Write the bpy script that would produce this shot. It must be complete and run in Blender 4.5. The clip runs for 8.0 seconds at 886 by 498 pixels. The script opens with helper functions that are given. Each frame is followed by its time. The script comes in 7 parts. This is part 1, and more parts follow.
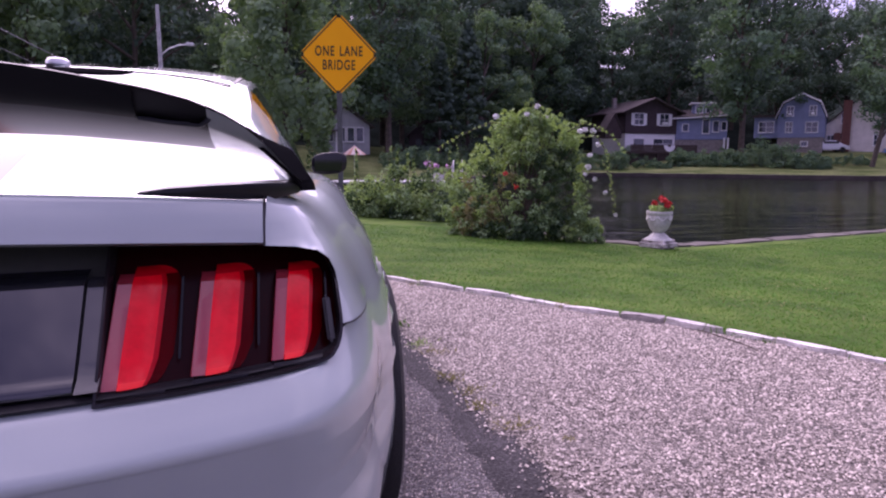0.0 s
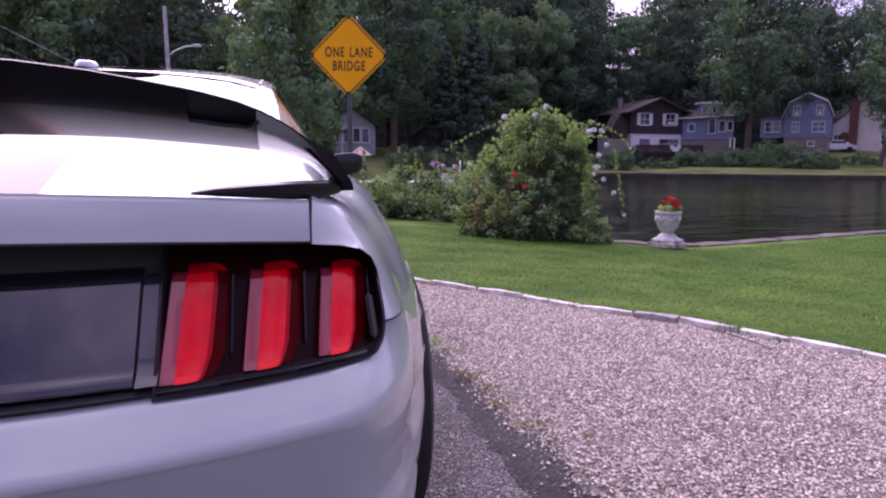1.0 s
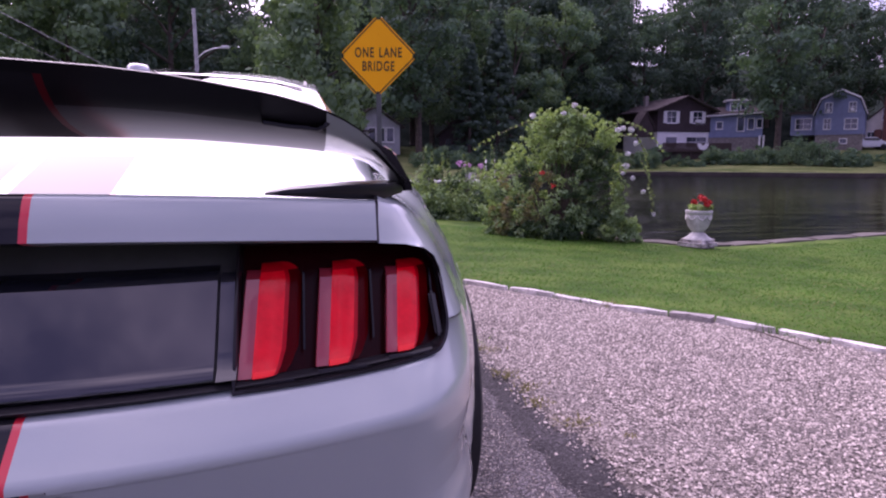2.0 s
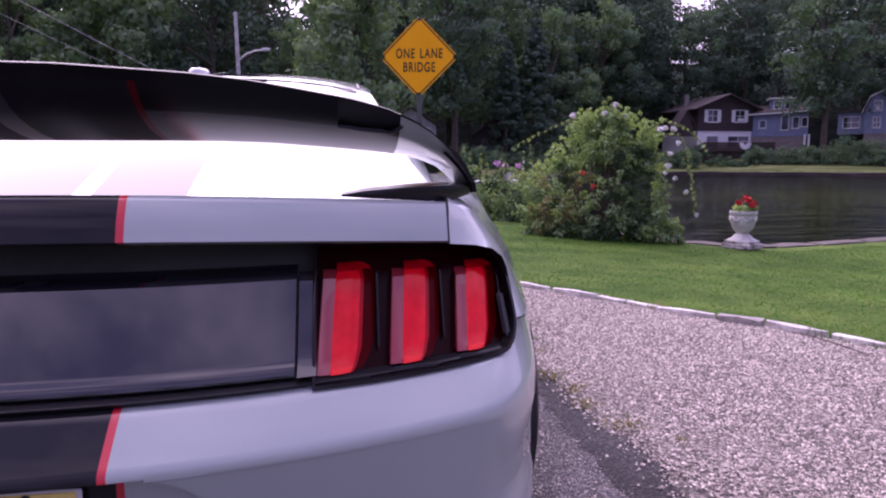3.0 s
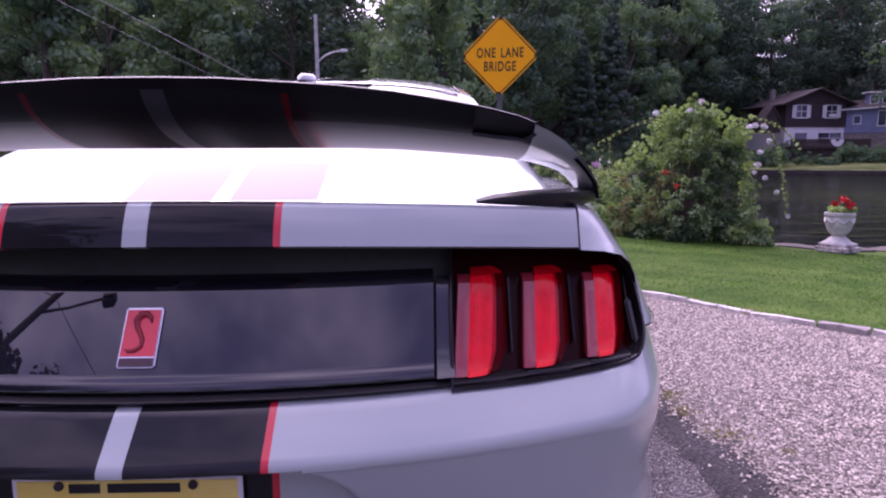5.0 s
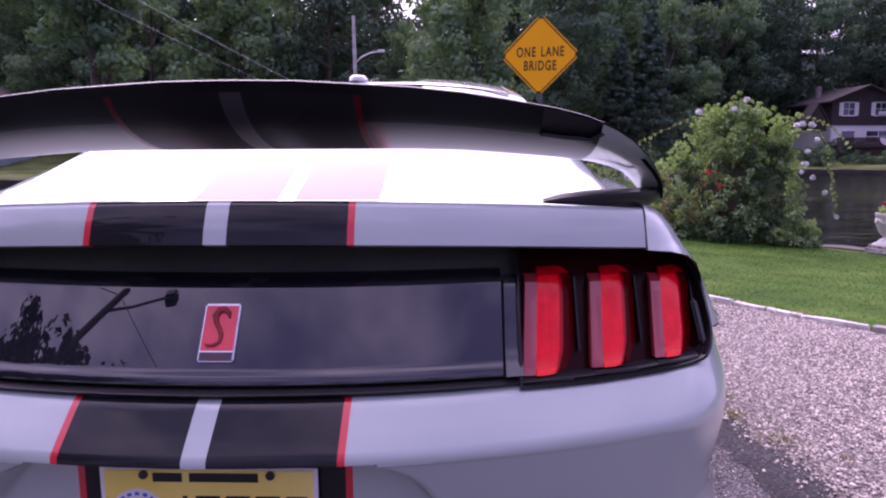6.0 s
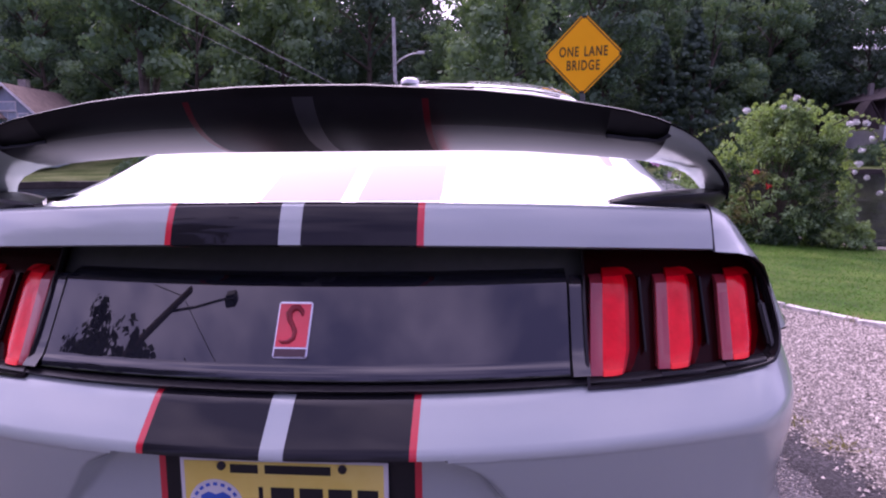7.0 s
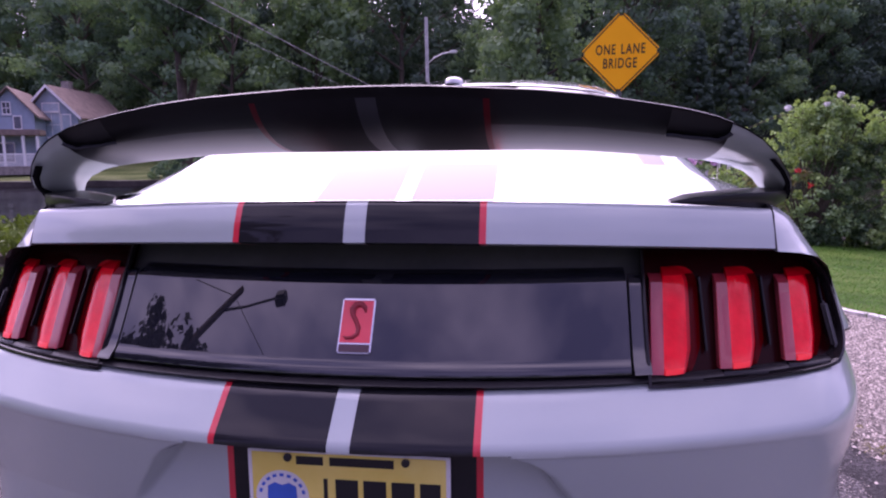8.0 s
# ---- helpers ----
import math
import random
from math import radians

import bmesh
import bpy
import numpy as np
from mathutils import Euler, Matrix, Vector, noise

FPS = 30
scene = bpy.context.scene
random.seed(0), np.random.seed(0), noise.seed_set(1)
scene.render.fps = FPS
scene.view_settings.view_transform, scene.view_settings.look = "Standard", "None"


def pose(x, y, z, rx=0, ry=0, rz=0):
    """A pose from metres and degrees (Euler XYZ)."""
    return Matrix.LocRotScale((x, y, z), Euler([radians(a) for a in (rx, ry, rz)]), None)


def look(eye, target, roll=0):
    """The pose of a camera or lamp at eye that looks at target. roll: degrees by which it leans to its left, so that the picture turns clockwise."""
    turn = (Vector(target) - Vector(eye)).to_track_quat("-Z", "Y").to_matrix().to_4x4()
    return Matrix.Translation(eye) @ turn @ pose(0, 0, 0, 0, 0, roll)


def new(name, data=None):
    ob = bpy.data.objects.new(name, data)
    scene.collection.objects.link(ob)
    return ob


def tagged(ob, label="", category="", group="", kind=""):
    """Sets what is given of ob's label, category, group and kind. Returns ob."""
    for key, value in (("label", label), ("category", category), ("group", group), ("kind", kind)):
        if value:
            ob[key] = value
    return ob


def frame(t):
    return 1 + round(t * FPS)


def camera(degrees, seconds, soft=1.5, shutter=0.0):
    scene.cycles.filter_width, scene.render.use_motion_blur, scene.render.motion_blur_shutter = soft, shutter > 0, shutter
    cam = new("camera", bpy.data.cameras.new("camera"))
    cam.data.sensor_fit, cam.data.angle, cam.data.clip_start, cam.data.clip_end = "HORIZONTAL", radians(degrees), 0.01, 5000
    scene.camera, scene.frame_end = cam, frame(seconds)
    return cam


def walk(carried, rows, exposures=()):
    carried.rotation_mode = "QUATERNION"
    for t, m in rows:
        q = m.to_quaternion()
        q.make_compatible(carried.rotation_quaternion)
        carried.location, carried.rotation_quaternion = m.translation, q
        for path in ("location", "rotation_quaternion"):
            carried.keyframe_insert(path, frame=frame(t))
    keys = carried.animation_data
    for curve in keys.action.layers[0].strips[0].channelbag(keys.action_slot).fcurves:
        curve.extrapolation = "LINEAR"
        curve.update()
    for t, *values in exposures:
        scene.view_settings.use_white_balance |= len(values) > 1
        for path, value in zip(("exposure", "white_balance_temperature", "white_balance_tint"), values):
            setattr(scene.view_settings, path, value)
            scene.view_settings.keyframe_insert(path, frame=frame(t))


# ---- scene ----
cam = camera(67.6, 8.0, soft=2.1)
PATH = [
    (0.0, (0.678, -0.814, 0.976), (1.1249, 1.117, 0.711), 0.3),
    (0.5, (0.6456, -0.8179, 0.976), (1.0886, 1.1144, 0.711), 0.2),
    (1.0, (0.618, -0.8261, 0.976), (1.0502, 1.1089, 0.712), 0.2),
    (1.5, (0.5848, -0.8279, 0.977), (0.9873, 1.113, 0.711), 0.1),
    (3.0, (0.496, -0.8381, 0.981), (0.7537, 1.1272, 0.715), -0.1),
    (3.5, (0.4698, -0.8404, 0.987), (0.6688, 1.1318, 0.718), -0.1),
    (4.0, (0.4486, -0.8431, 0.99), (0.5998, 1.1333, 0.721), -0.2),
    (4.5, (0.4244, -0.8455, 0.993), (0.5216, 1.1334, 0.723), -0.2),
    (6.0, (0.3482, -0.8605, 0.996), (0.2893, 1.1205, 0.725), -0.3),
    (6.5, (0.3246, -0.869, 0.996), (0.2054, 1.109, 0.727), -0.4),
    (7.0, (0.305, -0.8778, 0.998), (0.1324, 1.0967, 0.73), -0.5),
    (7.5, (0.2824, -0.8863, 0.998), (0.0593, 1.0824, 0.728), -0.5),
    (8.0, (0.2607, -0.8959, 0.999), (-0.0037, 1.0685, 0.729), -0.6),
]
walk(cam, [(t, look(eye, target, roll)) for t, eye, target, roll in PATH], exposures=[(0.0, -0.36, 6090, 53), (3.5, -0.29, 6020, 55.5), (8.0, -0.16, 5960, 58)])

# ---- world, sun, exposure ----
world = bpy.data.worlds.new("overcast_sky")
scene.world = world
world.use_nodes = True
wn, wl = world.node_tree.nodes, world.node_tree.links
wn.clear()
w_out = wn.new("ShaderNodeOutputWorld")
w_bg = wn.new("ShaderNodeBackground")
w_sky = wn.new("ShaderNodeTexSky")
w_sky.sky_type, w_sky.sun_disc = "NISHITA", False
w_sky.sun_elevation, w_sky.sun_rotation = radians(44), radians(-18)
w_sky.dust_density, w_sky.ozone_density = 3.0, 1.0
SUN_WAY = Vector((-0.22, 0.69, 0.69)).normalized()
# broken cloud over the sky, glowing towards the veiled sun
w_tc = wn.new("ShaderNodeTexCoord")
w_map = wn.new("ShaderNodeMapping")
w_map.inputs["Scale"].default_value = (1.0, 1.0, 2.4)
w_map.inputs["Location"].default_value = (1.1, 0.4, 0.2)
w_n = wn.new("ShaderNodeTexNoise")
w_n.inputs["Scale"].default_value, w_n.inputs["Detail"].default_value = 2.6, 8.0
w_ramp = wn.new("ShaderNodeValToRGB")
w_ramp.color_ramp.elements[0].position, w_ramp.color_ramp.elements[0].color = 0.38, (0.34, 0.37, 0.56, 1)
w_ramp.color_ramp.elements[1].position, w_ramp.color_ramp.elements[1].color = 0.60, (1.0, 1.0, 1.12, 1)
w_dot = wn.new("ShaderNodeVectorMath")
w_dot.operation = "DOT_PRODUCT"
w_dot.inputs[1].default_value = SUN_WAY
w_glow = wn.new("ShaderNodeValToRGB")
w_glow.color_ramp.interpolation = "EASE"
w_glow.color_ramp.elements[0].position, w_glow.color_ramp.elements[0].color = 0.36, (0.99, 1.0, 1.30, 1)
w_glow.color_ramp.elements[1].position, w_glow.color_ramp.elements[1].color = 1.0, (6.8, 6.6, 6.3, 1)
for g_pos, g_val in ((0.80, 2.8), (0.93, 5.7)):
    w_glow.color_ramp.elements.new(g_pos).color = (g_val, g_val * 0.97, g_val * 0.93, 1)
w_half = wn.new("ShaderNodeMapRange")
w_half.inputs[1].default_value, w_half.inputs[2].default_value = -1.0, 1.0
w_mul = wn.new("ShaderNodeMix")
w_mul.data_type, w_mul.blend_type = "RGBA", "MULTIPLY"
w_mul.inputs[0].default_value = 1.0
w_dim = wn.new("ShaderNodeMix")
w_dim.data_type, w_dim.blend_type = "RGBA", "MULTIPLY"
w_dim.inputs[0].default_value, w_dim.inputs[7].default_value = 1.0, (0.09, 0.09, 0.09, 1)
w_mix = wn.new("ShaderNodeMix")
w_mix.data_type = "RGBA"
w_mix.inputs[0].default_value = 0.85
wl.new(w_tc.outputs["Generated"], w_map.inputs["Vector"])
wl.new(w_tc.outputs["Generated"], w_dot.inputs[0])
wl.new(w_dot.outputs["Value"], w_half.inputs[0])
wl.new(w_half.outputs[0], w_glow.inputs[0])
wl.new(w_map.outputs[0], w_n.inputs["Vector"])
wl.new(w_n.outputs[0], w_ramp.inputs[0])
# the cloud thins to an even veil round the sun
w_veil = wn.new("ShaderNodeMapRange")
w_veil.inputs[1].default_value, w_veil.inputs[2].default_value = 0.86, 0.96
w_even = wn.new("ShaderNodeMix")
w_even.data_type = "RGBA"
w_even.inputs[7].default_value = (0.95, 0.95, 1.0, 1)
wl.new(w_half.outputs[0], w_veil.inputs[0])
wl.new(w_veil.outputs[0], w_even.inputs[0])
wl.new(w_ramp.outputs[0], w_even.inputs[6])
wl.new(w_even.outputs[2], w_mul.inputs[6])
wl.new(w_glow.outputs[0], w_mul.inputs[7])
wl.new(w_sky.outputs[0], w_dim.inputs[6])
wl.new(w_dim.outputs[2], w_mix.inputs[6])
wl.new(w_mul.outputs[2], w_mix.inputs[7])
wl.new(w_mix.outputs[2], w_bg.inputs["Color"])
w_bg.inputs["Strength"].default_value = 0.92
wl.new(w_bg.outputs[0], w_out.inputs[0])

sun = new("sun", bpy.data.lights.new("sun", "SUN"))
sun.data.energy, sun.data.angle, sun.data.color = 2.25, radians(50), (1.0, 0.95, 0.88)
sun.matrix_world = look(SUN_WAY * 40, (0, 0, 0))


# ---- materials ----
def mat(name, color, rough=0.6, metal=0.0, vary=0.15, scale=8.0, fine=60.0, bump=0.0, bump_scale=None, coat=0.0,
        ior=1.45, tint=None, detail=6.0, randomize=0.0, island=0.0, spec=0.5, speck=0.0, speck_gain=(0.4, 2.6)):
    """A surface with variation at two scales: broad stains and fine grain, with relief from the grain."""
    m = bpy.data.materials.new(name)
    m.use_nodes = True
    n, l = m.node_tree.nodes, m.node_tree.links
    b = n["Principled BSDF"]
    b.inputs["Roughness"].default_value = rough
    b.inputs["Metallic"].default_value = metal
    b.inputs["IOR"].default_value = ior
    b.inputs["Coat Weight"].default_value = coat
    b.inputs["Specular IOR Level"].default_value = spec
    b.inputs["Coat Roughness"].default_value = 0.03
    tc = n.new("ShaderNodeTexCoord")
    src = tc.outputs["Object"]
    big = n.new("ShaderNodeTexNoise")
    big.inputs["Scale"].default_value, big.inputs["Detail"].default_value = scale, detail
    small = n.new("ShaderNodeTexNoise")
    small.inputs["Scale"].default_value, small.inputs["Detail"].default_value = fine, 4.0
    l.new(src, big.inputs["Vector"])
    l.new(src, small.inputs["Vector"])
    dark = [c * (1 - vary) for c in color]
    light = [min(1, c * (1 + vary)) for c in (tint or color)]
    mx = n.new("ShaderNodeMix")
    mx.data_type = "RGBA"
    mx.inputs[6].default_value, mx.inputs[7].default_value = (*dark, 1), (*light, 1)
    rm = n.new("ShaderNodeMapRange")
    rm.inputs[1].default_value, rm.inputs[2].default_value = 0.3, 0.7
    l.new(big.outputs[0], rm.inputs[0])
    l.new(rm.outputs[0], mx.inputs[0])
    mx2 = n.new("ShaderNodeMix")
    mx2.data_type, mx2.blend_type = "RGBA", "OVERLAY"
    mx2.inputs[0].default_value = min(1.0, vary * 1.6)
    l.new(mx.outputs[2], mx2.inputs[6])
    l.new(small.outputs[0], mx2.inputs[7])
    last = mx2.outputs[2]
    if speck:
        # single grains of stone, dark and light, with edges of their own
        vo = n.new("ShaderNodeTexVoronoi")
        vo.inputs["Scale"].default_value = speck
        l.new(src, vo.inputs["Vector"])
        sr = n.new("ShaderNodeSeparateColor")
        l.new(vo.outputs["Color"], sr.inputs[0])
        pw = n.new("ShaderNodeMath")
        pw.operation = "POWER"
        pw.inputs[1].default_value = 2.2
        l.new(sr.outputs[0], pw.inputs[0])
        sm = n.new("ShaderNodeMapRange")
        sm.inputs[3].default_value, sm.inputs[4].default_value = speck_gain
        l.new(pw.outputs[0], sm.inputs[0])
        hs = n.new("ShaderNodeHueSaturation")
        l.new(sm.outputs[0], hs.inputs["Value"])
        l.new(last, hs.inputs["Color"])
        last = hs.outputs[0]
    if randomize or island:
        hv = n.new("ShaderNodeHueSaturation")
        rr = n.new("ShaderNodeMapRange")
        amount = randomize or island
        rr.inputs[3].default_value, rr.inputs[4].default_value = 1 - amount, 1 + amount
        if island:
            g = n.new("ShaderNodeNewGeometry")
            l.new(g.outputs["Random Per Island"], rr.inputs[0])
        else:
            oi = n.new("ShaderNodeObjectInfo")
            l.new(oi.outputs["Random"], rr.inputs[0])
        l.new(rr.outputs[0], hv.inputs["Value"])
        l.new(last, hv.inputs["Color"])
        last = hv.outputs[0]
    l.new(last, b.inputs["Base Color"])
    if bump:
        bp = n.new("ShaderNodeBump")
        bp.inputs["Strength"].default_value, bp.inputs["Distance"].default_value = bump, 0.01
        if bump_scale:
            bn = n.new("ShaderNodeTexNoise")
            bn.inputs["Scale"].default_value, bn.inputs["Detail"].default_value = bump_scale, 5.0
            l.new(src, bn.inputs["Vector"])
            l.new(bn.outputs[0], bp.inputs["Height"])
        else:
            l.new(small.outputs[0], bp.inputs["Height"])
        l.new(bp.outputs[0], b.inputs["Normal"])
    return m


def leaf_mat(name, color, island=0.28, trans=0.25):
    """Foliage: hue and brightness vary from leaf to leaf, some light passes through."""
    m = mat(name, color, rough=0.6, vary=0.25, scale=1.2, fine=14.0, island=island, spec=0.1)
    m.node_tree.nodes["Principled BSDF"].inputs["Transmission Weight"].default_value = 0.0
    n, l = m.node_tree.nodes, m.node_tree.links
    b = n["Principled BSDF"]
    tr = n.new("ShaderNodeBsdfTranslucent")
    tr.inputs["Color"].default_value = (min(1, color[0] * 1.6), min(1, color[1] * 1.7), color[2] * 0.7, 1)
    ms = n.new("ShaderNodeMixShader")
    ms.inputs[0].default_value = trans
    l.new(b.outputs[0], ms.inputs[1])
    l.new(tr.outputs[0], ms.inputs[2])
    l.new(ms.outputs[0], n["Material Output"].inputs[0])
    return m


PAINT = mat("grey_car_paint", (0.372, 0.432, 0.414), rough=0.34, vary=0.02, scale=3, fine=900, coat=1.0)
STRIPE = mat("black_stripe_paint", (0.016, 0.016, 0.018), rough=0.45, vary=0.1, scale=5, fine=400, coat=0.87, spec=0.0)
STRIPE.node_tree.nodes["Principled BSDF"].inputs["Coat IOR"].default_value = 1.36
STRIPE_RED = mat("red_pinstripe", (0.62, 0.02, 0.035), rough=0.35, vary=0.05, coat=0.6)
GLOSS_BLACK = mat("gloss_black_panel", (0.014, 0.015, 0.020), rough=0.012, vary=0.1, scale=6, fine=300, ior=1.72)
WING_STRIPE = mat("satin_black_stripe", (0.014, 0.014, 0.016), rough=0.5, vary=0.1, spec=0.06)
# red pinstripe and, below, body grey: darkened copies that carry the wing's shade
WING_RED_SHADE = mat("shaded_red_pinstripe", (0.075, 0.005, 0.008), rough=0.4, vary=0.05, spec=0.15)
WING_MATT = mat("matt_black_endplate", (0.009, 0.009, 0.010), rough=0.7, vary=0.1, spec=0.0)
WING_SHADE = mat("shaded_wing_paint", (0.040, 0.042, 0.048), rough=0.30, vary=0.03, spec=0.13)
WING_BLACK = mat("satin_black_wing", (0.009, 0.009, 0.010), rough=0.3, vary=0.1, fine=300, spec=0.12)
WING_GLOSS = mat("gloss_black_wing", (0.015, 0.015, 0.017), rough=0.035, vary=0.1, scale=5, fine=300, ior=1.42)
RECESS = mat("black_recess", (0.060, 0.064, 0.056), rough=0.3, vary=0.1, spec=0.4)
HOUSING = mat("lamp_housing_black", (0.014, 0.012, 0.013), rough=0.15, vary=0.15, spec=0.35)
FOOT_BLACK = mat("foot_black", (0.012, 0.012, 0.013), rough=0.3, vary=0.15, fine=500, spec=0.25)
BLACK_PLASTIC = mat("black_plastic", (0.022, 0.021, 0.023), rough=0.45, vary=0.15, fine=500, bump=0.05)
DARK_TRIM = mat("dark_trim", (0.016, 0.015, 0.017), rough=0.3, vary=0.1, spec=0.25)
# lens reds stepped: darker top stands for shade, paler flank for reflected sky
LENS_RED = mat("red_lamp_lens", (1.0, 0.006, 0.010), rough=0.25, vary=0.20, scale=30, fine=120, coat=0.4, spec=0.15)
LENS_MID = mat("shaded_red_lens", (0.46, 0.002, 0.006), rough=0.2, vary=0.08, scale=14, fine=120, spec=0.2)
LENS_DARK = mat("dark_red_lens", (0.075, 0.0008, 0.0015), rough=0.2, vary=0.1, scale=20, fine=200, spec=0.06)
LENS_SHEEN = mat("sheen_red_lens", (0.33, 0.034, 0.044), rough=0.2, vary=0.06, scale=18, fine=160, coat=0.8, spec=0.5)
LENS_SHEEN.node_tree.nodes["Principled BSDF"].inputs["Coat IOR"].default_value = 1.55
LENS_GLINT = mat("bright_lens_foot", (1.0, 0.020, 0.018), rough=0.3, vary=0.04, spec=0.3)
CHROME = mat("satin_chrome", (0.62, 0.62, 0.65), rough=0.18, metal=1.0, vary=0.05)
TYRE = mat("tyre_rubber", (0.018, 0.018, 0.018), rough=0.8, vary=0.2, scale=30, bump=0.3, fine=200)
RIM = mat("dark_alloy", (0.05, 0.05, 0.055), rough=0.3, metal=0.9, vary=0.1)
TRAY_BLACK = mat("lamp_tray_black", (0.016, 0.0006, 0.001), rough=0.25, vary=0.1, spec=0.12)
CAR_GLASS = mat("dark_car_glass", (0.006, 0.008, 0.009), rough=0.04, vary=0.1, coat=0.0, ior=1.5)
PLATE_YELLOW = mat("yellow_plate", (0.86, 0.67, 0.09), rough=0.4, vary=0.06, scale=10, tint=(0.88, 0.74, 0.2))
PLATE_WHITE = mat("white_plate_rim", (0.75, 0.75, 0.74), rough=0.4, vary=0.05)
INK_BLUE = mat("blue_ink", (0.05, 0.14, 0.55), rough=0.5, vary=0.1)
INK_BLACK = mat("black_ink", (0.012, 0.012, 0.014), rough=0.5, vary=0.1)
ENAMEL_DARK = mat("smoky_red_enamel", (0.055, 0.016, 0.022), rough=0.3, vary=0.1, coat=0.5)
CURL_RED = mat("dark_red_enamel", (0.27, 0.022, 0.030), rough=0.4, vary=0.1)
INK_RED = mat("red_ink", (0.82, 0.060, 0.075), rough=0.4, vary=0.08, coat=0.5)
ASPHALT = mat("worn_asphalt", (0.092, 0.084, 0.084), rough=0.9, vary=0.3, scale=1.6, fine=150, bump=1.0, tint=(0.100, 0.093, 0.092), speck=150, speck_gain=(0.45, 2.3))
DARK_ASPHALT = mat("dark_asphalt", (0.034, 0.031, 0.032), rough=0.85, vary=0.35, scale=4, fine=120, bump=1.0, speck=140, speck_gain=(0.5, 2.4))
GRAVEL = mat("gravel_bed", (0.20, 0.175, 0.152), rough=0.9, vary=0.25, scale=2.0, fine=85, bump=1.0, speck=95, speck_gain=(0.35, 1.7))
PEBBLE = mat("pebbles", (0.385, 0.340, 0.295), rough=0.9, vary=0.2, scale=25, fine=200, island=0.75, spec=0.2)
GRASS = mat("grass_ground", (0.038, 0.100, 0.013), rough=0.9, vary=0.40, scale=1.6, fine=70, bump=0.1, tint=(0.074, 0.118, 0.022), spec=0.1)
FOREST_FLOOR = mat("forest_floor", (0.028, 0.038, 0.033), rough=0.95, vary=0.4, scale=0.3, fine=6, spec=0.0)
DRY_LAWN = mat("dry_far_lawn", (0.080, 0.135, 0.034), rough=0.95, vary=0.4, scale=0.35, fine=5, tint=(0.125, 0.140, 0.060), spec=0.05)
BLADE = leaf_mat("grass_blades", (0.064, 0.164, 0.026), island=0.30)
GRANITE = mat("granite", (0.58, 0.545, 0.515), rough=0.85, vary=0.45, scale=9, fine=90, bump=0.6, randomize=0.15)
GREY_STONE = mat("grey_granite", (0.30, 0.275, 0.26), rough=0.85, vary=0.35, scale=9, fine=90, bump=0.6)
BANK_STONE = mat("dark_bank_stone", (0.045, 0.038, 0.032), rough=0.85, vary=0.4, scale=1.2, fine=9, bump=0.6)
OLD_STONE = mat("stained_plinth_stone", (0.21, 0.175, 0.150), rough=0.9, vary=0.75, scale=9, fine=45, bump=0.7, tint=(0.40, 0.37, 0.35))
CONCRETE = mat("weathered_concrete", (0.50, 0.49, 0.47), rough=0.85, vary=0.28, scale=7, fine=60, bump=0.5)
STONE_EDGE = mat("shore_stone", (0.095, 0.085, 0.072), rough=0.9, vary=0.3, scale=3, fine=40, bump=0.6, randomize=0.2)
SIGN_FACE = mat("amber_sign_sheet", (1.0, 0.425, 0.005), rough=0.45, vary=0.04, scale=3, fine=200, spec=0.08)
SIGN_BLACK = mat("sign_black", (0.02, 0.017, 0.012), rough=0.4, vary=0.1)
POST_STEEL = mat("painted_post", (0.085, 0.095, 0.095), rough=0.5, metal=0.2, vary=0.2, scale=12)
POLE_WOOD = mat("grey_pole", (0.42, 0.42, 0.42), rough=0.7, vary=0.2, scale=6)
WIRE = mat("cable", (0.30, 0.30, 0.31), rough=0.5, vary=0.1)
BARK = mat("bark", (0.085, 0.068, 0.055), rough=0.95, vary=0.35, scale=3, fine=25, bump=1.0)
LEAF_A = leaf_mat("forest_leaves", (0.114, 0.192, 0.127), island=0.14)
# forest leaves darkened, so the far wood carries shade in its colour
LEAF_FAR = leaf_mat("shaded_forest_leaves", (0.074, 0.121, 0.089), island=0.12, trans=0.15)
LEAF_B = leaf_mat("light_leaves", (0.155, 0.240, 0.142), island=0.15)
# painted near black so the mirrored trees read as unlit silhouettes
LEAF_SILHOUETTE = leaf_mat("silhouette_leaves", (0.018, 0.026, 0.016), trans=0.05)
LEAF_C = leaf_mat("conifer_needles", (0.080, 0.128, 0.098), island=0.15)
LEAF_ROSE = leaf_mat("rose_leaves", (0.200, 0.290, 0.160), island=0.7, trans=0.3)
# darkened copy of the rose leaves, used for shade
LEAF_ROSE_SHADE = leaf_mat("shaded_rose_leaves", (0.066, 0.112, 0.062), island=0.65, trans=0.25)
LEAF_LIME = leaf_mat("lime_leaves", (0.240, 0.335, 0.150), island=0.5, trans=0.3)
LEAF_DRY = leaf_mat("dry_leaves", (0.24, 0.22, 0.12))
LEAF_HEDGE = leaf_mat("hedge_leaves", (0.085, 0.125, 0.03))
PETAL_WHITE = mat("white_petals", (0.82, 0.80, 0.80), rough=0.6, vary=0.06)
PETAL_RED = mat("red_petals", (0.55, 0.03, 0.025), rough=0.6, vary=0.2, island=0.3)
PETAL_PINK = mat("pink_petals", (0.65, 0.40, 0.58), rough=0.6, vary=0.1)
SIDE_BROWN = mat("brown_siding", (0.055, 0.038, 0.042), rough=0.75, vary=0.2, scale=2)
SIDE_BLUE = mat("blue_siding", (0.215, 0.255, 0.39), rough=0.7, vary=0.12, scale=1.5)
SIDE_GREY = mat("grey_blue_siding", (0.30, 0.38, 0.46), rough=0.7, vary=0.1, scale=1.5)
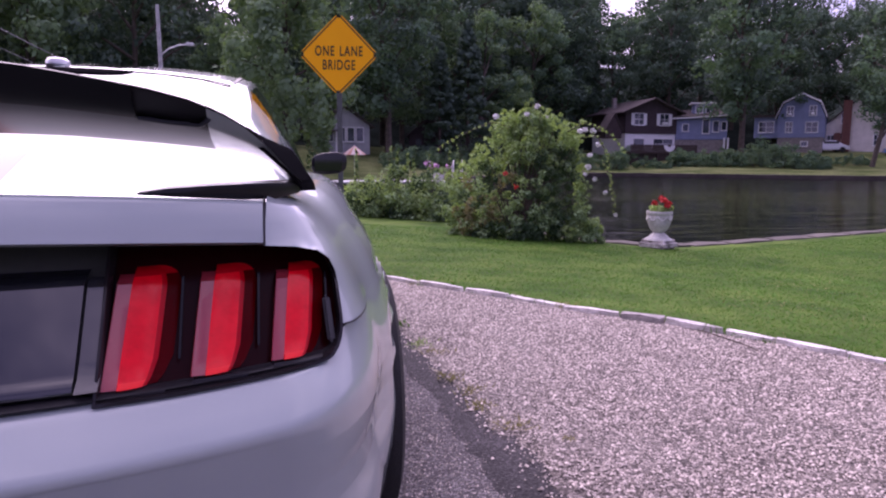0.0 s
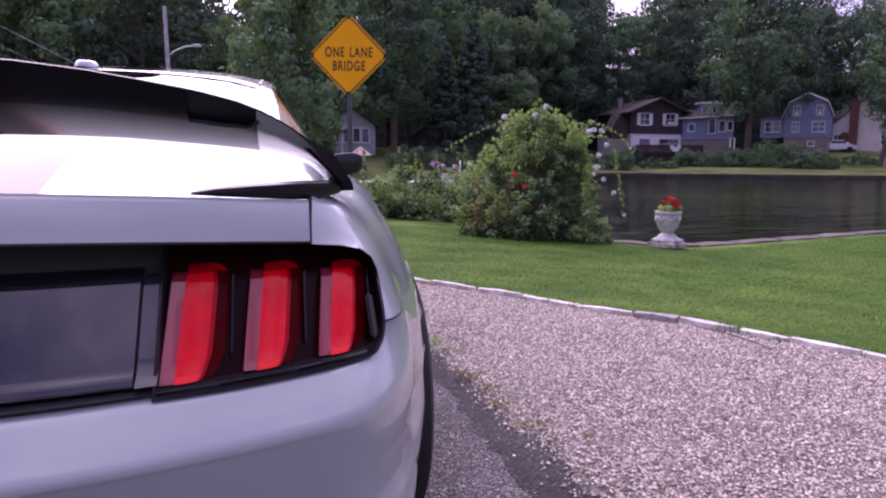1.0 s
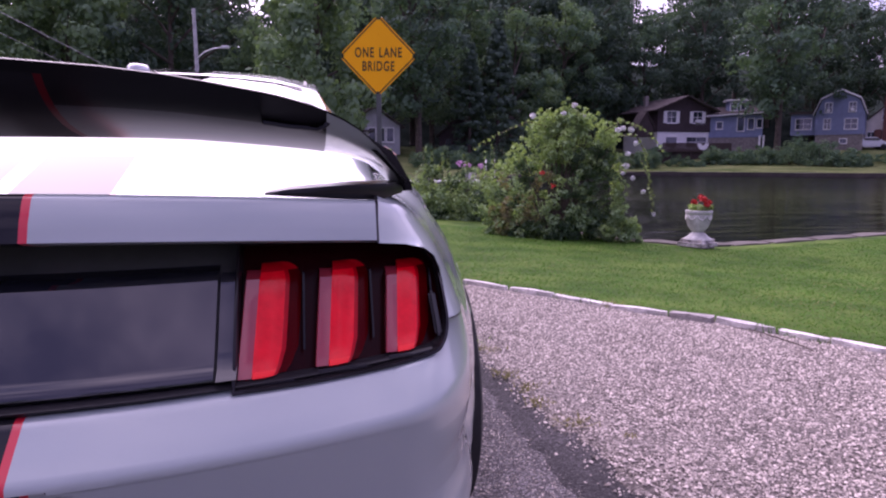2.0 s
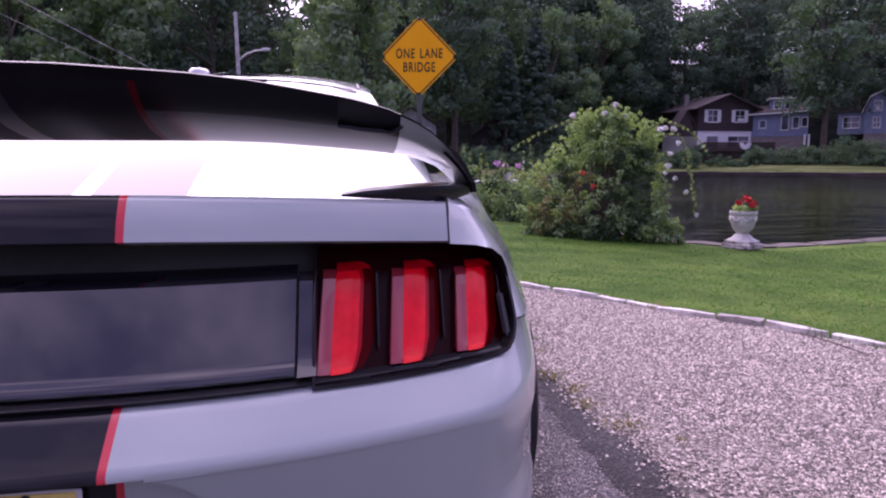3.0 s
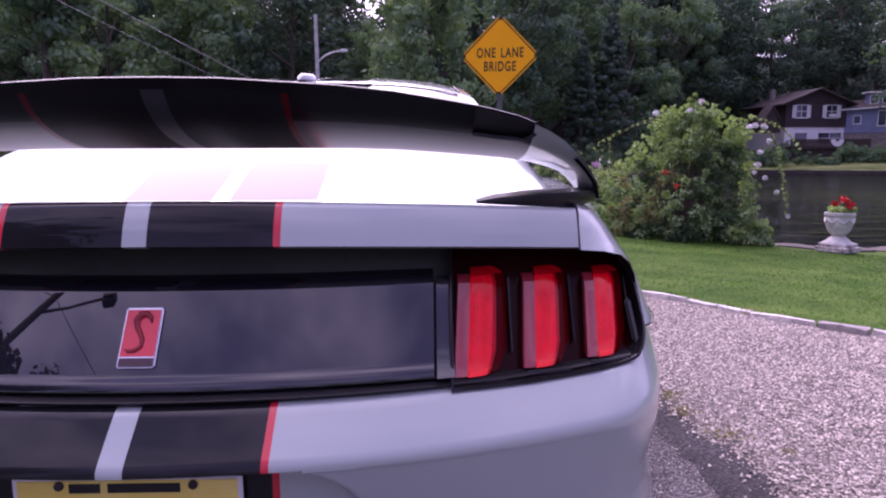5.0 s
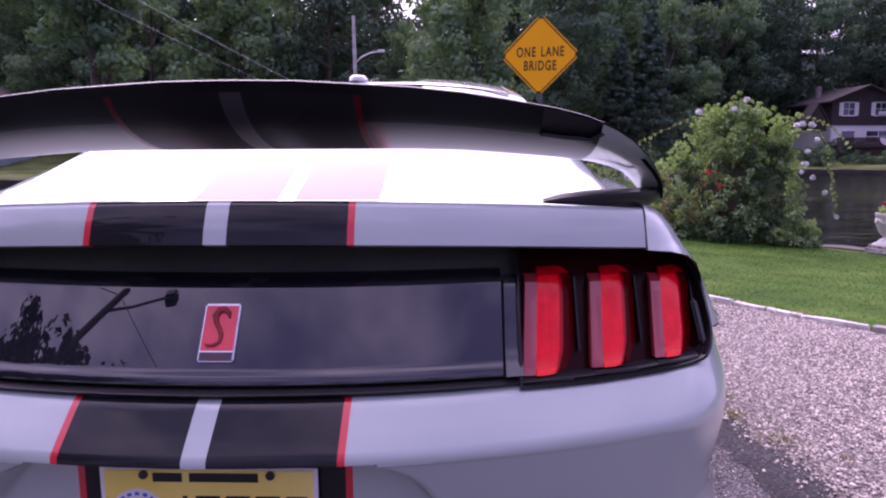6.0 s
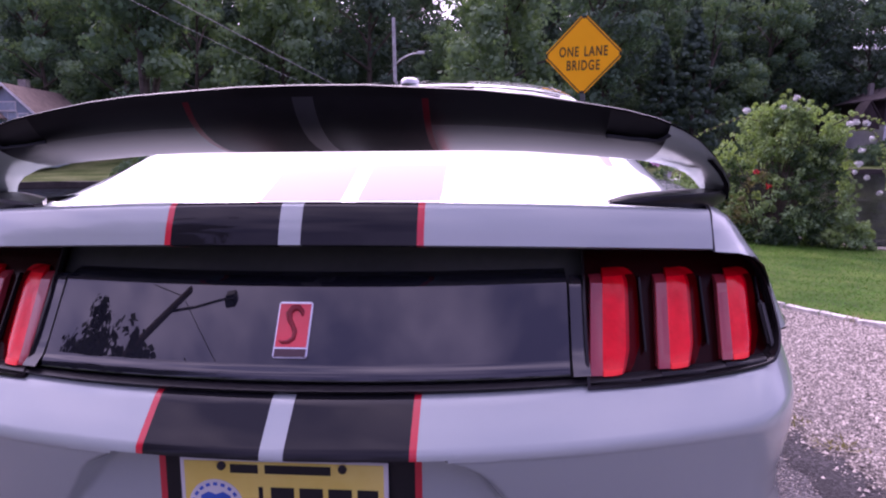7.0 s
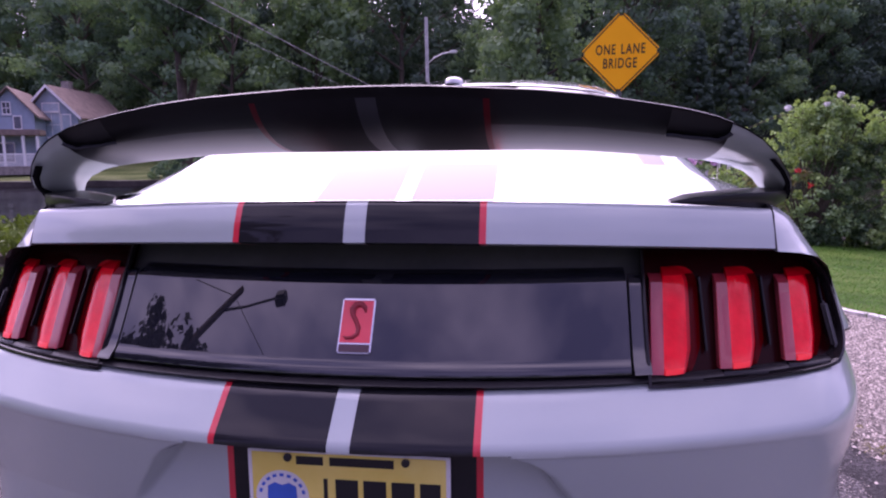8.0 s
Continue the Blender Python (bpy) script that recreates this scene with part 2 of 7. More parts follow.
# white cottage siding greyed to stand for the shade on it
SIDE_WHITE_SHADE = mat("shaded_white_siding", (0.40, 0.41, 0.43), rough=0.75, vary=0.15, scale=1.5)
SIDE_CREAM = mat("cream_siding", (0.62, 0.58, 0.53), rough=0.7, vary=0.1, scale=1.5)
WHITE_PAINT = mat("white_house_paint", (0.78, 0.78, 0.78), rough=0.6, vary=0.06, scale=3)
ROOF = mat("roof_shingles", (0.085, 0.068, 0.066), rough=0.9, vary=0.25, scale=2, fine=20, bump=0.5)
ROOF_TAN = mat("tan_shingles", (0.22, 0.165, 0.14), rough=0.9, vary=0.2, scale=2, fine=20, bump=0.5)
BRICK = mat("red_brick", (0.13, 0.055, 0.045), rough=0.9, vary=0.25, scale=6, fine=40)
FOUND = mat("foundation_stone", (0.24, 0.215, 0.20), rough=0.9, vary=0.3, scale=3)
WINDOW = mat("window_glass", (0.03, 0.04, 0.055), rough=0.05, vary=0.2, scale=2, coat=1.0)
# window pane in a lighter blue-grey
PALE_PANE = mat("pale_blue_pane", (0.40, 0.50, 0.58), rough=0.25, vary=0.12, scale=3, coat=0.6)
DECK_WOOD = mat("dark_deck_wood", (0.06, 0.042, 0.036), rough=0.85, vary=0.25, scale=4)
CANVAS = mat("peach_canvas", (0.50, 0.27, 0.19), rough=0.8, vary=0.1)
CANVAS_PALE = mat("pale_canvas", (0.60, 0.50, 0.44), rough=0.8, vary=0.1)
CAR_SILVER = mat("silver_car", (0.62, 0.63, 0.66), rough=0.3, vary=0.04, coat=1.0)
CAR_BLUE = mat("blue_car", (0.10, 0.22, 0.50), rough=0.3, vary=0.04, coat=1.0)


def water_mat():
    m = bpy.data.materials.new("lake_water")
    m.use_nodes = True
    n, l = m.node_tree.nodes, m.node_tree.links
    b = n["Principled BSDF"]
    b.inputs["Base Color"].default_value = (0.003, 0.004, 0.0035, 1)
    b.inputs["Roughness"].default_value = 0.04
    b.inputs["IOR"].default_value = 1.33
    b.inputs["Specular IOR Level"].default_value = 0.065
    tc, mp = n.new("ShaderNodeTexCoord"), n.new("ShaderNodeMapping")
    mp.inputs["Scale"].default_value = (0.5, 1.8, 1)
    mp.inputs["Rotation"].default_value = (0, 0, radians(-25))
    w1, w2 = n.new("ShaderNodeTexNoise"), n.new("ShaderNodeTexNoise")
    w1.inputs["Scale"].default_value, w1.inputs["Detail"].default_value = 1.3, 5
    w2.inputs["Scale"].default_value, w2.inputs["Detail"].default_value = 0.12, 3
    ad = n.new("ShaderNodeMath")
    ad.operation = "MULTIPLY"
    bp = n.new("ShaderNodeBump")
    bp.inputs["Strength"].default_value, bp.inputs["Distance"].default_value = 0.62, 0.18
    l.new(tc.outputs["Object"], mp.inputs[0])
    l.new(mp.outputs[0], w1.inputs[0])
    l.new(mp.outputs[0], w2.inputs[0])
    l.new(w1.outputs[0], ad.inputs[0])
    l.new(w2.outputs[0], ad.inputs[1])
    l.new(ad.outputs[0], bp.inputs["Height"])
    l.new(bp.outputs[0], b.inputs["Normal"])
    return m


WATER = water_mat()


# ---- mesh helpers ----
def mesh_of(name, verts, faces, mats, index=None, smooth=False, sharp=None):
    me = bpy.data.meshes.new(name)
    me.from_pydata([tuple(map(float, v)) for v in verts], [], [tuple(map(int, f)) for f in faces])
    for m in (mats if isinstance(mats, (list, tuple)) else [mats]):
        me.materials.append(m)
    if index is not None:
        me.polygons.foreach_set("material_index", np.asarray(index, dtype=np.int32))
    if smooth:
        me.polygons.foreach_set("use_smooth", np.ones(len(me.polygons), dtype=bool))
        if sharp:
            me.set_sharp_from_angle(angle=radians(sharp))
    me.update()
    return me


def raw_part(name, me, parent, label=""):
    ob = new(name, me)
    ob.parent = parent
    if label:
        tagged(ob, label)
    return ob


def part(name, bm, material, parent, label="", smooth=None):
    """Links a bmesh as one mesh object under a thing or a part."""
    me = bpy.data.meshes.new(name)
    bmesh.ops.recalc_face_normals(bm, faces=bm.faces[:])
    bm.to_mesh(me)
    bm.free()
    me.materials.append(material)
    if smooth:
        me.polygons.foreach_set("use_smooth", np.ones(len(me.polygons), dtype=bool))
        me.set_sharp_from_angle(angle=radians(smooth))
    return raw_part(name, me, parent, label)


def thing(name, label, category, m=None, group="", kind=""):
    ob = new(name)
    ob.empty_display_size = 0.2
    tagged(ob, label, category, group, kind)
    if m is not None:
        ob.matrix_basis = m
    return ob


def box(bm, x0, x1, y0, y1, z0, z1, bevel=0.0, m=None):
    r = bmesh.ops.create_cube(bm, size=1.0)
    vs = r["verts"]
    for v in vs:
        v.co = Vector(((x0 + x1) / 2 + v.co.x * (x1 - x0), (y0 + y1) / 2 + v.co.y * (y1 - y0), (z0 + z1) / 2 + v.co.z * (z1 - z0)))
    if bevel:
        es = {e for v in vs for e in v.link_edges}
        bmesh.ops.bevel(bm, geom=list(es), offset=bevel, segments=2, affect="EDGES")
        vs = [v for v in bm.verts if v.is_valid]
    if m is not None:
        bmesh.ops.transform(bm, matrix=m, verts=vs)
    return vs


def box_bm(*a, **k):
    bm = bmesh.new()
    box(bm, *a, **k)
    return bm


def tube_data(points, radii, sides=8, closed_ends=True):
    """Verts and faces of a tapered tube along a line of points."""
    P = [Vector(p) for p in points]
    V, F = [], []
    side = None
    for i, p in enumerate(P):
        d = (P[min(i + 1, len(P) - 1)] - P[max(i - 1, 0)]).normalized()
        a = d.cross(Vector((0.13, 0.27, 0.95))) if side is None else side - d * side.dot(d)
        if a.length < 1e-4:
            a = d.orthogonal()
        side = a.normalized()
        b = d.cross(side)
        for k in range(sides):
            t = 2 * math.pi * k / sides
            V.append(p + (side * math.cos(t) + b * math.sin(t)) * radii[i])
    for i in range(len(P) - 1):
        for k in range(sides):
            F.append((i * sides + k, i * sides + (k + 1) % sides, (i + 1) * sides + (k + 1) % sides, (i + 1) * sides + k))
    if closed_ends:
        F.append(tuple(range(sides))[::-1])
        F.append(tuple((len(P) - 1) * sides + k for k in range(sides)))
    return V, F


def tubes_mesh(name, runs, material, sides=8):
    V, F = [], []
    for pts, rad in runs:
        v, f = tube_data(pts, rad, sides)
        o = len(V)
        V += v
        F += [tuple(i + o for i in g) for g in f]
    return mesh_of(name, V, F, material, smooth=True, sharp=50)


def lathe(profile, segs=32):
    """Verts and faces of a turned body from (radius, z) pairs."""
    V, F = [], []
    for r, z in profile:
        for k in range(segs):
            t = 2 * math.pi * k / segs
            V.append((r * math.cos(t), r * math.sin(t), z))
    for i in range(len(profile) - 1):
        for k in range(segs):
            F.append((i * segs + k, i * segs + (k + 1) % segs, (i + 1) * segs + (k + 1) % segs, (i + 1) * segs + k))
    F.append(tuple(range(segs))[::-1])
    F.append(tuple((len(profile) - 1) * segs + k for k in range(segs)))
    return V, F


def grid_faces(rows, cols):
    return [(i * cols + j, i * cols + j + 1, (i + 1) * cols + j + 1, (i + 1) * cols + j) for i in range(rows - 1) for j in range(cols - 1)]


def leaf_cards(centres, normals, size, rng, aspect=0.55, jitter=0.7):
    """One folded four-point leaf at each centre, turned at random. Returns verts (n*4, 3) and quads."""
    n = len(centres)
    d = rng.normal(size=(n, 3))
    d = d * jitter + normals * (1.1 - jitter * 0.5)
    d /= np.linalg.norm(d, axis=1)[:, None] + 1e-9
    a = np.cross(d, rng.normal(size=(n, 3)))
    a /= np.linalg.norm(a, axis=1)[:, None] + 1e-9
    b = np.cross(d, a)
    s = (size * (0.6 + 0.8 * rng.random(n)))[:, None]
    v = np.stack([centres - a * s, centres + b * s * aspect + d * s * 0.12, centres + a * s, centres - b * s * aspect + d * s * 0.12], axis=1)
    return v.reshape(-1, 3), np.arange(n * 4).reshape(-1, 4)


def cards_mesh(name, V, Q, mats, index=None):
    me = bpy.data.meshes.new(name)
    me.vertices.add(len(V))
    me.vertices.foreach_set("co", np.asarray(V, dtype=np.float32).ravel())
    me.loops.add(Q.size)
    me.loops.foreach_set("vertex_index", Q.astype(np.int32).ravel())
    me.polygons.add(len(Q))
    me.polygons.foreach_set("loop_start", (np.arange(len(Q)) * Q.shape[1]).astype(np.int32))
    for m in (mats if isinstance(mats, (list, tuple)) else [mats]):
        me.materials.append(m)
    if index is not None:
        me.polygons.foreach_set("material_index", np.asarray(index, dtype=np.int32))
    me.update(calc_edges=True)
    me.validate()
    return me


def text_mesh(body, size, material, extrude=0.001, align="CENTER", squeeze=1.0):
    cu = bpy.data.curves.new("letters", "FONT")
    cu.body, cu.size, cu.align_x, cu.align_y, cu.extrude = body, size, align, "CENTER", extrude
    cu.offset, cu.space_character = size * 0.016, 1.18
    ob = new("letters", cu)
    dg = bpy.context.evaluated_depsgraph_get()
    me = bpy.data.meshes.new_from_object(ob.evaluated_get(dg))
    bpy.data.objects.remove(ob)
    bpy.data.curves.remove(cu)
    for v in me.vertices:
        v.co.x *= squeeze
    me.materials.clear()
    me.materials.append(material)
    return me


# ---- ground, lake, drive ----
KERB = [(10.2, -9.2), (6.6, -3.4), (5.6, -1.75), (4.9, -0.6), (4.3, 0.42), (3.86, 1.12), (3.45, 1.73), (3.14, 2.22), (2.83, 2.69), (2.67, 2.85), (2.516, 3.03), (2.035, 3.69),
        (1.447, 4.42), (0.98, 5.05), (0.45, 5.8)]
SHORE = [(150, 10), (60, 12.5), (30, 11.4), (17, 10.3), (11.7, 9.55), (7.6, 8.52), (6.0, 8.25), (4.9, 9.3), (3.9, 11.2), (3.0, 13.6), (2.3, 17), (1.9, 24), (1.8, 60)]
SHORE_LEFT = [(-150, 6), (-40, 9), (-12, 11.5), (-7.5, 13.0), (-6.0, 16), (-5.4, 24), (-5.2, 60)]


def along(line, x):
    p = sorted(line)
    return float(np.interp(x, [q[0] for q in p], [q[1] for q in p]))


def far_shore(x):
    """How far off the lake's far bank lies, across the view."""
    return float(np.interp(x, [-150, -60, -38, -24, -6, 2, 12, 25, 37, 51, 60, 80, 200], [38, 42, 39, 41, 40, 38, 44, 66, 61.5, 51, 44, 36, 30]))


def shore_near(x):
    if x > 2.0:
        return along(SHORE[:-1], x)
    if x < -5.3:
        return along(SHORE_LEFT[:-1], x)
    return 1e6


def height(x, y):
    """The land's height: level drive, lawn that falls to the lake, lake bed, far bank and wooded hill."""
    fs = far_shore(x)
    if y > fs:
        d = y - fs
        base = -0.25 + 0.055 * min(d, 12) + 0.14 * max(0, min(d - 12, 12)) + 0.085 * max(0, min(d - 24, 14))
        rise = float(np.interp(math.degrees(math.atan2(x - 0.6, y + 0.8)), [-9, -5, -2, 1, 20, 24, 29, 33, 37, 40], [0.30, 0.22, 0.22, 0.30, 0.30, 0.22, 0.22, 0.30, 0.30, 0.20]))
        return base + rise * max(0, min(d - 34, 120)) if d > 34 else base
    ns = shore_near(x)
    if y > ns + 0.25:
        return -2.0
    k = 0.0
    if x > 0.4:
        kx = along([(b, a) for a, b in KERB], y) if y < 5.8 else 0.45
        d = max(0.0, x - kx) * 0.8 + max(0.0, y - 5.8) * 0.1
        k = 0.035 - 0.34 * min(1.0, d / 5.2) if x > kx else 0.0
    elif x < -4:
        k = -0.3 * min(1.0, (-4 - x) / 6)
    return k - 0.04


xs = sorted(set([round(v, 3) for v in np.concatenate([np.arange(-12, 18, 0.22), np.arange(-60, 90, 2.0), np.linspace(-1500, -60, 12), np.linspace(90, 1500, 12)])]))
ys = sorted(set([round(v, 3) for v in np.concatenate([np.arange(-6, 14, 0.22), np.arange(14, 180, 1.6), np.linspace(-1500, -6, 14), np.linspace(180, 1500, 10)])]))
gv = [(x, y, height(x, y)) for x in xs for y in ys]
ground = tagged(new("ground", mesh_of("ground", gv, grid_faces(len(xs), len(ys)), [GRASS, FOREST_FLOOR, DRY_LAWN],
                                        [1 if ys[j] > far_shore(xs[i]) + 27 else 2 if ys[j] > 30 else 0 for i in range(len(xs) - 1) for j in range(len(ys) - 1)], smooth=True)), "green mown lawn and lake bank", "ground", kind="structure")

lake = tagged(new("water", mesh_of("water", [(-220, 5.5, -0.58), (220, 5.5, -0.58), (220, 110, -0.58), (-220, 110, -0.58)], [(0, 1, 2, 3)], WATER)),
              "dark rippled lake water reflecting trees", "water", kind="structure")


def edge_x(y):
    """The ragged edge between asphalt and gravel."""
    base = np.interp(y, [-6, 0.9, 2.8, 4.4, 6, 14], [1.9, 1.42, 1.25, 1.12, 1.0, 0.8])
    return float(base + 0.035 * noise.noise((0, y * 2.3, 3)) + 0.02 * noise.noise((5, y * 9, 3)))


def strip(name, lefts, rights, y0, y1, step, z, material, label, cat, cols=10, wob=0.0, sink=False):
    V = []
    n = int((y1 - y0) / step) + 1
    for i in range(n):
        y = y0 + i * step
        a, b = lefts(y), rights(y)
        for j in range(cols):
            x = a + (b - a) * j / (cols - 1)
            V.append((x, y, (-0.004 if sink and j == 0 else z) + wob * noise.noise((x * 3, y * 3, 1))))
    return tagged(new(name, mesh_of(name, V, grid_faces(n, cols), material, smooth=True)), label, cat, kind="structure")


road = strip("road", lambda y: -3.6, edge_x, -40, 58, 0.1, 0.0, ASPHALT, "worn grey asphalt drive with loose stones", "asphalt", cols=6, wob=0.003)


def kerb_x(y):
    return along([(b, a) for a, b in KERB], y)


# darker strip with a ragged edge where asphalt meets gravel
margin_strip = strip("dark_margin", lambda y: edge_x(y) - 0.135 + 0.04 * noise.noise((1, y * 2.1, 8)) + 0.03 * noise.noise((2, y * 9, 8)) + 0.02 * noise.noise((2, y * 31, 8)) - 0.05 * max(0.0, 1.5 - y), lambda y: edge_x(y) + 0.14, -4.0, 6.0, 0.02, 0.006, DARK_ASPHALT, "dark asphalt margin along the gravel", "asphalt", cols=7, wob=0.003, sink=True)
gravel = strip("gravel_drive", lambda y: edge_x(y) + 0.015 + 0.05 * noise.noise((3, y * 6, 1)) + 0.03 * noise.noise((3, y * 21, 1)), lambda y: max(edge_x(y), kerb_x(y) + 0.03), -9.0, 5.1, 0.03, 0.0155, GRAVEL,
               "bed of pale pinkish gravel", "gravel", cols=50, wob=0.006, sink=True)


def rock_field(name, pts, size, material, label, cat, seed):
    """Loose stones as small irregular peaked lumps half sunk in their bed, in one mesh."""
    rng = np.random.default_rng(seed)
    n = len(pts)
    unit = np.array([(1, 0, 0), (0, 1, 0), (-1, 0, 0), (0, -1, 0), (0, 0, 1.0)])
    s = size * (0.5 + rng.random(n) ** 2)
    ang = rng.random(n) * 6.28
    st = 0.6 + 0.7 * rng.random((n, 3))
    v = unit[None] * st[:, None, :] * s[:, None, None] * (0.8 + 0.4 * rng.random((n, 5, 1)))
    c, q = np.cos(ang)[:, None], np.sin(ang)[:, None]
    v = np.stack([v[..., 0] * c - v[..., 1] * q, v[..., 0] * q + v[..., 1] * c, v[..., 2]], axis=2) + pts[:, None, :]
    tri = np.array([(0, 1, 4), (1, 2, 4), (2, 3, 4), (3, 0, 4)])
    f = (tri[None] + np.arange(n)[:, None, None] * 5).reshape(-1, 3)
    return tagged(new(name, cards_mesh(name, v.reshape(-1, 3), f, material)), label, cat, kind="stuff")


rng = np.random.default_rng(11)
gp = []
while len(gp) < 120000:
    y = -0.9 + 5.6 * rng.random() ** 1.1
    x = rng.uniform(0.9, 5.0)
    if y < -0.4 and rng.random() > (y + 0.9) / 0.5:
        continue
    e, k = edge_x(y), kerb_x(y)
    if e + 0.05 - (0.10 if rng.random() > 0.05 else 0.22) * rng.random() ** 2.2 < x < k - 0.02:
        gp.append((x, y, (0.0145 if x > e + 0.06 else 0.0075) + 0.006 * rng.random()))
gp = np.array(gp)
pebbles = rock_field("pebbles", gp, 0.0053, PEBBLE, "loose pale grey and pink gravel stones", "gravel", 3)
ap = np.array([(rng.uniform(0.55, 1.45), -0.8 + 5 * rng.random() ** 1.3, 0.0025) for _ in range(36000)])
ap = np.array([p for p in ap if p[0] < edge_x(p[1]) - (0.20 * rng.random() ** 0.5)])
chips = rock_field("asphalt_chips", ap, 0.0028, PEBBLE, "scattered small stone chips on asphalt", "gravel", 4)

# lawn blades, thickest near the drive
lp = []
while len(lp) < 190000:
    y = rng.uniform(0.4, 10.5)
    x = rng.uniform(0.9, 12.5)
    if y > 5 and rng.random() < 0.25:
        continue
    kx = kerb_x(y) if y < 5.8 else 0.45
    if x > kx + 0.045 and y < shore_near(x) - 0.35:
        lp.append((x, y))
lp = np.array(lp)
lz = np.array([height(x, y) for x, y in lp])
n = len(lp)
ang, hh, lean = rng.random(n) * 6.28, 0.007 + 0.011 * rng.random(n) ** 1.5, rng.normal(size=(n, 2)) * 0.020
base = np.column_stack([lp, lz])
wv = np.column_stack([np.cos(ang), np.sin(ang), np.zeros(n)]) * (0.0020 + 0.00032 * np.hypot(lp[:, 0], lp[:, 1]))[:, None]
tip = base + np.column_stack([lean, hh])
bv = np.stack([base - wv, base + wv, tip], axis=1).reshape(-1, 3)
straw = rng.random(n) * 0.93 + 0.07 * np.sin(lp[:, 0] * 2.3 + 1.1) * np.sin(lp[:, 1] * 1.9 + lp[:, 0])
lawn = tagged(new("lawn_blades", cards_mesh("lawn_blades", bv, np.arange(n * 3).reshape(-1, 3), [BLADE, LEAF_DRY], list((straw > 0.93).astype(int)))), "short mown green grass blades", "grass", kind="stuff")


# ---- kerb stones ----
def stone_mesh(name, length, width, tall, seed, material):
    """A rough-cut block with rounded, uneven edges."""
    bm = bmesh.new()
    box(bm, -length / 2, length / 2, -width / 2, width / 2, 0, tall)
    bmesh.ops.subdivide_edges(bm, edges=bm.edges[:], cuts=1, use_grid_fill=True)
    for v in bm.verts:
        q = Vector((v.co.x / (length / 2), v.co.y / (width / 2), (v.co.z - tall / 2) / (tall / 2)))
        s = 1 - 0.045 * max(0, (abs(q.x) > 0.9) + (abs(q.y) > 0.9) + (abs(q.z) > 0.9) - 1)
        o = noise.noise_vector(v.co * 9 + Vector((seed * 7.1, 0, 0)))
        v.co = Vector((v.co.x * s, v.co.y * s, tall / 2 + (v.co.z - tall / 2) * s)) + o * 0.012
    bmesh.ops.recalc_face_normals(bm, faces=bm.faces[:])
    me = bpy.data.meshes.new(name)
    bm.to_mesh(me)
    bm.free()
    me.materials.append(material)
    return me


kerb = thing("kerb", "low pale granite kerb along the lawn", "kerb", kind="structure")
pts = [Vector((x, y, 0)) for x, y in KERB[1:]]
segs = [(a, b, (b - a).length) for a, b in zip(pts, pts[1:])]
total = sum(s[2] for s in segs)


def on_kerb(d):
    for a, b, ln in segs:
        if d <= ln:
            return a + (b - a) * (d / ln), (b - a).normalized()
        d -= ln
    return segs[-1][1], (segs[-1][1] - segs[-1][0]).normalized()


rk = random.Random(5)
d, i = 0.0, 0
stones = [stone_mesh("kerb_stone", ln, 0.052, 0.10, k, GRANITE) for k, ln in enumerate((0.27, 0.35, 0.44, 0.23, 0.38))]
low_grey = stone_mesh("kerb_stone", 0.27, 0.10, 0.11, 9, GREY_STONE)
lens_ = (0.27, 0.35, 0.44, 0.23, 0.38)
while d < total - 0.2:
    k = rk.randrange(5)
    p, t = on_kerb(d + (0.138 if 2.73 < on_kerb(d + 0.15)[0].x < 2.93 else lens_[k] / 2))
    block = 2.73 < p.x < 2.93
    ob = new("kerb_stone", low_grey if block else stones[k])
    ob.parent = kerb
    ob.matrix_basis = Matrix.Translation((p.x + rk.uniform(-.012, .012), p.y, (-0.054 if block else -0.054 + rk.uniform(-0.007, 0.012)))) @ Matrix.Rotation(math.atan2(t.y, t.x) + rk.uniform(-.05, .05), 4, "Z") @ Matrix.Rotation(rk.uniform(-.04, .04), 4, "X")
    d += (0.276 if block else lens_[k]) + rk.uniform(-0.006, 0.006)

# stone coping along the near shore
coping = thing("shore_coping", "brownish flat stone slabs edging the lake", "stone edging", kind="structure")
slabs = [stone_mesh("slab", ln, 0.34, 0.30, 20 + k, STONE_EDGE) for k, ln in enumerate((0.8, 1.05, 0.92))]
sp = [Vector((x, y, 0)) for x, y in reversed(SHORE[2:9])]
for a, b in zip(sp, sp[1:]):
    ln = (b - a).length
    t = (b - a).normalized()
    cnt = max(1, round(ln / 0.95))
    for j in range(cnt):
        p = a + (b - a) * ((j + 0.5) / cnt)
        ob = new("slab", slabs[(j + cnt) % 3])
        ob.parent = coping
        ob.matrix_basis = Matrix.Translation((p.x, p.y + 0.12, height(p.x, p.y - 0.4) - 0.27)) @ Matrix.Rotation(math.atan2(t.y, t.x), 4, "Z") @ Matrix.Diagonal((ln / cnt / (0.8, 1.05, 0.92)[(j + cnt) % 3] * 0.985, 1, 1, 1))

# dark stone edge of the far bank
V = []
fx = np.arange(-75, 110, 1.5)
for x in fx:
    y = far_shore(x) - 0.5
    w = 0.12 * noise.noise((x * 0.6, 0, 9))
    V += [(x, y + w, -0.9), (x, y + w + 0.05, -0.22 + 0.08 * noise.noise((x * 0.9, 4, 2))), (x, y + 0.7, -0.20 + 0.06 * noise.noise((x * 0.9, 7, 2))), (x, y + 3.0, -0.45)]
far_bank = tagged(new("far_bank", mesh_of("far_bank", V, grid_faces(len(fx), 4), BANK_STONE, smooth=True, sharp=40)), "dark rough stone edge of the far bank", "bank", kind="structure")


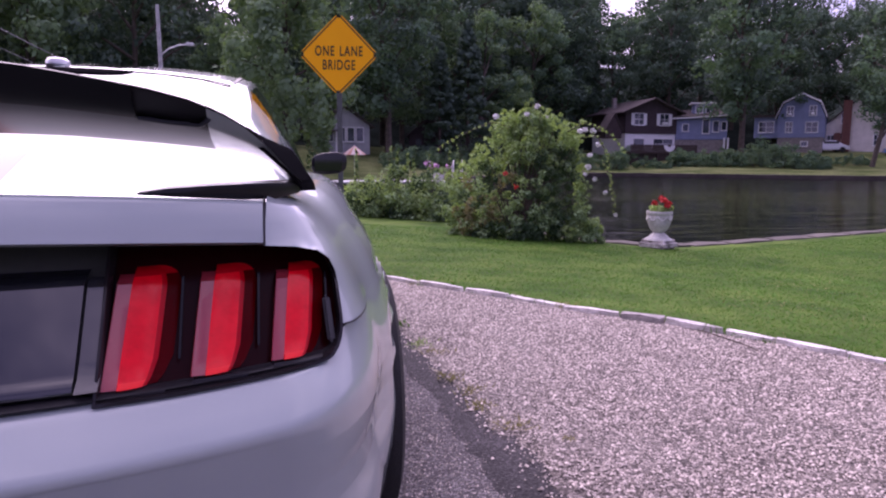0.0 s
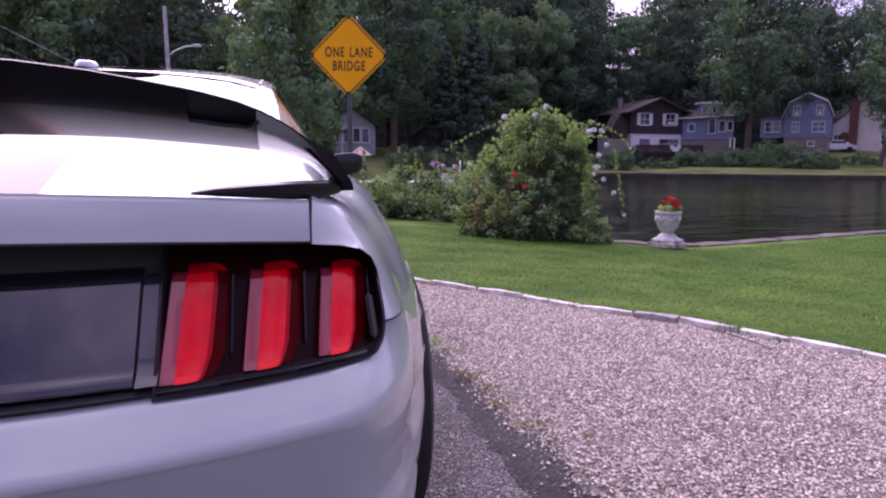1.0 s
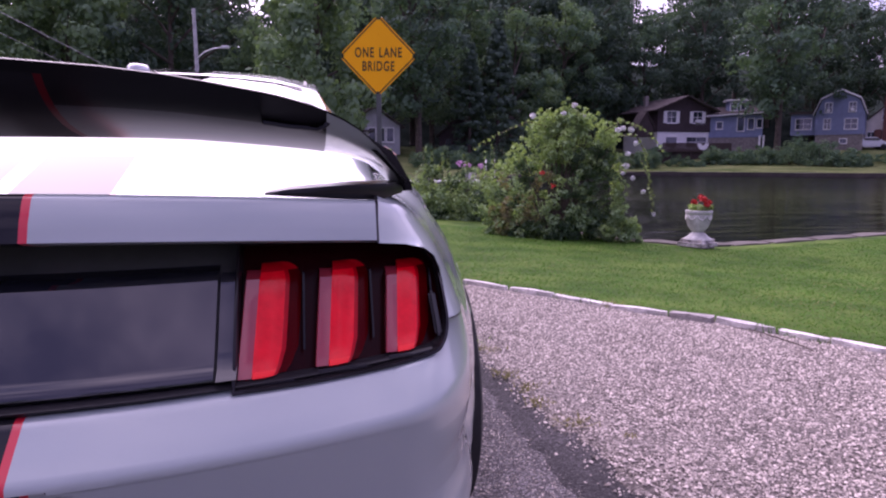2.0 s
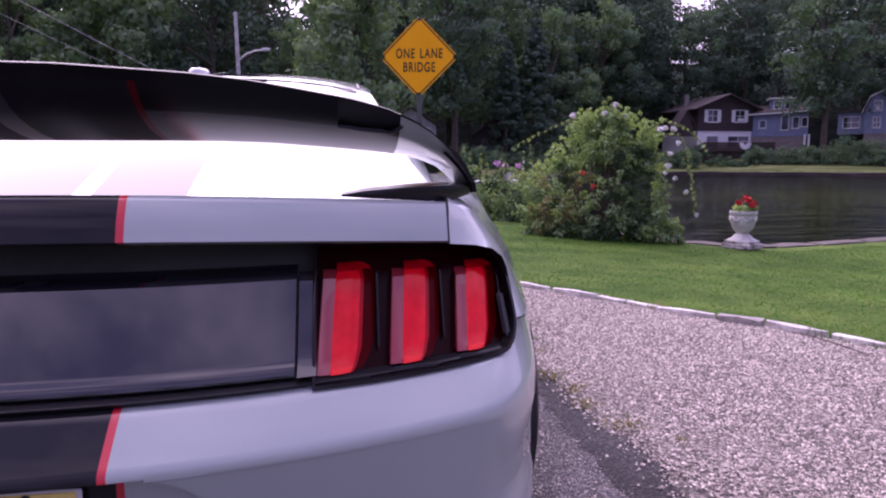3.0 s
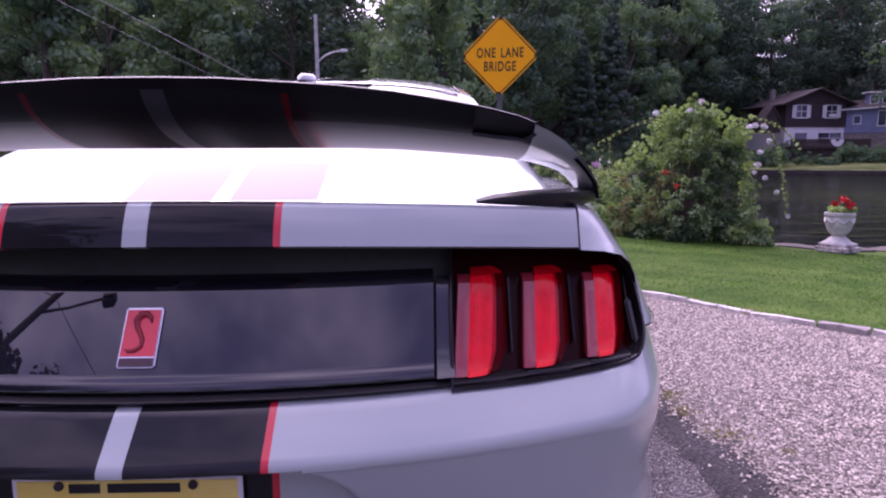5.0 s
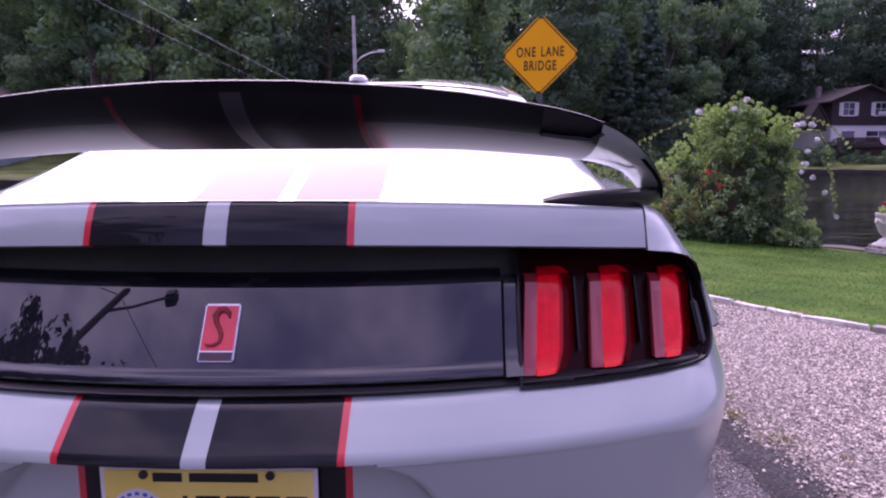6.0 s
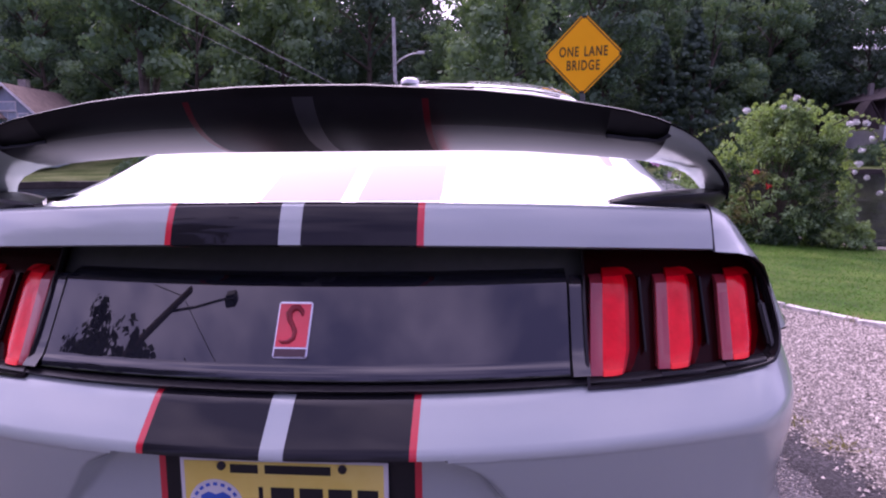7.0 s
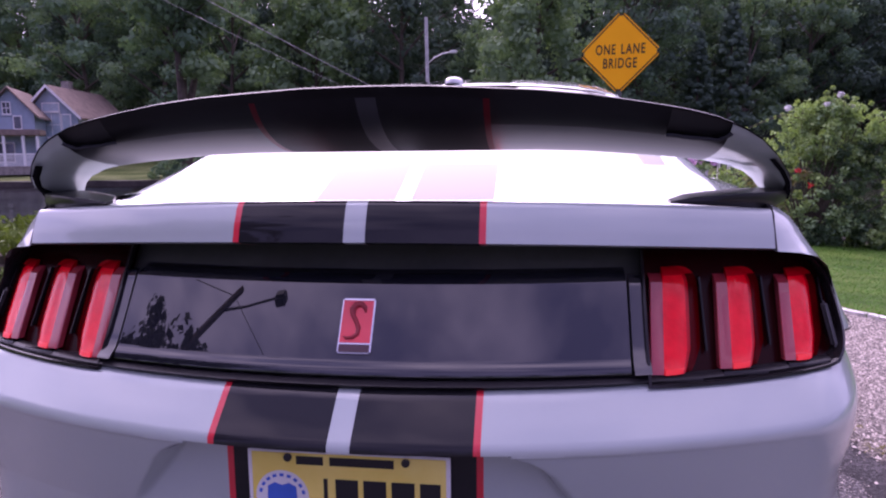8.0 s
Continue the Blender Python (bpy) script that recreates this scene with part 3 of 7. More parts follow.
# ---- the parked sports coupe ----
coupe = thing("sports_coupe", "light grey sports coupe with black racing stripes and raised rear wing", "car")
RX = [0, 0.0165, 0.06, 0.10, 0.145, 0.185, 0.195, *[0.200 + 0.0045 * i for i in range(54)], 0.46, 0.51, 0.56, 0.61, 0.65]
SY = [0.50, 0.55, 0.60, 0.65, 0.70, 0.76, 0.82, 0.88, 0.94, 1.0, 1.06, 1.12, 1.18, 1.24, 1.30, 1.36, 1.42, 1.5, 1.7, 2.0, 2.4, 2.8, 3.1, 3.26, 3.34, 3.42, 3.5, 3.58, 3.66, 3.74,
      3.82, 3.9, 3.98, 4.06, 4.14, 4.24]
AXLES, WHEEL_Z, ARCH = (1.0, 3.72), 0.345, 0.366


def side_x(y, z):
    """Half width of the body along its side."""
    w = np.interp(y, [0.25, 0.45, 0.6, 0.8, 1.0, 1.3, 1.8, 2.5, 3.3, 3.72, 4.1, 4.4], [0.78, 0.848, 0.888, 0.925, 0.942, 0.935, 0.905, 0.90, 0.915, 0.93, 0.90, 0.82])
    g = np.interp(z, [0.15, 0.3, 0.42, 0.53, 0.625, 0.70, 0.78, 0.83, 0.88, 0.91], [0.955, 0.995, 1.008, 1.006, 0.995, 0.972, 0.938, 0.905, 0.866, 0.828])
    t = np.interp(z, [0.2, 0.385, 0.44, 0.50, 0.57, 0.65], [0.0, 0.0, 0.026, 0.026, 0.006, 0.0]) * max(0.0, min(1.0, (0.62 - y) / 0.17))
    return float(w * g * (1 - t))


def panel_y(x, z):
    """The raked plane of the tail panel and lamps."""
    return 0.015 + (z - 0.685) / 0.135 * 0.087 + 0.29 * x * x


def lamp_top(x):
    return float(np.interp(x, [0, 0.4, 0.54, 0.66, 0.710, 0.732, 0.742, 0.747], [0.866, 0.860, 0.8545, 0.847, 0.836, 0.820, 0.797, 0.770]))


def lamp_low(x):
    return float(np.interp(x, [0, 0.4, 0.655, 0.715, 0.735, 0.745], [0.664, 0.665, 0.670, 0.678, 0.689, 0.70]))


def bez(p0, c, p2, t):
    return tuple(p0[i] * (1 - t) ** 2 + 2 * c[i] * t * (1 - t) + p2[i] * t * t for i in range(3))


def mirror_mesh(name, lines, mats, index_of=None, cut=None, smooth=40):
    """Half-body lines (lists of points from the centre outward) mirrored over the car's middle plane."""
    V, F, I = [], [], []
    cols = len(lines[0])
    for s in (1, -1):
        o = len(V)
        for ln in lines:
            V += [(p[0] * s, p[1], p[2]) for p in ln]
        for i in range(len(lines) - 1):
            for j in range(cols - 1):
                a, b, c, d = (o + i * cols + j, o + i * cols + j + 1, o + (i + 1) * cols + j + 1, o + (i + 1) * cols + j)
                m = [sum(V[q][k] for q in (a, b, c, d)) / 4 for k in range(3)]
                if cut and cut(m):
                    continue
                F.append((a, b, c, d) if s > 0 else (d, c, b, a))
                I.append(index_of(abs(m[0]), m[1], m[2], i) if index_of else 0)
    me = mesh_of(name, V, F, mats, I, smooth=False)
    bm = bmesh.new()
    bm.from_mesh(me)
    bmesh.ops.remove_doubles(bm, verts=bm.verts[:], dist=0.0004)
    bmesh.ops.delete(bm, geom=[v for v in bm.verts if not v.link_faces], context="VERTS")
    bm.to_mesh(me)
    bm.free()
    me.polygons.foreach_set("use_smooth", np.ones(len(me.polygons), dtype=bool))
    me.set_sharp_from_angle(angle=radians(smooth))
    return me


def stripe_index(x, y, z, row=0):
    return 0 if x < 0.0165 else 1 if x < 0.185 else 2 if x < 0.195 else 0


def in_arch(m):
    return any(math.hypot(m[1] - a, m[2] - WHEEL_Z) < ARCH for a in AXLES)


def snap_arch(me):
    """Draws the cut edge of the wheel arches on to a clean circle."""
    bm = bmesh.new()
    bm.from_mesh(me)
    for v in bm.verts:
        if v.is_boundary and abs(v.co.x) > 0.6:
            for a in AXLES:
                d = math.hypot(v.co.y - a, v.co.z - WHEEL_Z)
                if ARCH - 0.02 < d < ARCH + 0.09 and v.co.z > 0.16:
                    k = ARCH / d
                    v.co.y, v.co.z = a + (v.co.y - a) * k, WHEEL_Z + (v.co.z - WHEEL_Z) * k
    bm.to_mesh(me)
    bm.free()


def fair(me, rounds=6):
    """Fairs a panel's surface between its edges, as pressed sheet is."""
    bm = bmesh.new()
    bm.from_mesh(me)
    free = [v for v in bm.verts if not v.is_boundary and v.co.y < 0.56]
    for _ in range(rounds):
        bmesh.ops.smooth_vert(bm, verts=free, factor=0.5, use_axis_x=True, use_axis_y=True, use_axis_z=True)
    bm.to_mesh(me)
    bm.free()


def body_line(z, y0, k, zc=None, zs=None, xshift=0.0):
    """One level line of the lower body: rear, corner, flank and nose. zc, zs: its height at the corner and flank."""
    zc, zs = zc if zc is not None else z, zs if zs is not None else (zc if zc is not None else z)
    L = []
    for x in RX:
        f = (x / 0.65) ** 4
        half = 0.006 + float(np.interp(z, [0.40, 0.511, 0.532, 0.56, 0.575, 0.583, 0.59, 0.5985], [0.41, 0.327, 0.31, 0.290, 0.275, 0.262, 0.249, 0.225]))
        dent = max(0.0, min(1.0, (half - x) / 0.024)) if 0.30 < z < 0.5985 else 0.0
        dent = dent * dent * (3 - 2 * dent)
        flat = 0.004 + 0.10 * x * x
        y = y0 + k * x * x
        L.append((x, y + max(0.0, flat - y) * dent, z + (zc - z) * 0.18 * f))
    p0 = L[-1]
    e = (side_x(0.45, zs) + xshift, 0.45, zs)
    c = (side_x(0.25, zc) + 0.022 + xshift, y0 + k * 0.75 ** 2 - 0.012, zc)
    for t in (0.07, 0.14, 0.21, 0.28, 0.35, 0.42, 0.49, 0.56, 0.63, 0.7, 0.78, 0.85, 0.92, 1.0):
        q = bez(p0, c, e, t)
        L.append((q[0], q[1], min(q[2], lamp_low(q[0]) - 0.001 + 0.05 * max(0.0, (q[0] - 0.747) / 0.03))))
    for y in SY:
        L.append((side_x(y, zs) + xshift, y, zs))
    L += [(side_x(4.3, zs) * 0.96, 4.36, zs * 0.99), (0.66, 4.5, zs * 0.97), (0.45, 4.62, zs * 0.96), (0.2, 4.69, zs * 0.95), (0.0, 4.70, zs * 0.95)]
    return L


bump_lines = [
    body_line(0.19, 0.10, 0.30), body_line(0.24, 0.03, 0.31), body_line(0.33, -0.006, 0.31), body_line(0.37, -0.010, 0.31), body_line(0.42, -0.016, 0.31), *[body_line(z, -0.020 - (z - 0.45) * 0.285, 0.31) for z in [*np.arange(0.45, 0.566, 0.0042), *np.arange(0.5665, 0.5955, 0.0014)]],
    body_line(0.5965, -0.063, 0.31, 0.604, 0.608), body_line(0.6005, -0.0632, 0.31, 0.610, 0.618), body_line(0.609, -0.0625, 0.31, 0.625, 0.64), body_line(0.6165, -0.056, 0.31, 0.637, 0.66),
    body_line(0.636, -0.034, 0.31, 0.660, 0.68), body_line(0.655, -0.012, 0.31, 0.684, 0.70), body_line(0.664, -0.001, 0.31, 0.704, 0.715), body_line(0.668, 0.008, 0.31, 0.716, 0.722)]
bumper_me = mirror_mesh("rear_bumper", bump_lines, [PAINT, STRIPE, STRIPE_RED], lambda x, y, z, row: stripe_index(x, y, z) if y < 0.4 and z > 0.35 else 0, in_arch, smooth=38)
snap_arch(bumper_me)
body = raw_part("body", bumper_me, coupe)

# quarter panels: from the lamp's outer edge round to the flank, and the flank's shoulder
q_start = [(0.722, 0.7545, 0.209), (0.75, 0.753, 0.222), (0.775, 0.750, 0.236), (0.80, 0.746, 0.239), (0.822, 0.736, 0.234), (0.837, 0.717, 0.224), (0.8455, 0.685, 0.207), (0.8505, 0.641, 0.186)]
quarter_lines = []
for z, x, y in q_start:
    p0, e = (x, y, z), (side_x(0.45, z), 0.45, z)
    c = (max(side_x(0.3, z) + 0.030, x + 0.016), y + 0.022, z)
    if z > 0.85:
        c = (0.742, 0.215, z)
    L = [bez(p0, c, e, t) for t in (0, 0.12, 0.25, 0.4, 0.55, 0.7, 0.85, 1.0)] + [(side_x(yy, z), yy, z) for yy in SY]
    L += [(side_x(4.3, z) * 0.96, 4.36, z * 0.985)]
    quarter_lines.append(L)
for z, x, y, cx, cy, inset in ((0.882, 0.6415, 0.200, 0.735, 0.222, 0.0), (0.906, 0.643, 0.213, 0.722, 0.235, 0.0), (0.917, 0.6435, 0.226, 0.705, 0.255, 0.022), (0.922, 0.644, 0.25, 0.68, 0.28, 0.06)):
    e = (side_x(0.45, z) - inset, 0.45, z)
    L = [bez((x, y, z), (cx, cy, z), e, t) for t in (0, 0.12, 0.25, 0.4, 0.55, 0.7, 0.85, 1.0)] + [(side_x(yy, min(z, 0.906)) - inset, yy, z + 0.02 * min(1, (yy - 0.45) / 0.6)) for yy in SY]
    L += [(side_x(4.3, z) * 0.96 - inset, 4.36, z * 0.93)]
    quarter_lines.append(L)
inner = [(0.644, 0.27 + 0.18 * t, 0.926) for t in (0, 0.12, 0.25, 0.4, 0.55, 0.7, 0.85, 1.0)] + [(0.60, yy, 0.93 + 0.01 * min(1, (yy - 0.45) / 0.6)) for yy in SY] + [(0.55, 4.4, 0.86)]
quarter_lines.append(inner)
surround = [[(x, y + 0.001, z) for z, x, y in q_start], [(x - 0.002, panel_y(x, z) + 0.03, z) for z, x, y in q_start]]
for s in (1, -1):
    raw_part("lamp_surround", mesh_of("lamp_surround", [(s * x, y, z) for ln in surround for x, y, z in ln], grid_faces(2, len(q_start)), BLACK_PLASTIC, smooth=True), coupe)
quarter_me = mirror_mesh("quarter_panel", quarter_lines, PAINT, None, in_arch, smooth=38)
snap_arch(quarter_me)
fair(quarter_me)
quarter = raw_part("quarter_panel", quarter_me, coupe)

# boot lid: overhanging lip with a crease, and the deck up to the rear window
DX = [0, 0.0165, 0.06, 0.10, 0.145, 0.185, 0.195, 0.25, 0.30, 0.36, 0.41, 0.46, 0.51, 0.56, 0.60, 0.638]


def lid_line(y0, z0, k=0.335, dz=0.055):
    return [(x, y0 + k * x * x, z0 - dz * x * x) for x in DX]


lid_lines = [lid_line(0.125, 0.864), lid_line(0.062, 0.8735), lid_line(0.0495, 0.8775), lid_line(0.0545, 0.893), lid_line(0.0575, 0.902), lid_line(0.0715, 0.929), lid_line(0.0765, 0.9345),
             lid_line(0.084, 0.9372), lid_line(0.10, 0.936), lid_line(0.16, 0.925, 0.28), lid_line(0.27, 0.914, 0.20, 0.02), lid_line(0.38, 0.911, 0.08, 0.01), lid_line(0.44, 0.917, 0.0, 0.0)]
lid = raw_part("boot_lid", mirror_mesh("boot_lid", lid_lines, [PAINT, STRIPE, STRIPE_RED], stripe_index, smooth=30), coupe)


# greenhouse: rear window, roof, pillars and side windows
SEC = [(0.43, 0.914, 0.585, 0.912, 0.64, 0.91), (0.60, 0.974, 0.585, 0.966, 0.665, 0.93), (0.75, 1.026, 0.585, 1.012, 0.68, 0.935), (0.95, 1.094, 0.585, 1.068, 0.695, 0.94), (1.2, 1.172, 0.575, 1.132, 0.705, 0.945),
       (1.5, 1.262, 0.55, 1.212, 0.72, 0.95), (1.9, 1.32, 0.545, 1.272, 0.735, 0.95), (2.3, 1.352, 0.545, 1.305, 0.745, 0.95), (2.7, 1.335, 0.545, 1.288, 0.75, 0.95),
       (3.0, 1.235, 0.56, 1.195, 0.75, 0.95), (3.3, 1.09, 0.59, 1.06, 0.74, 0.95), (3.55, 0.975, 0.62, 0.962, 0.70, 0.945)]
U = [0, 0.0165 / 0.585, 0.17, 0.185 / 0.585, 0.195 / 0.585, 0.55, 0.75, 0.95, 1.0]


def section(s):
    y, zc, xe, ze, xb, zb = s
    pts = [(xe * u, y, zc + (ze - zc) * (0.55 * u ** 2 + 0.45 * u ** 6)) for u in U]
    pts += [(xe + (xb - xe) * t + 0.018 * math.sin(math.pi * t), y, ze + (zb - ze) * t) for t in (0.05, 0.35, 0.7, 1.0)]
    return pts


fine = []
for a, b in zip(SEC, SEC[1:]):
    for t in (0, 0.25, 0.5, 0.75):
        fine.append(tuple(a[i] + (b[i] - a[i]) * t for i in range(6)))
fine.append(SEC[-1])
gl = [section(s) for s in fine]


def roof_index(x, y, z, row=0):
    s = min(fine, key=lambda q: abs(q[0] - y))
    on_top = x < s[2] * 0.995
    if on_top:
        if 0.62 < y < 1.46 and x < s[2] * 0.95:
            return 3
        if y > 2.78:
            return 3 if x < s[2] * 0.93 and y < 3.5 else 0
        return stripe_index(x, y, z) if 1.46 <= y <= 2.75 or y < 0.62 else 0
    f = (z - s[5]) / max(0.02, s[3] - s[5])
    if 1.35 < y < 3.1 and 0.0 < f < 0.93 and not (1.55 < y < 1.62):
        return 3
    return 0


cabin = raw_part("cabin", mirror_mesh("cabin", gl, [PAINT, STRIPE, STRIPE_RED, CAR_GLASS], roof_index, smooth=28), coupe)


def roof_z(x, y):
    zc, xe, ze = [float(np.interp(y, [q[0] for q in SEC], [q[i] for q in SEC])) for i in (1, 2, 3)]
    u = abs(x) / xe
    return zc + (ze - zc) * (0.55 * u ** 2 + 0.45 * u ** 6)


# dark seal along the top of the rear glass, and the smoked brake lamp under it
V = []
sx_ = np.linspace(-0.505, 0.505, 41)
for x in sx_:
    y = 1.452 - 0.030 * (abs(x) / 0.53) ** 4
    V += [(x, y - 0.010, roof_z(x, y - 0.010) + 0.0005), (x, y - 0.006, roof_z(x, y - 0.006) + 0.002), (x, y + 0.006, roof_z(x, y + 0.006) + 0.002), (x, y + 0.010, roof_z(x, y + 0.010) + 0.0005)]
raw_part("glass_seal", mesh_of("glass_seal", V, grid_faces(41, 4), WING_MATT, smooth=True), cabin, "matt black rubber seal")
V = []
for x in np.linspace(-0.215, 0.215, 25):
    deep = 0.004 + 0.062 * (1 - (abs(x) / 0.215) ** 8)
    for f in (0, 0.04, 0.5, 0.96, 1):
        y = 1.448 - deep * f
        V.append((x, y, roof_z(x, y) + (0.0045 if 0 < f < 1 else 0.0)))
raw_part("high_brake_lamp", mesh_of("high_brake_lamp", V, grid_faces(25, 5), WING_MATT, smooth=True, sharp=40), cabin, "dark smoked high brake lamp")
for s in (1, -1):
    V = []
    for q in fine:
        if 1.46 <= q[0] <= 2.75:
            u = 0.93
            x, z = q[2] * u, q[1] + (q[3] - q[1]) * (0.55 * u ** 2 + 0.45 * u ** 6)
            V += [(s * (x - 0.005), q[0], z + 0.0035), (s * (x + 0.005), q[0], z + 0.0015)]
    raw_part("roof_seam", mesh_of("roof_seam", V, grid_faces(len(V) // 2, 2), BLACK_PLASTIC), cabin)
hood_lines = [[(x * 0.95, y, z - 0.05 * (x / 0.62) ** 2 + (0.012 if 0.3 < x < 0.5 else 0)) for x in (0, 0.0174, 0.1, 0.195, 0.206, 0.3, 0.4, 0.5, 0.58, 0.63)] for y, z in ((3.5, 0.975), (3.7, 0.972), (4.0, 0.945), (4.3, 0.89), (4.5, 0.83), (4.66, 0.74))]
hood = raw_part("bonnet", mirror_mesh("bonnet", hood_lines, [PAINT, STRIPE, STRIPE_RED], stripe_index, smooth=40), coupe)
bm = box_bm(-0.84, 0.84, 0.35, 4.4, 0.17, 0.23)
part("floor_pan", bm, BLACK_PLASTIC, coupe)
bm = box_bm(-0.5, 0.5, 0.02, 0.16, 0.17, 0.30, bevel=0.02)
part("diffuser", bm, BLACK_PLASTIC, coupe)
# dark structure behind the tail panel and inside the arches
back = []
for x in [0, 0.2, 0.4, 0.55, 0.65, 0.70, 0.72, 0.735, 0.745]:
    zl, zt_ = lamp_low(x), lamp_top(x)
    back.append([(x, panel_y(x, zl + (zt_ - zl) * f) + 0.030, zl + (zt_ - zl) * f) for f in (0, 0.25, 0.5, 0.75, 1.0)])
raw_part("tail_backing", mirror_mesh("tail_backing", list(map(list, zip(*back))), RECESS, smooth=60), coupe)
for a in AXLES:
    for s in (1, -1):
        V, F = [], []
        for i in range(25):
            t = math.pi * (i / 24 * 1.3 - 0.15)
            for x in (0.55, 0.885):
                V.append((s * x, a + ARCH * math.cos(t), WHEEL_Z + ARCH * math.sin(t)))
        raw_part("wheel_liner", mesh_of("wheel_liner", V, grid_faces(25, 2), BLACK_PLASTIC, smooth=True), coupe)


# gloss black tail panel with a rolled lower edge
def strip_mesh(name, xs_, prof, material, dy=0.0, smooth=35):
    """prof: (z, dy) pairs swept over x along the raked panel surface."""
    rows = [[(x, panel_y(x, z) + d + dy, z) for x in xs_] for z, d in prof]
    return mesh_of(name, [p for r in rows for p in r], grid_faces(len(rows), len(xs_)), material, smooth=True, sharp=smooth)


PX = list(np.linspace(-0.407, 0.407, 33))
tail_panel = raw_part("tail_panel", strip_mesh("tail_panel", PX, [(0.824, 0.03), (0.816, 0.010), (0.8125, 0.002), (0.810, 0.0003), (0.808, 0.0), (0.806, 0.0), (0.78, 0.0), (0.74, 0.0), (0.706, 0.0), (0.704, 0.0), (0.702, -0.0003), (0.700, -0.0012), (0.698, -0.0026), (0.696, -0.0033), (0.692, -0.0033), (0.688, -0.0026), (0.685, -0.001), (0.682, 0.02)], GLOSS_BLACK, smooth=60), coupe, "gloss black tail panel")
for s in (1, -1):
    raw_part("panel_end", strip_mesh("panel_end", [s * v for v in (0.411, 0.42, 0.43, 0.4365)], [(0.816, 0.010), (0.8125, 0.002), (0.809, 0.0), (0.80, 0.0), (0.76, 0.001), (0.72, 0.001), (0.700, -0.001), (0.690, -0.010), (0.6865, -0.012), (0.682, 0.02)], GLOSS_BLACK, smooth=60), coupe)
LX = list(np.linspace(-0.72, 0.72, 45))
raw_part("lower_moulding", mesh_of("lower_moulding", [(x, -0.001 + d + 0.31 * x * x, z + 0.010 * (abs(x) / 0.72) ** 6) for z, d in ((0.6795, 0.022), (0.6785, 0.006), (0.6755, 0.001), (0.672, 0.003), (0.668, 0.012), (0.664, 0.03)) for x in LX], grid_faces(6, 45), DARK_TRIM, smooth=True, sharp=60), coupe)


def eased(pts, steps=4):
    """An open line of points carried smoothly through its bends."""
    out = []
    for i in range(len(pts) - 1):
        a, b, c, d = pts[max(i - 1, 0)], pts[i], pts[i + 1], pts[min(i + 2, len(pts) - 1)]
        for k in range(steps):
            t = k / steps
            out.append(tuple(0.5 * (2 * q + (r - p) * t + (2 * p - 5 * q + 4 * r - w) * t * t + (3 * q - p - 3 * r + w) * t ** 3) for p, q, r, w in zip(a, b, c, d)))
    return out + [pts[-1]]


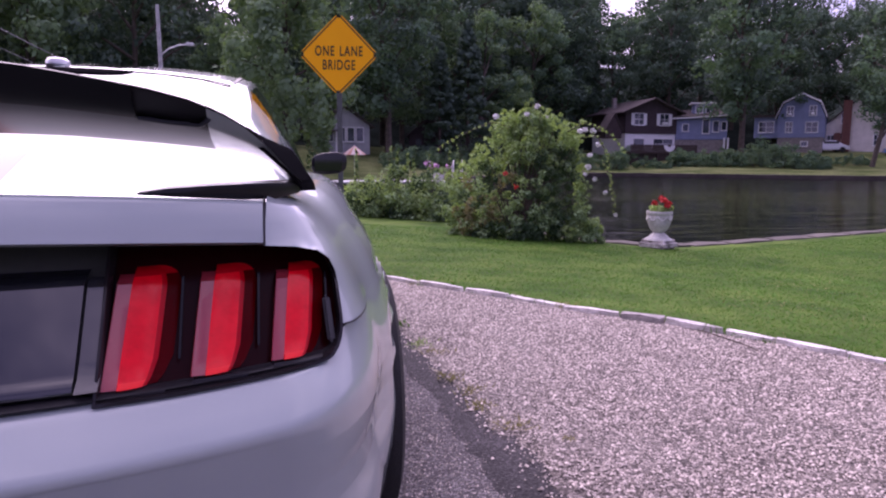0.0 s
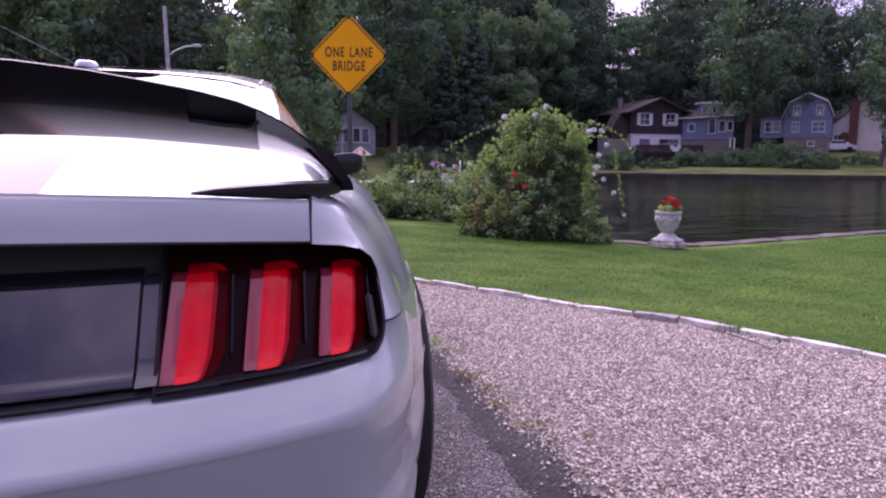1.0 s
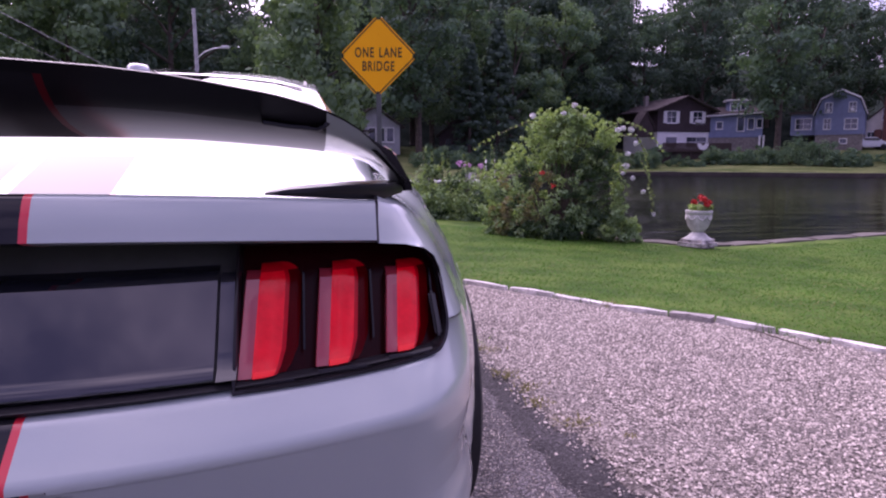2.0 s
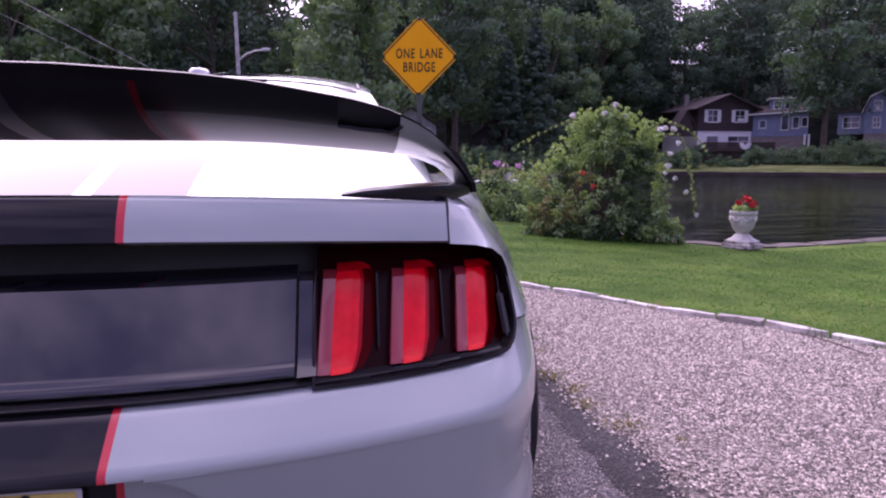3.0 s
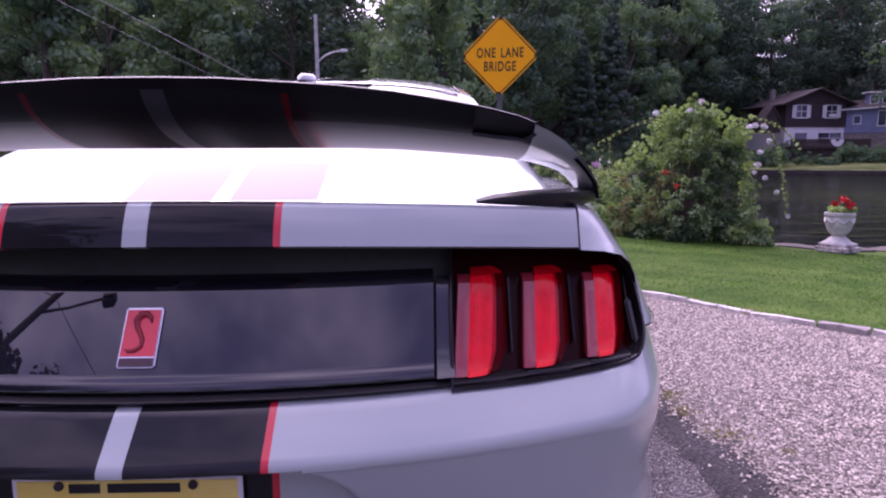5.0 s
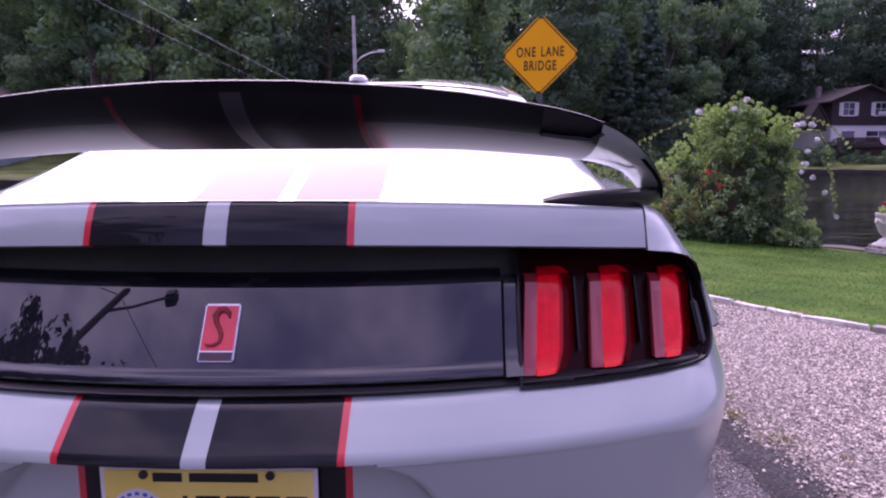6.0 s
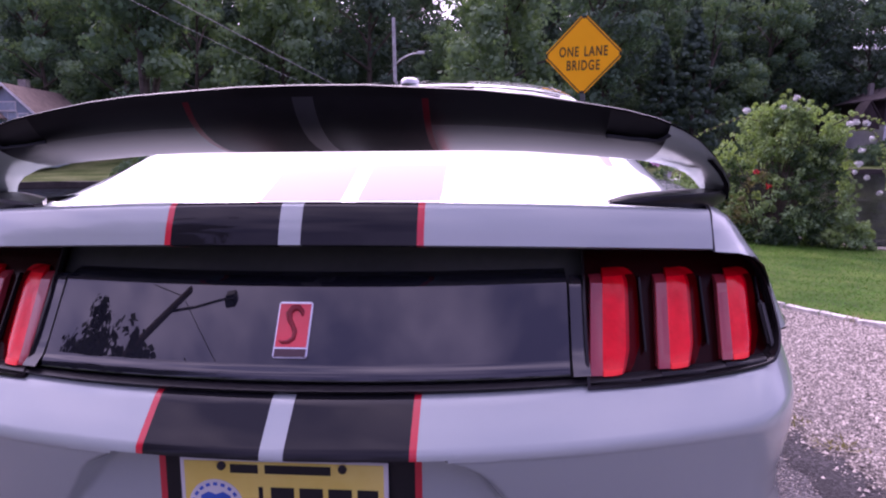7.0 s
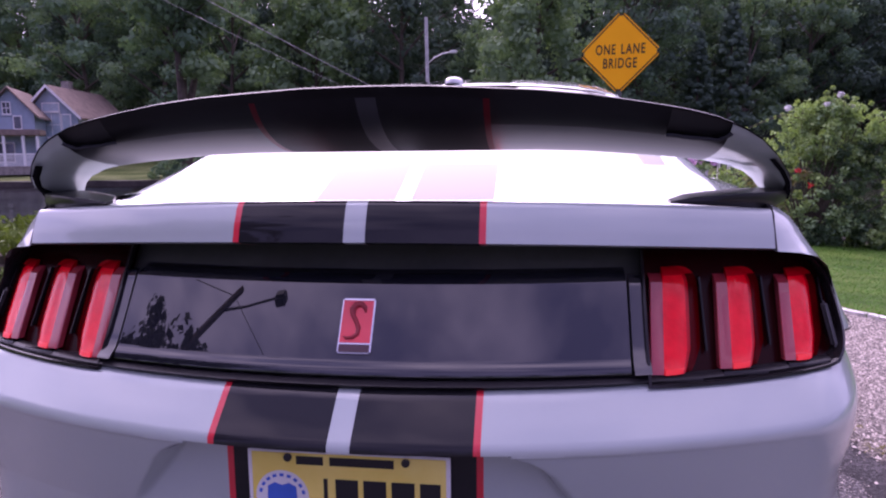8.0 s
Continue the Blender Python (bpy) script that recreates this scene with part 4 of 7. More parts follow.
# tail lamps
def lamp(side):
    """A three-bar tail lamp in a black housing; side is 1 for the right of the car."""
    outline = [(0.431, 0.8595), (0.54, 0.8555), (0.66, 0.849), (0.714, 0.839), (0.737, 0.820), (0.747, 0.795), (0.751, 0.765), (0.754, 0.728), (0.7505, 0.705), (0.742, 0.689), (0.724, 0.678), (0.655, 0.671), (0.54, 0.667), (0.431, 0.667)]
    outline = eased(outline)
    cx, cz = 0.58, 0.765

    def P(x, z, d):
        return (side * x, panel_y(x, z) + d, z)
    V, F = [], []
    for ring, (k, d) in enumerate(((1.0, 0.006), (1.0, -0.004), (0.975, -0.006), (0.955, 0.003), (0.945, 0.020), (0.86, 0.021))):
        for x, z in outline:
            V.append(P(cx + (x - cx) * k, cz + (z - cz) * (1 - (1 - k) * 1.9), d))
    no = len(outline)
    for r in range(5):
        for i in range(no):
            q = (r * no + i, r * no + (i + 1) % no, (r + 1) * no + (i + 1) % no, (r + 1) * no + i)
            F.append(q if side > 0 else q[::-1])
    housing = raw_part("lamp_housing", mesh_of("lamp_housing", V, F, HOUSING, smooth=True, sharp=50), coupe, "black lamp housing")
    # floor of the housing
    gx = np.linspace(0.433, 0.746, 23)
    V = [P(x, lamp_low(x) + (lamp_top(x) - lamp_low(x)) * f, 0.020) for f in np.linspace(0.02, 0.98, 9) for x in gx]
    raw_part("reflector_tray", mesh_of("reflector_tray", V, grid_faces(9, 23), TRAY_BLACK, smooth=True), housing)
    bars = ((0.444, 0.516, 0.8245, 0.681), (0.549, 0.619, 0.8205, 0.684), (0.654, 0.720, 0.8150, 0.688))
    for x0, x1, zt, zb in bars:
        w = x1 - x0
        # face pale with painted sky sheen, bright front, deep side, top darkened as shade, and a dark flank that falls
        # back into the tray
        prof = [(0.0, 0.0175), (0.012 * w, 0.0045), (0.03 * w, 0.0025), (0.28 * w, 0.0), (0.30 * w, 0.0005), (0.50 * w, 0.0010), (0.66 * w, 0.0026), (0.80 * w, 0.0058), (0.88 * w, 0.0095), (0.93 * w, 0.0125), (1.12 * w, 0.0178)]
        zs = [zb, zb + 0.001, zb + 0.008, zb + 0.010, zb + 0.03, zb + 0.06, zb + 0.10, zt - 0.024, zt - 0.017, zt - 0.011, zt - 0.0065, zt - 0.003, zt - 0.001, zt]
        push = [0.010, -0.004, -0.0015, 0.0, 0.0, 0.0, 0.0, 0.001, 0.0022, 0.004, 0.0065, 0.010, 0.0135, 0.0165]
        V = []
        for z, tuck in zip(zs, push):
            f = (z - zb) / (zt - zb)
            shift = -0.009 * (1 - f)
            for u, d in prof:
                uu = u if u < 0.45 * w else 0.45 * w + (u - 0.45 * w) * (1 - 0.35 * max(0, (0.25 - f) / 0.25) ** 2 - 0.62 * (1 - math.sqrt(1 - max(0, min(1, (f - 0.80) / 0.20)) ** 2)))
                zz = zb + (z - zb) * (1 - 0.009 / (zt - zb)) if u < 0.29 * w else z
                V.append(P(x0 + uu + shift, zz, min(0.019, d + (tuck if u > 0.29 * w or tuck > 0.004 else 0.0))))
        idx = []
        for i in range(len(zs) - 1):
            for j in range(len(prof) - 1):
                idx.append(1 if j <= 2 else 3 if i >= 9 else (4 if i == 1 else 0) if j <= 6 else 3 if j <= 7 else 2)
        raw_part("light_bar", mesh_of("light_bar", V, grid_faces(len(zs), len(prof)), [LENS_RED, LENS_SHEEN, LENS_DARK, LENS_MID, LENS_GLINT], idx, smooth=True, sharp=28), housing, "red light bar with sky sheen painted on its flank")
        # black shelf under each bar and slim bright reveal beside it
        V, F = [], []
        bm = bmesh.new()
        box(bm, x0 - 0.006, x1 - 0.002, -0.004, 0.02, zb - 0.008, zb - 0.002, bevel=0.002)
        for v in bm.verts:
            v.co = Vector(P(v.co.x, v.co.z, v.co.y))
        part("bar_shelf", bm, HOUSING, housing)
        bm = bmesh.new()
        box(bm, x1 + 0.008, x1 + 0.011, 0.009, 0.02, zb + 0.025, zt - 0.015, bevel=0.001)
        for v in bm.verts:
            v.co = Vector(P(v.co.x, v.co.z, v.co.y))
        part("reveal", bm, HOUSING, housing)
    bm = bmesh.new()
    box(bm, 0.7265, 0.738, -0.002, 0.01, 0.70, 0.765, bevel=0.004)
    for v in bm.verts:
        v.co = Vector(P(v.co.x + (v.co.z - 0.73) * -0.10, v.co.z, v.co.y))
    part("side_marker", bm, BLACK_PLASTIC, housing)


lamp(1)
lamp(-1)

# panel seams: thin dark strips set into the joints
for s in (1, -1):
    V = []
    for y, z in ((0.186, 0.8505), (0.2005, 0.882), (0.2135, 0.906), (0.2265, 0.917), (0.26, 0.924)):
        V += [(s * 0.6385, y - 0.0018, z), (s * 0.6415, y - 0.0018, z)]
    raw_part("seam", mesh_of("seam", V, grid_faces(5, 2), BLACK_PLASTIC), coupe)
    V = []
    for i, j in enumerate(range(8)):
        p = quarter_lines[0][j]
        V += [(s * (p[0] + 0.0022), p[1] - 0.0022, 0.7205), (s * (p[0] + 0.0022), p[1] - 0.0022, 0.7235)]
    raw_part("seam", mesh_of("seam", V, grid_faces(8, 2), BLACK_PLASTIC), coupe)

# emblem on the tail panel: red enamel tile with a plain dark curl


def panel_bm(x0, x1, z0, z1, d0, d1, bevel=0.001):
    bm = bmesh.new()
    box(bm, x0, x1, d0, d1, z0, z1, bevel=bevel)
    for v in bm.verts:
        v.co = Vector((v.co.x, panel_y(v.co.x, v.co.z) - v.co.y, v.co.z))
    return bm


emblem = part("emblem", panel_bm(-0.0258, 0.0258, 0.7142, 0.7873, -0.001, 0.006, 0.002), CHROME, coupe, "chrome-edged red emblem tile")
part("enamel", panel_bm(-0.0235, 0.0235, 0.7285, 0.785, 0.005, 0.0068, 0.0006), INK_RED, emblem)
part("enamel_base", panel_bm(-0.0235, 0.0235, 0.7165, 0.7265, 0.005, 0.0068, 0.0006), ENAMEL_DARK, emblem)
curl = [(0.013, 0.7690), (0.011, 0.7755), (0.005, 0.7800), (-0.003, 0.7790), (-0.008, 0.7725), (-0.006, 0.7640), (0.0, 0.7560), (0.004, 0.7480), (0.003, 0.7400), (-0.004, 0.7355), (-0.013, 0.7345), (-0.018, 0.7370)]
cr = [0.0014, 0.0036, 0.0050, 0.0056, 0.0052, 0.0040, 0.0035, 0.0036, 0.0034, 0.0032, 0.0026, 0.0012]
V, F = tube_data([(x, panel_y(x, z) - 0.0066, z) for x, z in curl], cr, 8)
raw_part("curl", mesh_of("curl", V, F, CURL_RED, smooth=True), emblem)

# number plate, its writing turned into plain bars
plate = part("number_plate", box_bm(-0.1565, 0.1485, -0.006, -0.003, 0.418, 0.5745, bevel=0.001), PLATE_WHITE, coupe, "yellow number plate")
PC = -0.004
part("plate_face", box_bm(PC - 0.146, PC + 0.146, -0.0075, -0.0055, 0.424, 0.5715, bevel=0.0008), PLATE_YELLOW, plate)
for x in (-0.0935, 0.0835):
    V, F = lathe([(0.0062, 0), (0.0062, 0.003), (0.004, 0.004)], 16)
    raw_part("bolt", mesh_of("bolt", [(x + p[0], -0.0075 - p[2], 0.565 + p[1]) for p in V], F, BLACK_PLASTIC, smooth=True, sharp=40), plate)
for x0, x1 in ((-0.081, -0.040), (-0.030, 0.066)):
    part("text_bar", box_bm(x0, x1, -0.0082, -0.0072, 0.5545, 0.5675), INK_BLACK, plate)
for x0, x1 in ((-0.040, -0.034), (-0.022, 0.012), (0.020, 0.054), (0.062, 0.096), (0.104, 0.134)):
    part("text_bar", box_bm(x0, x1, -0.0084, -0.0072, 0.462, 0.534), INK_BLACK, plate)
V, F = lathe([(0.041, 0), (0.041, 0.0008)], 32)
raw_part("seal", mesh_of("seal", [(-0.104 + p[0], -0.0076 - p[2], 0.503 + p[1]) for p in V], F, PLATE_WHITE), plate)
ring = [(-0.022, 0.018), (-0.011, 0.024), (0.0, 0.020), (0.011, 0.024), (0.022, 0.018), (0.023, 0.0), (0.014, -0.018), (0.0, -0.028), (-0.014, -0.018), (-0.023, 0.0)]
V = [(-0.104 + x, y, 0.501 + z) for y in (-0.0086, -0.0076) for x, z in ring]
F = [tuple(range(10)), tuple(range(19, 9, -1))] + [(i, (i + 1) % 10, (i + 1) % 10 + 10, i + 10) for i in range(10)]
raw_part("seal_centre", mesh_of("seal_centre", V, F, INK_BLUE), plate)
for k in range(9):
    t = math.pi * (0.08 + 0.84 * k / 8)
    part("text_bar", box_bm(-0.003, 0.003, -0.0092, -0.0084, -0.0022, 0.0022, m=Matrix.Translation((-0.104 + 0.034 * math.cos(t), 0, 0.503 + 0.034 * math.sin(t))) @ Matrix.Rotation(math.pi / 2 - t, 4, "Y")), INK_BLUE, plate)

# rear wing: upright black trailing lip, underside in paint darkened to stand for shade sweeping forward, legs curving
# down to the deck
WT = [(0.0, 0.128, 1.111, 0.0, 0.325, 1.014), (0.0165, 0.128, 1.111, 0.0165, 0.325, 1.014), (0.10, 0.13, 1.110, 0.10, 0.325, 1.014), (0.185, 0.134, 1.1055, 0.185, 0.327, 1.014), (0.195, 0.1345, 1.105, 0.195, 0.327, 1.014),
      (0.27, 0.140, 1.101, 0.27, 0.33, 1.0135), (0.35, 0.147, 1.093, 0.35, 0.333, 1.011), (0.43, 0.156, 1.081, 0.42, 0.338, 1.006), (0.49, 0.165, 1.071, 0.482, 0.343, 1.001), (0.54, 0.174, 1.059, 0.535, 0.348, 0.996),
      (0.583, 0.184, 1.043, 0.580, 0.353, 0.990), (0.617, 0.196, 1.023, 0.615, 0.358, 0.981), (0.645, 0.212, 0.998, 0.640, 0.363, 0.971), (0.667, 0.232, 0.973, 0.657, 0.37, 0.958), (0.685, 0.262, 0.953, 0.668, 0.38, 0.947), (0.698, 0.30, 0.942, 0.676, 0.39, 0.94)]


WF = [(0.0, 1.0), (0.02, 0.96), (0.06, 0.84), (0.11, 0.70), (0.17, 0.57), (0.26, 0.43), (0.38, 0.30), (0.54, 0.18), (0.74, 0.08), (0.92, 0.02), (1.0, 0.0), (1.05, 0.0), (1.10, 0.06), (1.06, 0.25), (0.85, 0.52), (0.55, 0.77), (0.25, 0.95), (0.02, 1.022), (0.0, 1.0)]


def wing_section(w):
    tx, ty, tz, lx, ly, lz = w
    h = tz - lz
    e = max(0.0, min(1.0, (tx - 0.575) / 0.07))
    return [(tx + (lx - tx) * min(1, a) + (e * 0.042 * min(1, a) if i > 11 else 0), ty + (ly - ty) * a, lz + h * (b + (e * 0.85 * (1 - b) if i > 11 else 0))) for i, (a, b) in enumerate(WF)]


def wing_at(x):
    return [float(np.interp(x, [q[0] for q in WT], [q[k] for q in WT])) for k in range(6)]


WX = [0.0, 0.0165, 0.10, 0.185, 0.195, 0.27, 0.35, 0.41, 0.472, 0.495, 0.52, 0.542, 0.566, 0.59, 0.615, 0.63, 0.645, 0.657, 0.667, 0.676, 0.685, 0.698]
wl_lines = list(map(list, zip(*[wing_section(wing_at(x)) for x in WX])))


def duct_hole(m):
    """The opening of the duct in the trailing face."""
    w = wing_at(abs(m[0]))
    a, b = (m[1] - w[1]) / (w[4] - w[1]), (m[2] - w[5]) / (w[2] - w[5])
    return 0.472 < abs(m[0]) < 0.566 and a < 0.25 and (0.45 if abs(m[0]) < 0.542 else 0.58) < b < 0.93


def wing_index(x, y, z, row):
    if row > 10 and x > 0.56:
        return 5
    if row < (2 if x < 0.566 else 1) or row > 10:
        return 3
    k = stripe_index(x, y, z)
    # black here stands for the dark reflection on the upper face
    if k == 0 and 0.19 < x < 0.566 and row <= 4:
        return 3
    # plain car paint past the duct, shade-toned copies inboard of it
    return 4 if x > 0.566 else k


wing = raw_part("rear_wing", mirror_mesh("rear_wing", wl_lines, [WING_SHADE, WING_STRIPE, WING_RED_SHADE, WING_BLACK, PAINT, WING_MATT], wing_index, duct_hole, smooth=50), coupe, "black raised rear wing with shade painted on its grey face")
for s in (1, -1):
    # foot blade on the deck
    V = []
    for x, y, zb, zt, yb in ((0.474, 0.163, 0.927, 0.930, 0.19), (0.51, 0.172, 0.924, 0.935, 0.25), (0.56, 0.192, 0.920, 0.938, 0.29), (0.61, 0.216, 0.916, 0.940, 0.33), (0.655, 0.25, 0.915, 0.940, 0.36), (0.692, 0.302, 0.922, 0.940, 0.38), (0.700, 0.32, 0.930, 0.939, 0.38)):
        V += [(s * x, y + 0.006, zb), (s * x, y, (zb + zt) / 2), (s * x, y + 0.002, zt), (s * x, yb, zt + 0.002), (s * x, yb, zb)]
    F = grid_faces(7, 5) + [(0, 1, 2, 3, 4), tuple(30 + q for q in range(5))]
    raw_part("wing_foot", mesh_of("wing_foot", V, F, FOOT_BLACK, smooth=True, sharp=40), wing, "black wing foot")
    # end plate from the tip down to the deck
    tip = [(0.640, 0.215, 0.994), (0.662, 0.232, 0.974), (0.682, 0.262, 0.955), (0.695, 0.295, 0.938), (0.700, 0.315, 0.925)]
    nose = [(0.676, 0.378, 0.988), (0.697, 0.388, 0.968), (0.712, 0.396, 0.950), (0.721, 0.400, 0.936), (0.724, 0.402, 0.922)]
    V = [(s * (x - w), y, z) for w in (0.0, 0.007) for ln in (tip, nose) for x, y, z in ln]
    F = grid_faces(2, 5) + [tuple(i + 10 for i in f[::-1]) for f in grid_faces(2, 5)]
    ring = [0, 1, 2, 3, 4, 9, 8, 7, 6, 5]
    F += [(ring[i], ring[(i + 1) % 10], ring[(i + 1) % 10] + 10, ring[i] + 10) for i in range(10)]
    raw_part("end_plate", mesh_of("end_plate", V, F, WING_MATT), wing, "matt black end plate")
    # dark duct let into the trailing face
    V = []
    for x in np.linspace(0.462, 0.576, 9):
        w = wing_at(x)
        for a, b in ((0.015, 0.97), (0.02, 0.94), (0.06, 0.84), (0.11, 0.70), (0.17, 0.57), (0.26, 0.43), (0.31, 0.38)):
            V.append((s * x, w[1] + (w[4] - w[1]) * a + 0.009, w[5] + (w[2] - w[5]) * b + 0.003))
    raw_part("duct", mesh_of("duct", V, grid_faces(9, 7), INK_BLACK, smooth=True), wing, "black duct recess")

for s in (1, -1):
    # rolled lower lip of the duct
    pts = []
    for x in np.linspace(0.472, 0.568, 20):
        w = wing_at(x)
        b = 0.43 + 0.10 * max(0.0, (x - 0.50) / 0.068) ** 1.5 + 0.20 * max(0.0, (x - 0.549) / 0.019) ** 2
        a = float(np.interp(-b, [-q[1] for q in WF[:11]], [q[0] for q in WF[:11]]))
        pts.append((s * x, w[1] + (w[4] - w[1]) * a - 0.001, w[5] + (w[2] - w[5]) * b))
    V, F = tube_data(pts, [0.0035] * 20, 8)
    raw_part("duct_lip", mesh_of("duct_lip", V, F, WING_SHADE, smooth=True), wing)

# roof antenna, door mirrors
V, F = lathe([(0.030, 0), (0.034, 0.004), (0.033, 0.016), (0.026, 0.024), (0.012, 0.027)], 24)
raw_part("roof_antenna", mesh_of("roof_antenna", [(-0.02 + p[0], 1.54 + p[1] * 1.5, 1.262 + p[2]) for p in V], F, CAR_SILVER, smooth=True, sharp=50), coupe, "pale rounded roof antenna")
for s in (1, -1):
    bm = bmesh.new()
    bmesh.ops.create_uvsphere(bm, u_segments=32, v_segments=20, radius=1)
    for v in bm.verts:
        # squared-off oval cap, flat on the glass side, narrowing forward
        p = v.co.copy()
        k = (abs(p.x) ** 3.2 + abs(p.z) ** 3.2 + abs(p.y) ** 3.2) ** (-1 / 3.2)
        p *= k
        y = 2.945 + (p.y * 0.13 if p.y > 0 else p.y * 0.015)
        f = 1 - 0.22 * max(p.y, 0)
        v.co = (s * (0.896 + p.x * 0.097 * f), y, 0.957 + p.z * 0.060 * f + 0.008 * p.x)
    if s < 0:
        bmesh.ops.reverse_faces(bm, faces=bm.faces)
    shell = part("door_mirror", bm, WING_GLOSS, coupe, "gloss black door mirror", smooth=50)
    part("mirror_glass", box_bm(min(s * 0.815, s * 0.965), max(s * 0.815, s * 0.965), 2.926, 2.933, 0.915, 0.999, bevel=0.003), CAR_GLASS, shell)


# wheels
def wheel_mesh():
    prof = [(0.235, -0.14), (0.30, -0.148), (0.335, -0.135), (0.345, -0.11), (0.3455, -0.03), (0.341, -0.028), (0.341, -0.02), (0.3455, -0.018), (0.3455, 0.03), (0.341, 0.032), (0.341, 0.04), (0.345, 0.042), (0.345, 0.11), (0.335, 0.135), (0.30, 0.148), (0.245, 0.142), (0.235, 0.12)]
    return lathe(prof, 64)


for a in AXLES:
    for s in (1, -1):
        hub = new("wheel")
        hub.parent = coupe
        hub.matrix_basis = Matrix.Translation((s * 0.79, a, WHEEL_Z)) @ Matrix.Rotation(s * math.pi / 2, 4, "Y")
        V, F = wheel_mesh()
        raw_part("tyre", mesh_of("tyre", V, F[:-2], TYRE, smooth=True, sharp=35), hub)
        bm = bmesh.new()
        for k in range(10):
            box(bm, 0.04, 0.235, -0.014, 0.014, 0.085, 0.115, m=None)
            bmesh.ops.rotate(bm, verts=bm.verts[-8:], cent=(0, 0, 0), matrix=Matrix.Rotation(2 * math.pi * k / 10, 3, "Z"))
        V, F = lathe([(0.235, -0.13), (0.24, -0.12), (0.228, 0.0), (0.232, 0.12), (0.24, 0.13)], 48)
        b2 = [bm.verts.new(v) for v in V]
        for f in F[:-2]:
            bm.faces.new([b2[i] for i in f])
        V, F = lathe([(0.06, 0.06), (0.06, 0.11), (0.05, 0.12)], 20)
        b2 = [bm.verts.new(v) for v in V]
        for f in F:
            bm.faces.new([b2[i] for i in f])
        part("rim", bm, RIM, hub, "dark alloy rim", smooth=40)


# ---- road sign ----
sign = thing("road_sign", "amber diamond ONE LANE BRIDGE sign on a steel post", "sign", pose(1.29, 7.45, 0, 0, 0, -17))
SZ = 2.232
S = 0.692
bm = box_bm(-S / 2, S / 2, -0.003, 0.003, -S / 2, S / 2)
es = [e for e in bm.edges if abs((e.verts[0].co - e.verts[1].co).y) > 0.004]
bmesh.ops.bevel(bm, geom=es, offset=0.052, segments=6, affect="EDGES")
ROT = Matrix.Translation((0, 0, SZ)) @ Matrix.Rotation(radians(1.2), 4, "Y") @ Matrix.Rotation(radians(45), 4, "Y")
bmesh.ops.transform(bm, matrix=ROT, verts=bm.verts[:])
face = part("sign_face", bm, SIGN_FACE, sign, "amber reflective sheet")
bm = bmesh.new()


def rounded(s, r, n=6):
    pts = []
    for k, (cx, cz) in enumerate(((s - r, s - r), (-s + r, s - r), (-s + r, -s + r), (s - r, -s + r))):
        for j in range(n + 1):
            t = math.pi / 2 * (k + j / n)
            pts.append((cx + r * math.cos(t), cz + r * math.sin(t)))
    return pts


a, b = rounded(S / 2 - 0.014, 0.045), rounded(S / 2 - 0.029, 0.036)
va = [bm.verts.new((x, -0.0042, z)) for x, z in a]
vb = [bm.verts.new((x, -0.0042, z)) for x, z in b]
for k in range(len(va)):
    bm.faces.new((va[k], va[(k + 1) % len(va)], vb[(k + 1) % len(va)], vb[k]))
bmesh.ops.transform(bm, matrix=ROT, verts=bm.verts[:])
part("border", bm, SIGN_BLACK, face)
for words, dz in ((("ONE", "LANE"), 0.034), (("BRIDGE",), -0.128)):
    made_words = [text_mesh(w, 0.162, SIGN_BLACK, 0.0006, align="LEFT", squeeze=0.645) for w in words]
    spans = [(min(v.co.x for v in me.vertices), max(v.co.x for v in me.vertices)) for me in made_words]
    x = -(sum(q - p for p, q in spans) + 0.068 * (len(words) - 1)) / 2
    for me, (p, q) in zip(made_words, spans):
        ob = raw_part("lettering", me, face)
        ob.matrix_basis = Matrix.Translation((0.004, -0.0045, SZ + dz)) @ Matrix.Rotation(radians(1.2), 4, "Y") @ Matrix.Translation((x - p, 0, 0)) @ Matrix.Rotation(math.pi / 2, 4, "X")
        x += q - p + 0.068
bm = bmesh.new()
for x0, x1, y0, y1 in ((-0.008, 0.008, 0.004, 0.010), (-0.030, -0.008, 0.006, 0.030), (0.008, 0.030, 0.006, 0.030)):
    box(bm, x0, x1, y0, y1, -0.3, SZ + 0.38)
part("post", bm, POST_STEEL, sign, "grey steel post")
for dz in (-0.25, 0.25):
    V, F = lathe([(0.010, 0), (0.010, 0.004), (0.006, 0.007)], 12)
    raw_part("bolt", mesh_of("bolt", [(p[0], -0.003 - p[2], SZ + dz + p[1]) for p in V], F, SIGN_FACE), sign)

# ---- planted urn on the shore ----
urn = thing("garden_urn", "weathered white stone urn of red geraniums on a square plinth", "planter", pose(6.08, 8.12, height(6.0, 7.7), 0, 0, 28))
bm = box_bm(-0.225, 0.225, -0.225, 0.225, -0.03, 0.125, bevel=0.05)
part("plinth", bm, OLD_STONE, urn, smooth=40)
V, F = lathe([(r, 0.115 + (z - 0.09) * 1.14) for r, z in ((0.20, 0.09), (0.19, 0.11), (0.15, 0.125), (0.13, 0.15), (0.10, 0.17), (0.082, 0.185), (0.085, 0.20), (0.11, 0.212), (0.115, 0.225), (0.14, 0.25), (0.168, 0.32), (0.175, 0.38), (0.176, 0.42), (0.188, 0.43), (0.192, 0.455), (0.19, 0.47), (0.172, 0.472), (0.160, 0.44))], 40)
bowl = raw_part("bowl", mesh_of("bowl", V, F, CONCRETE, smooth=True, sharp=45), urn)
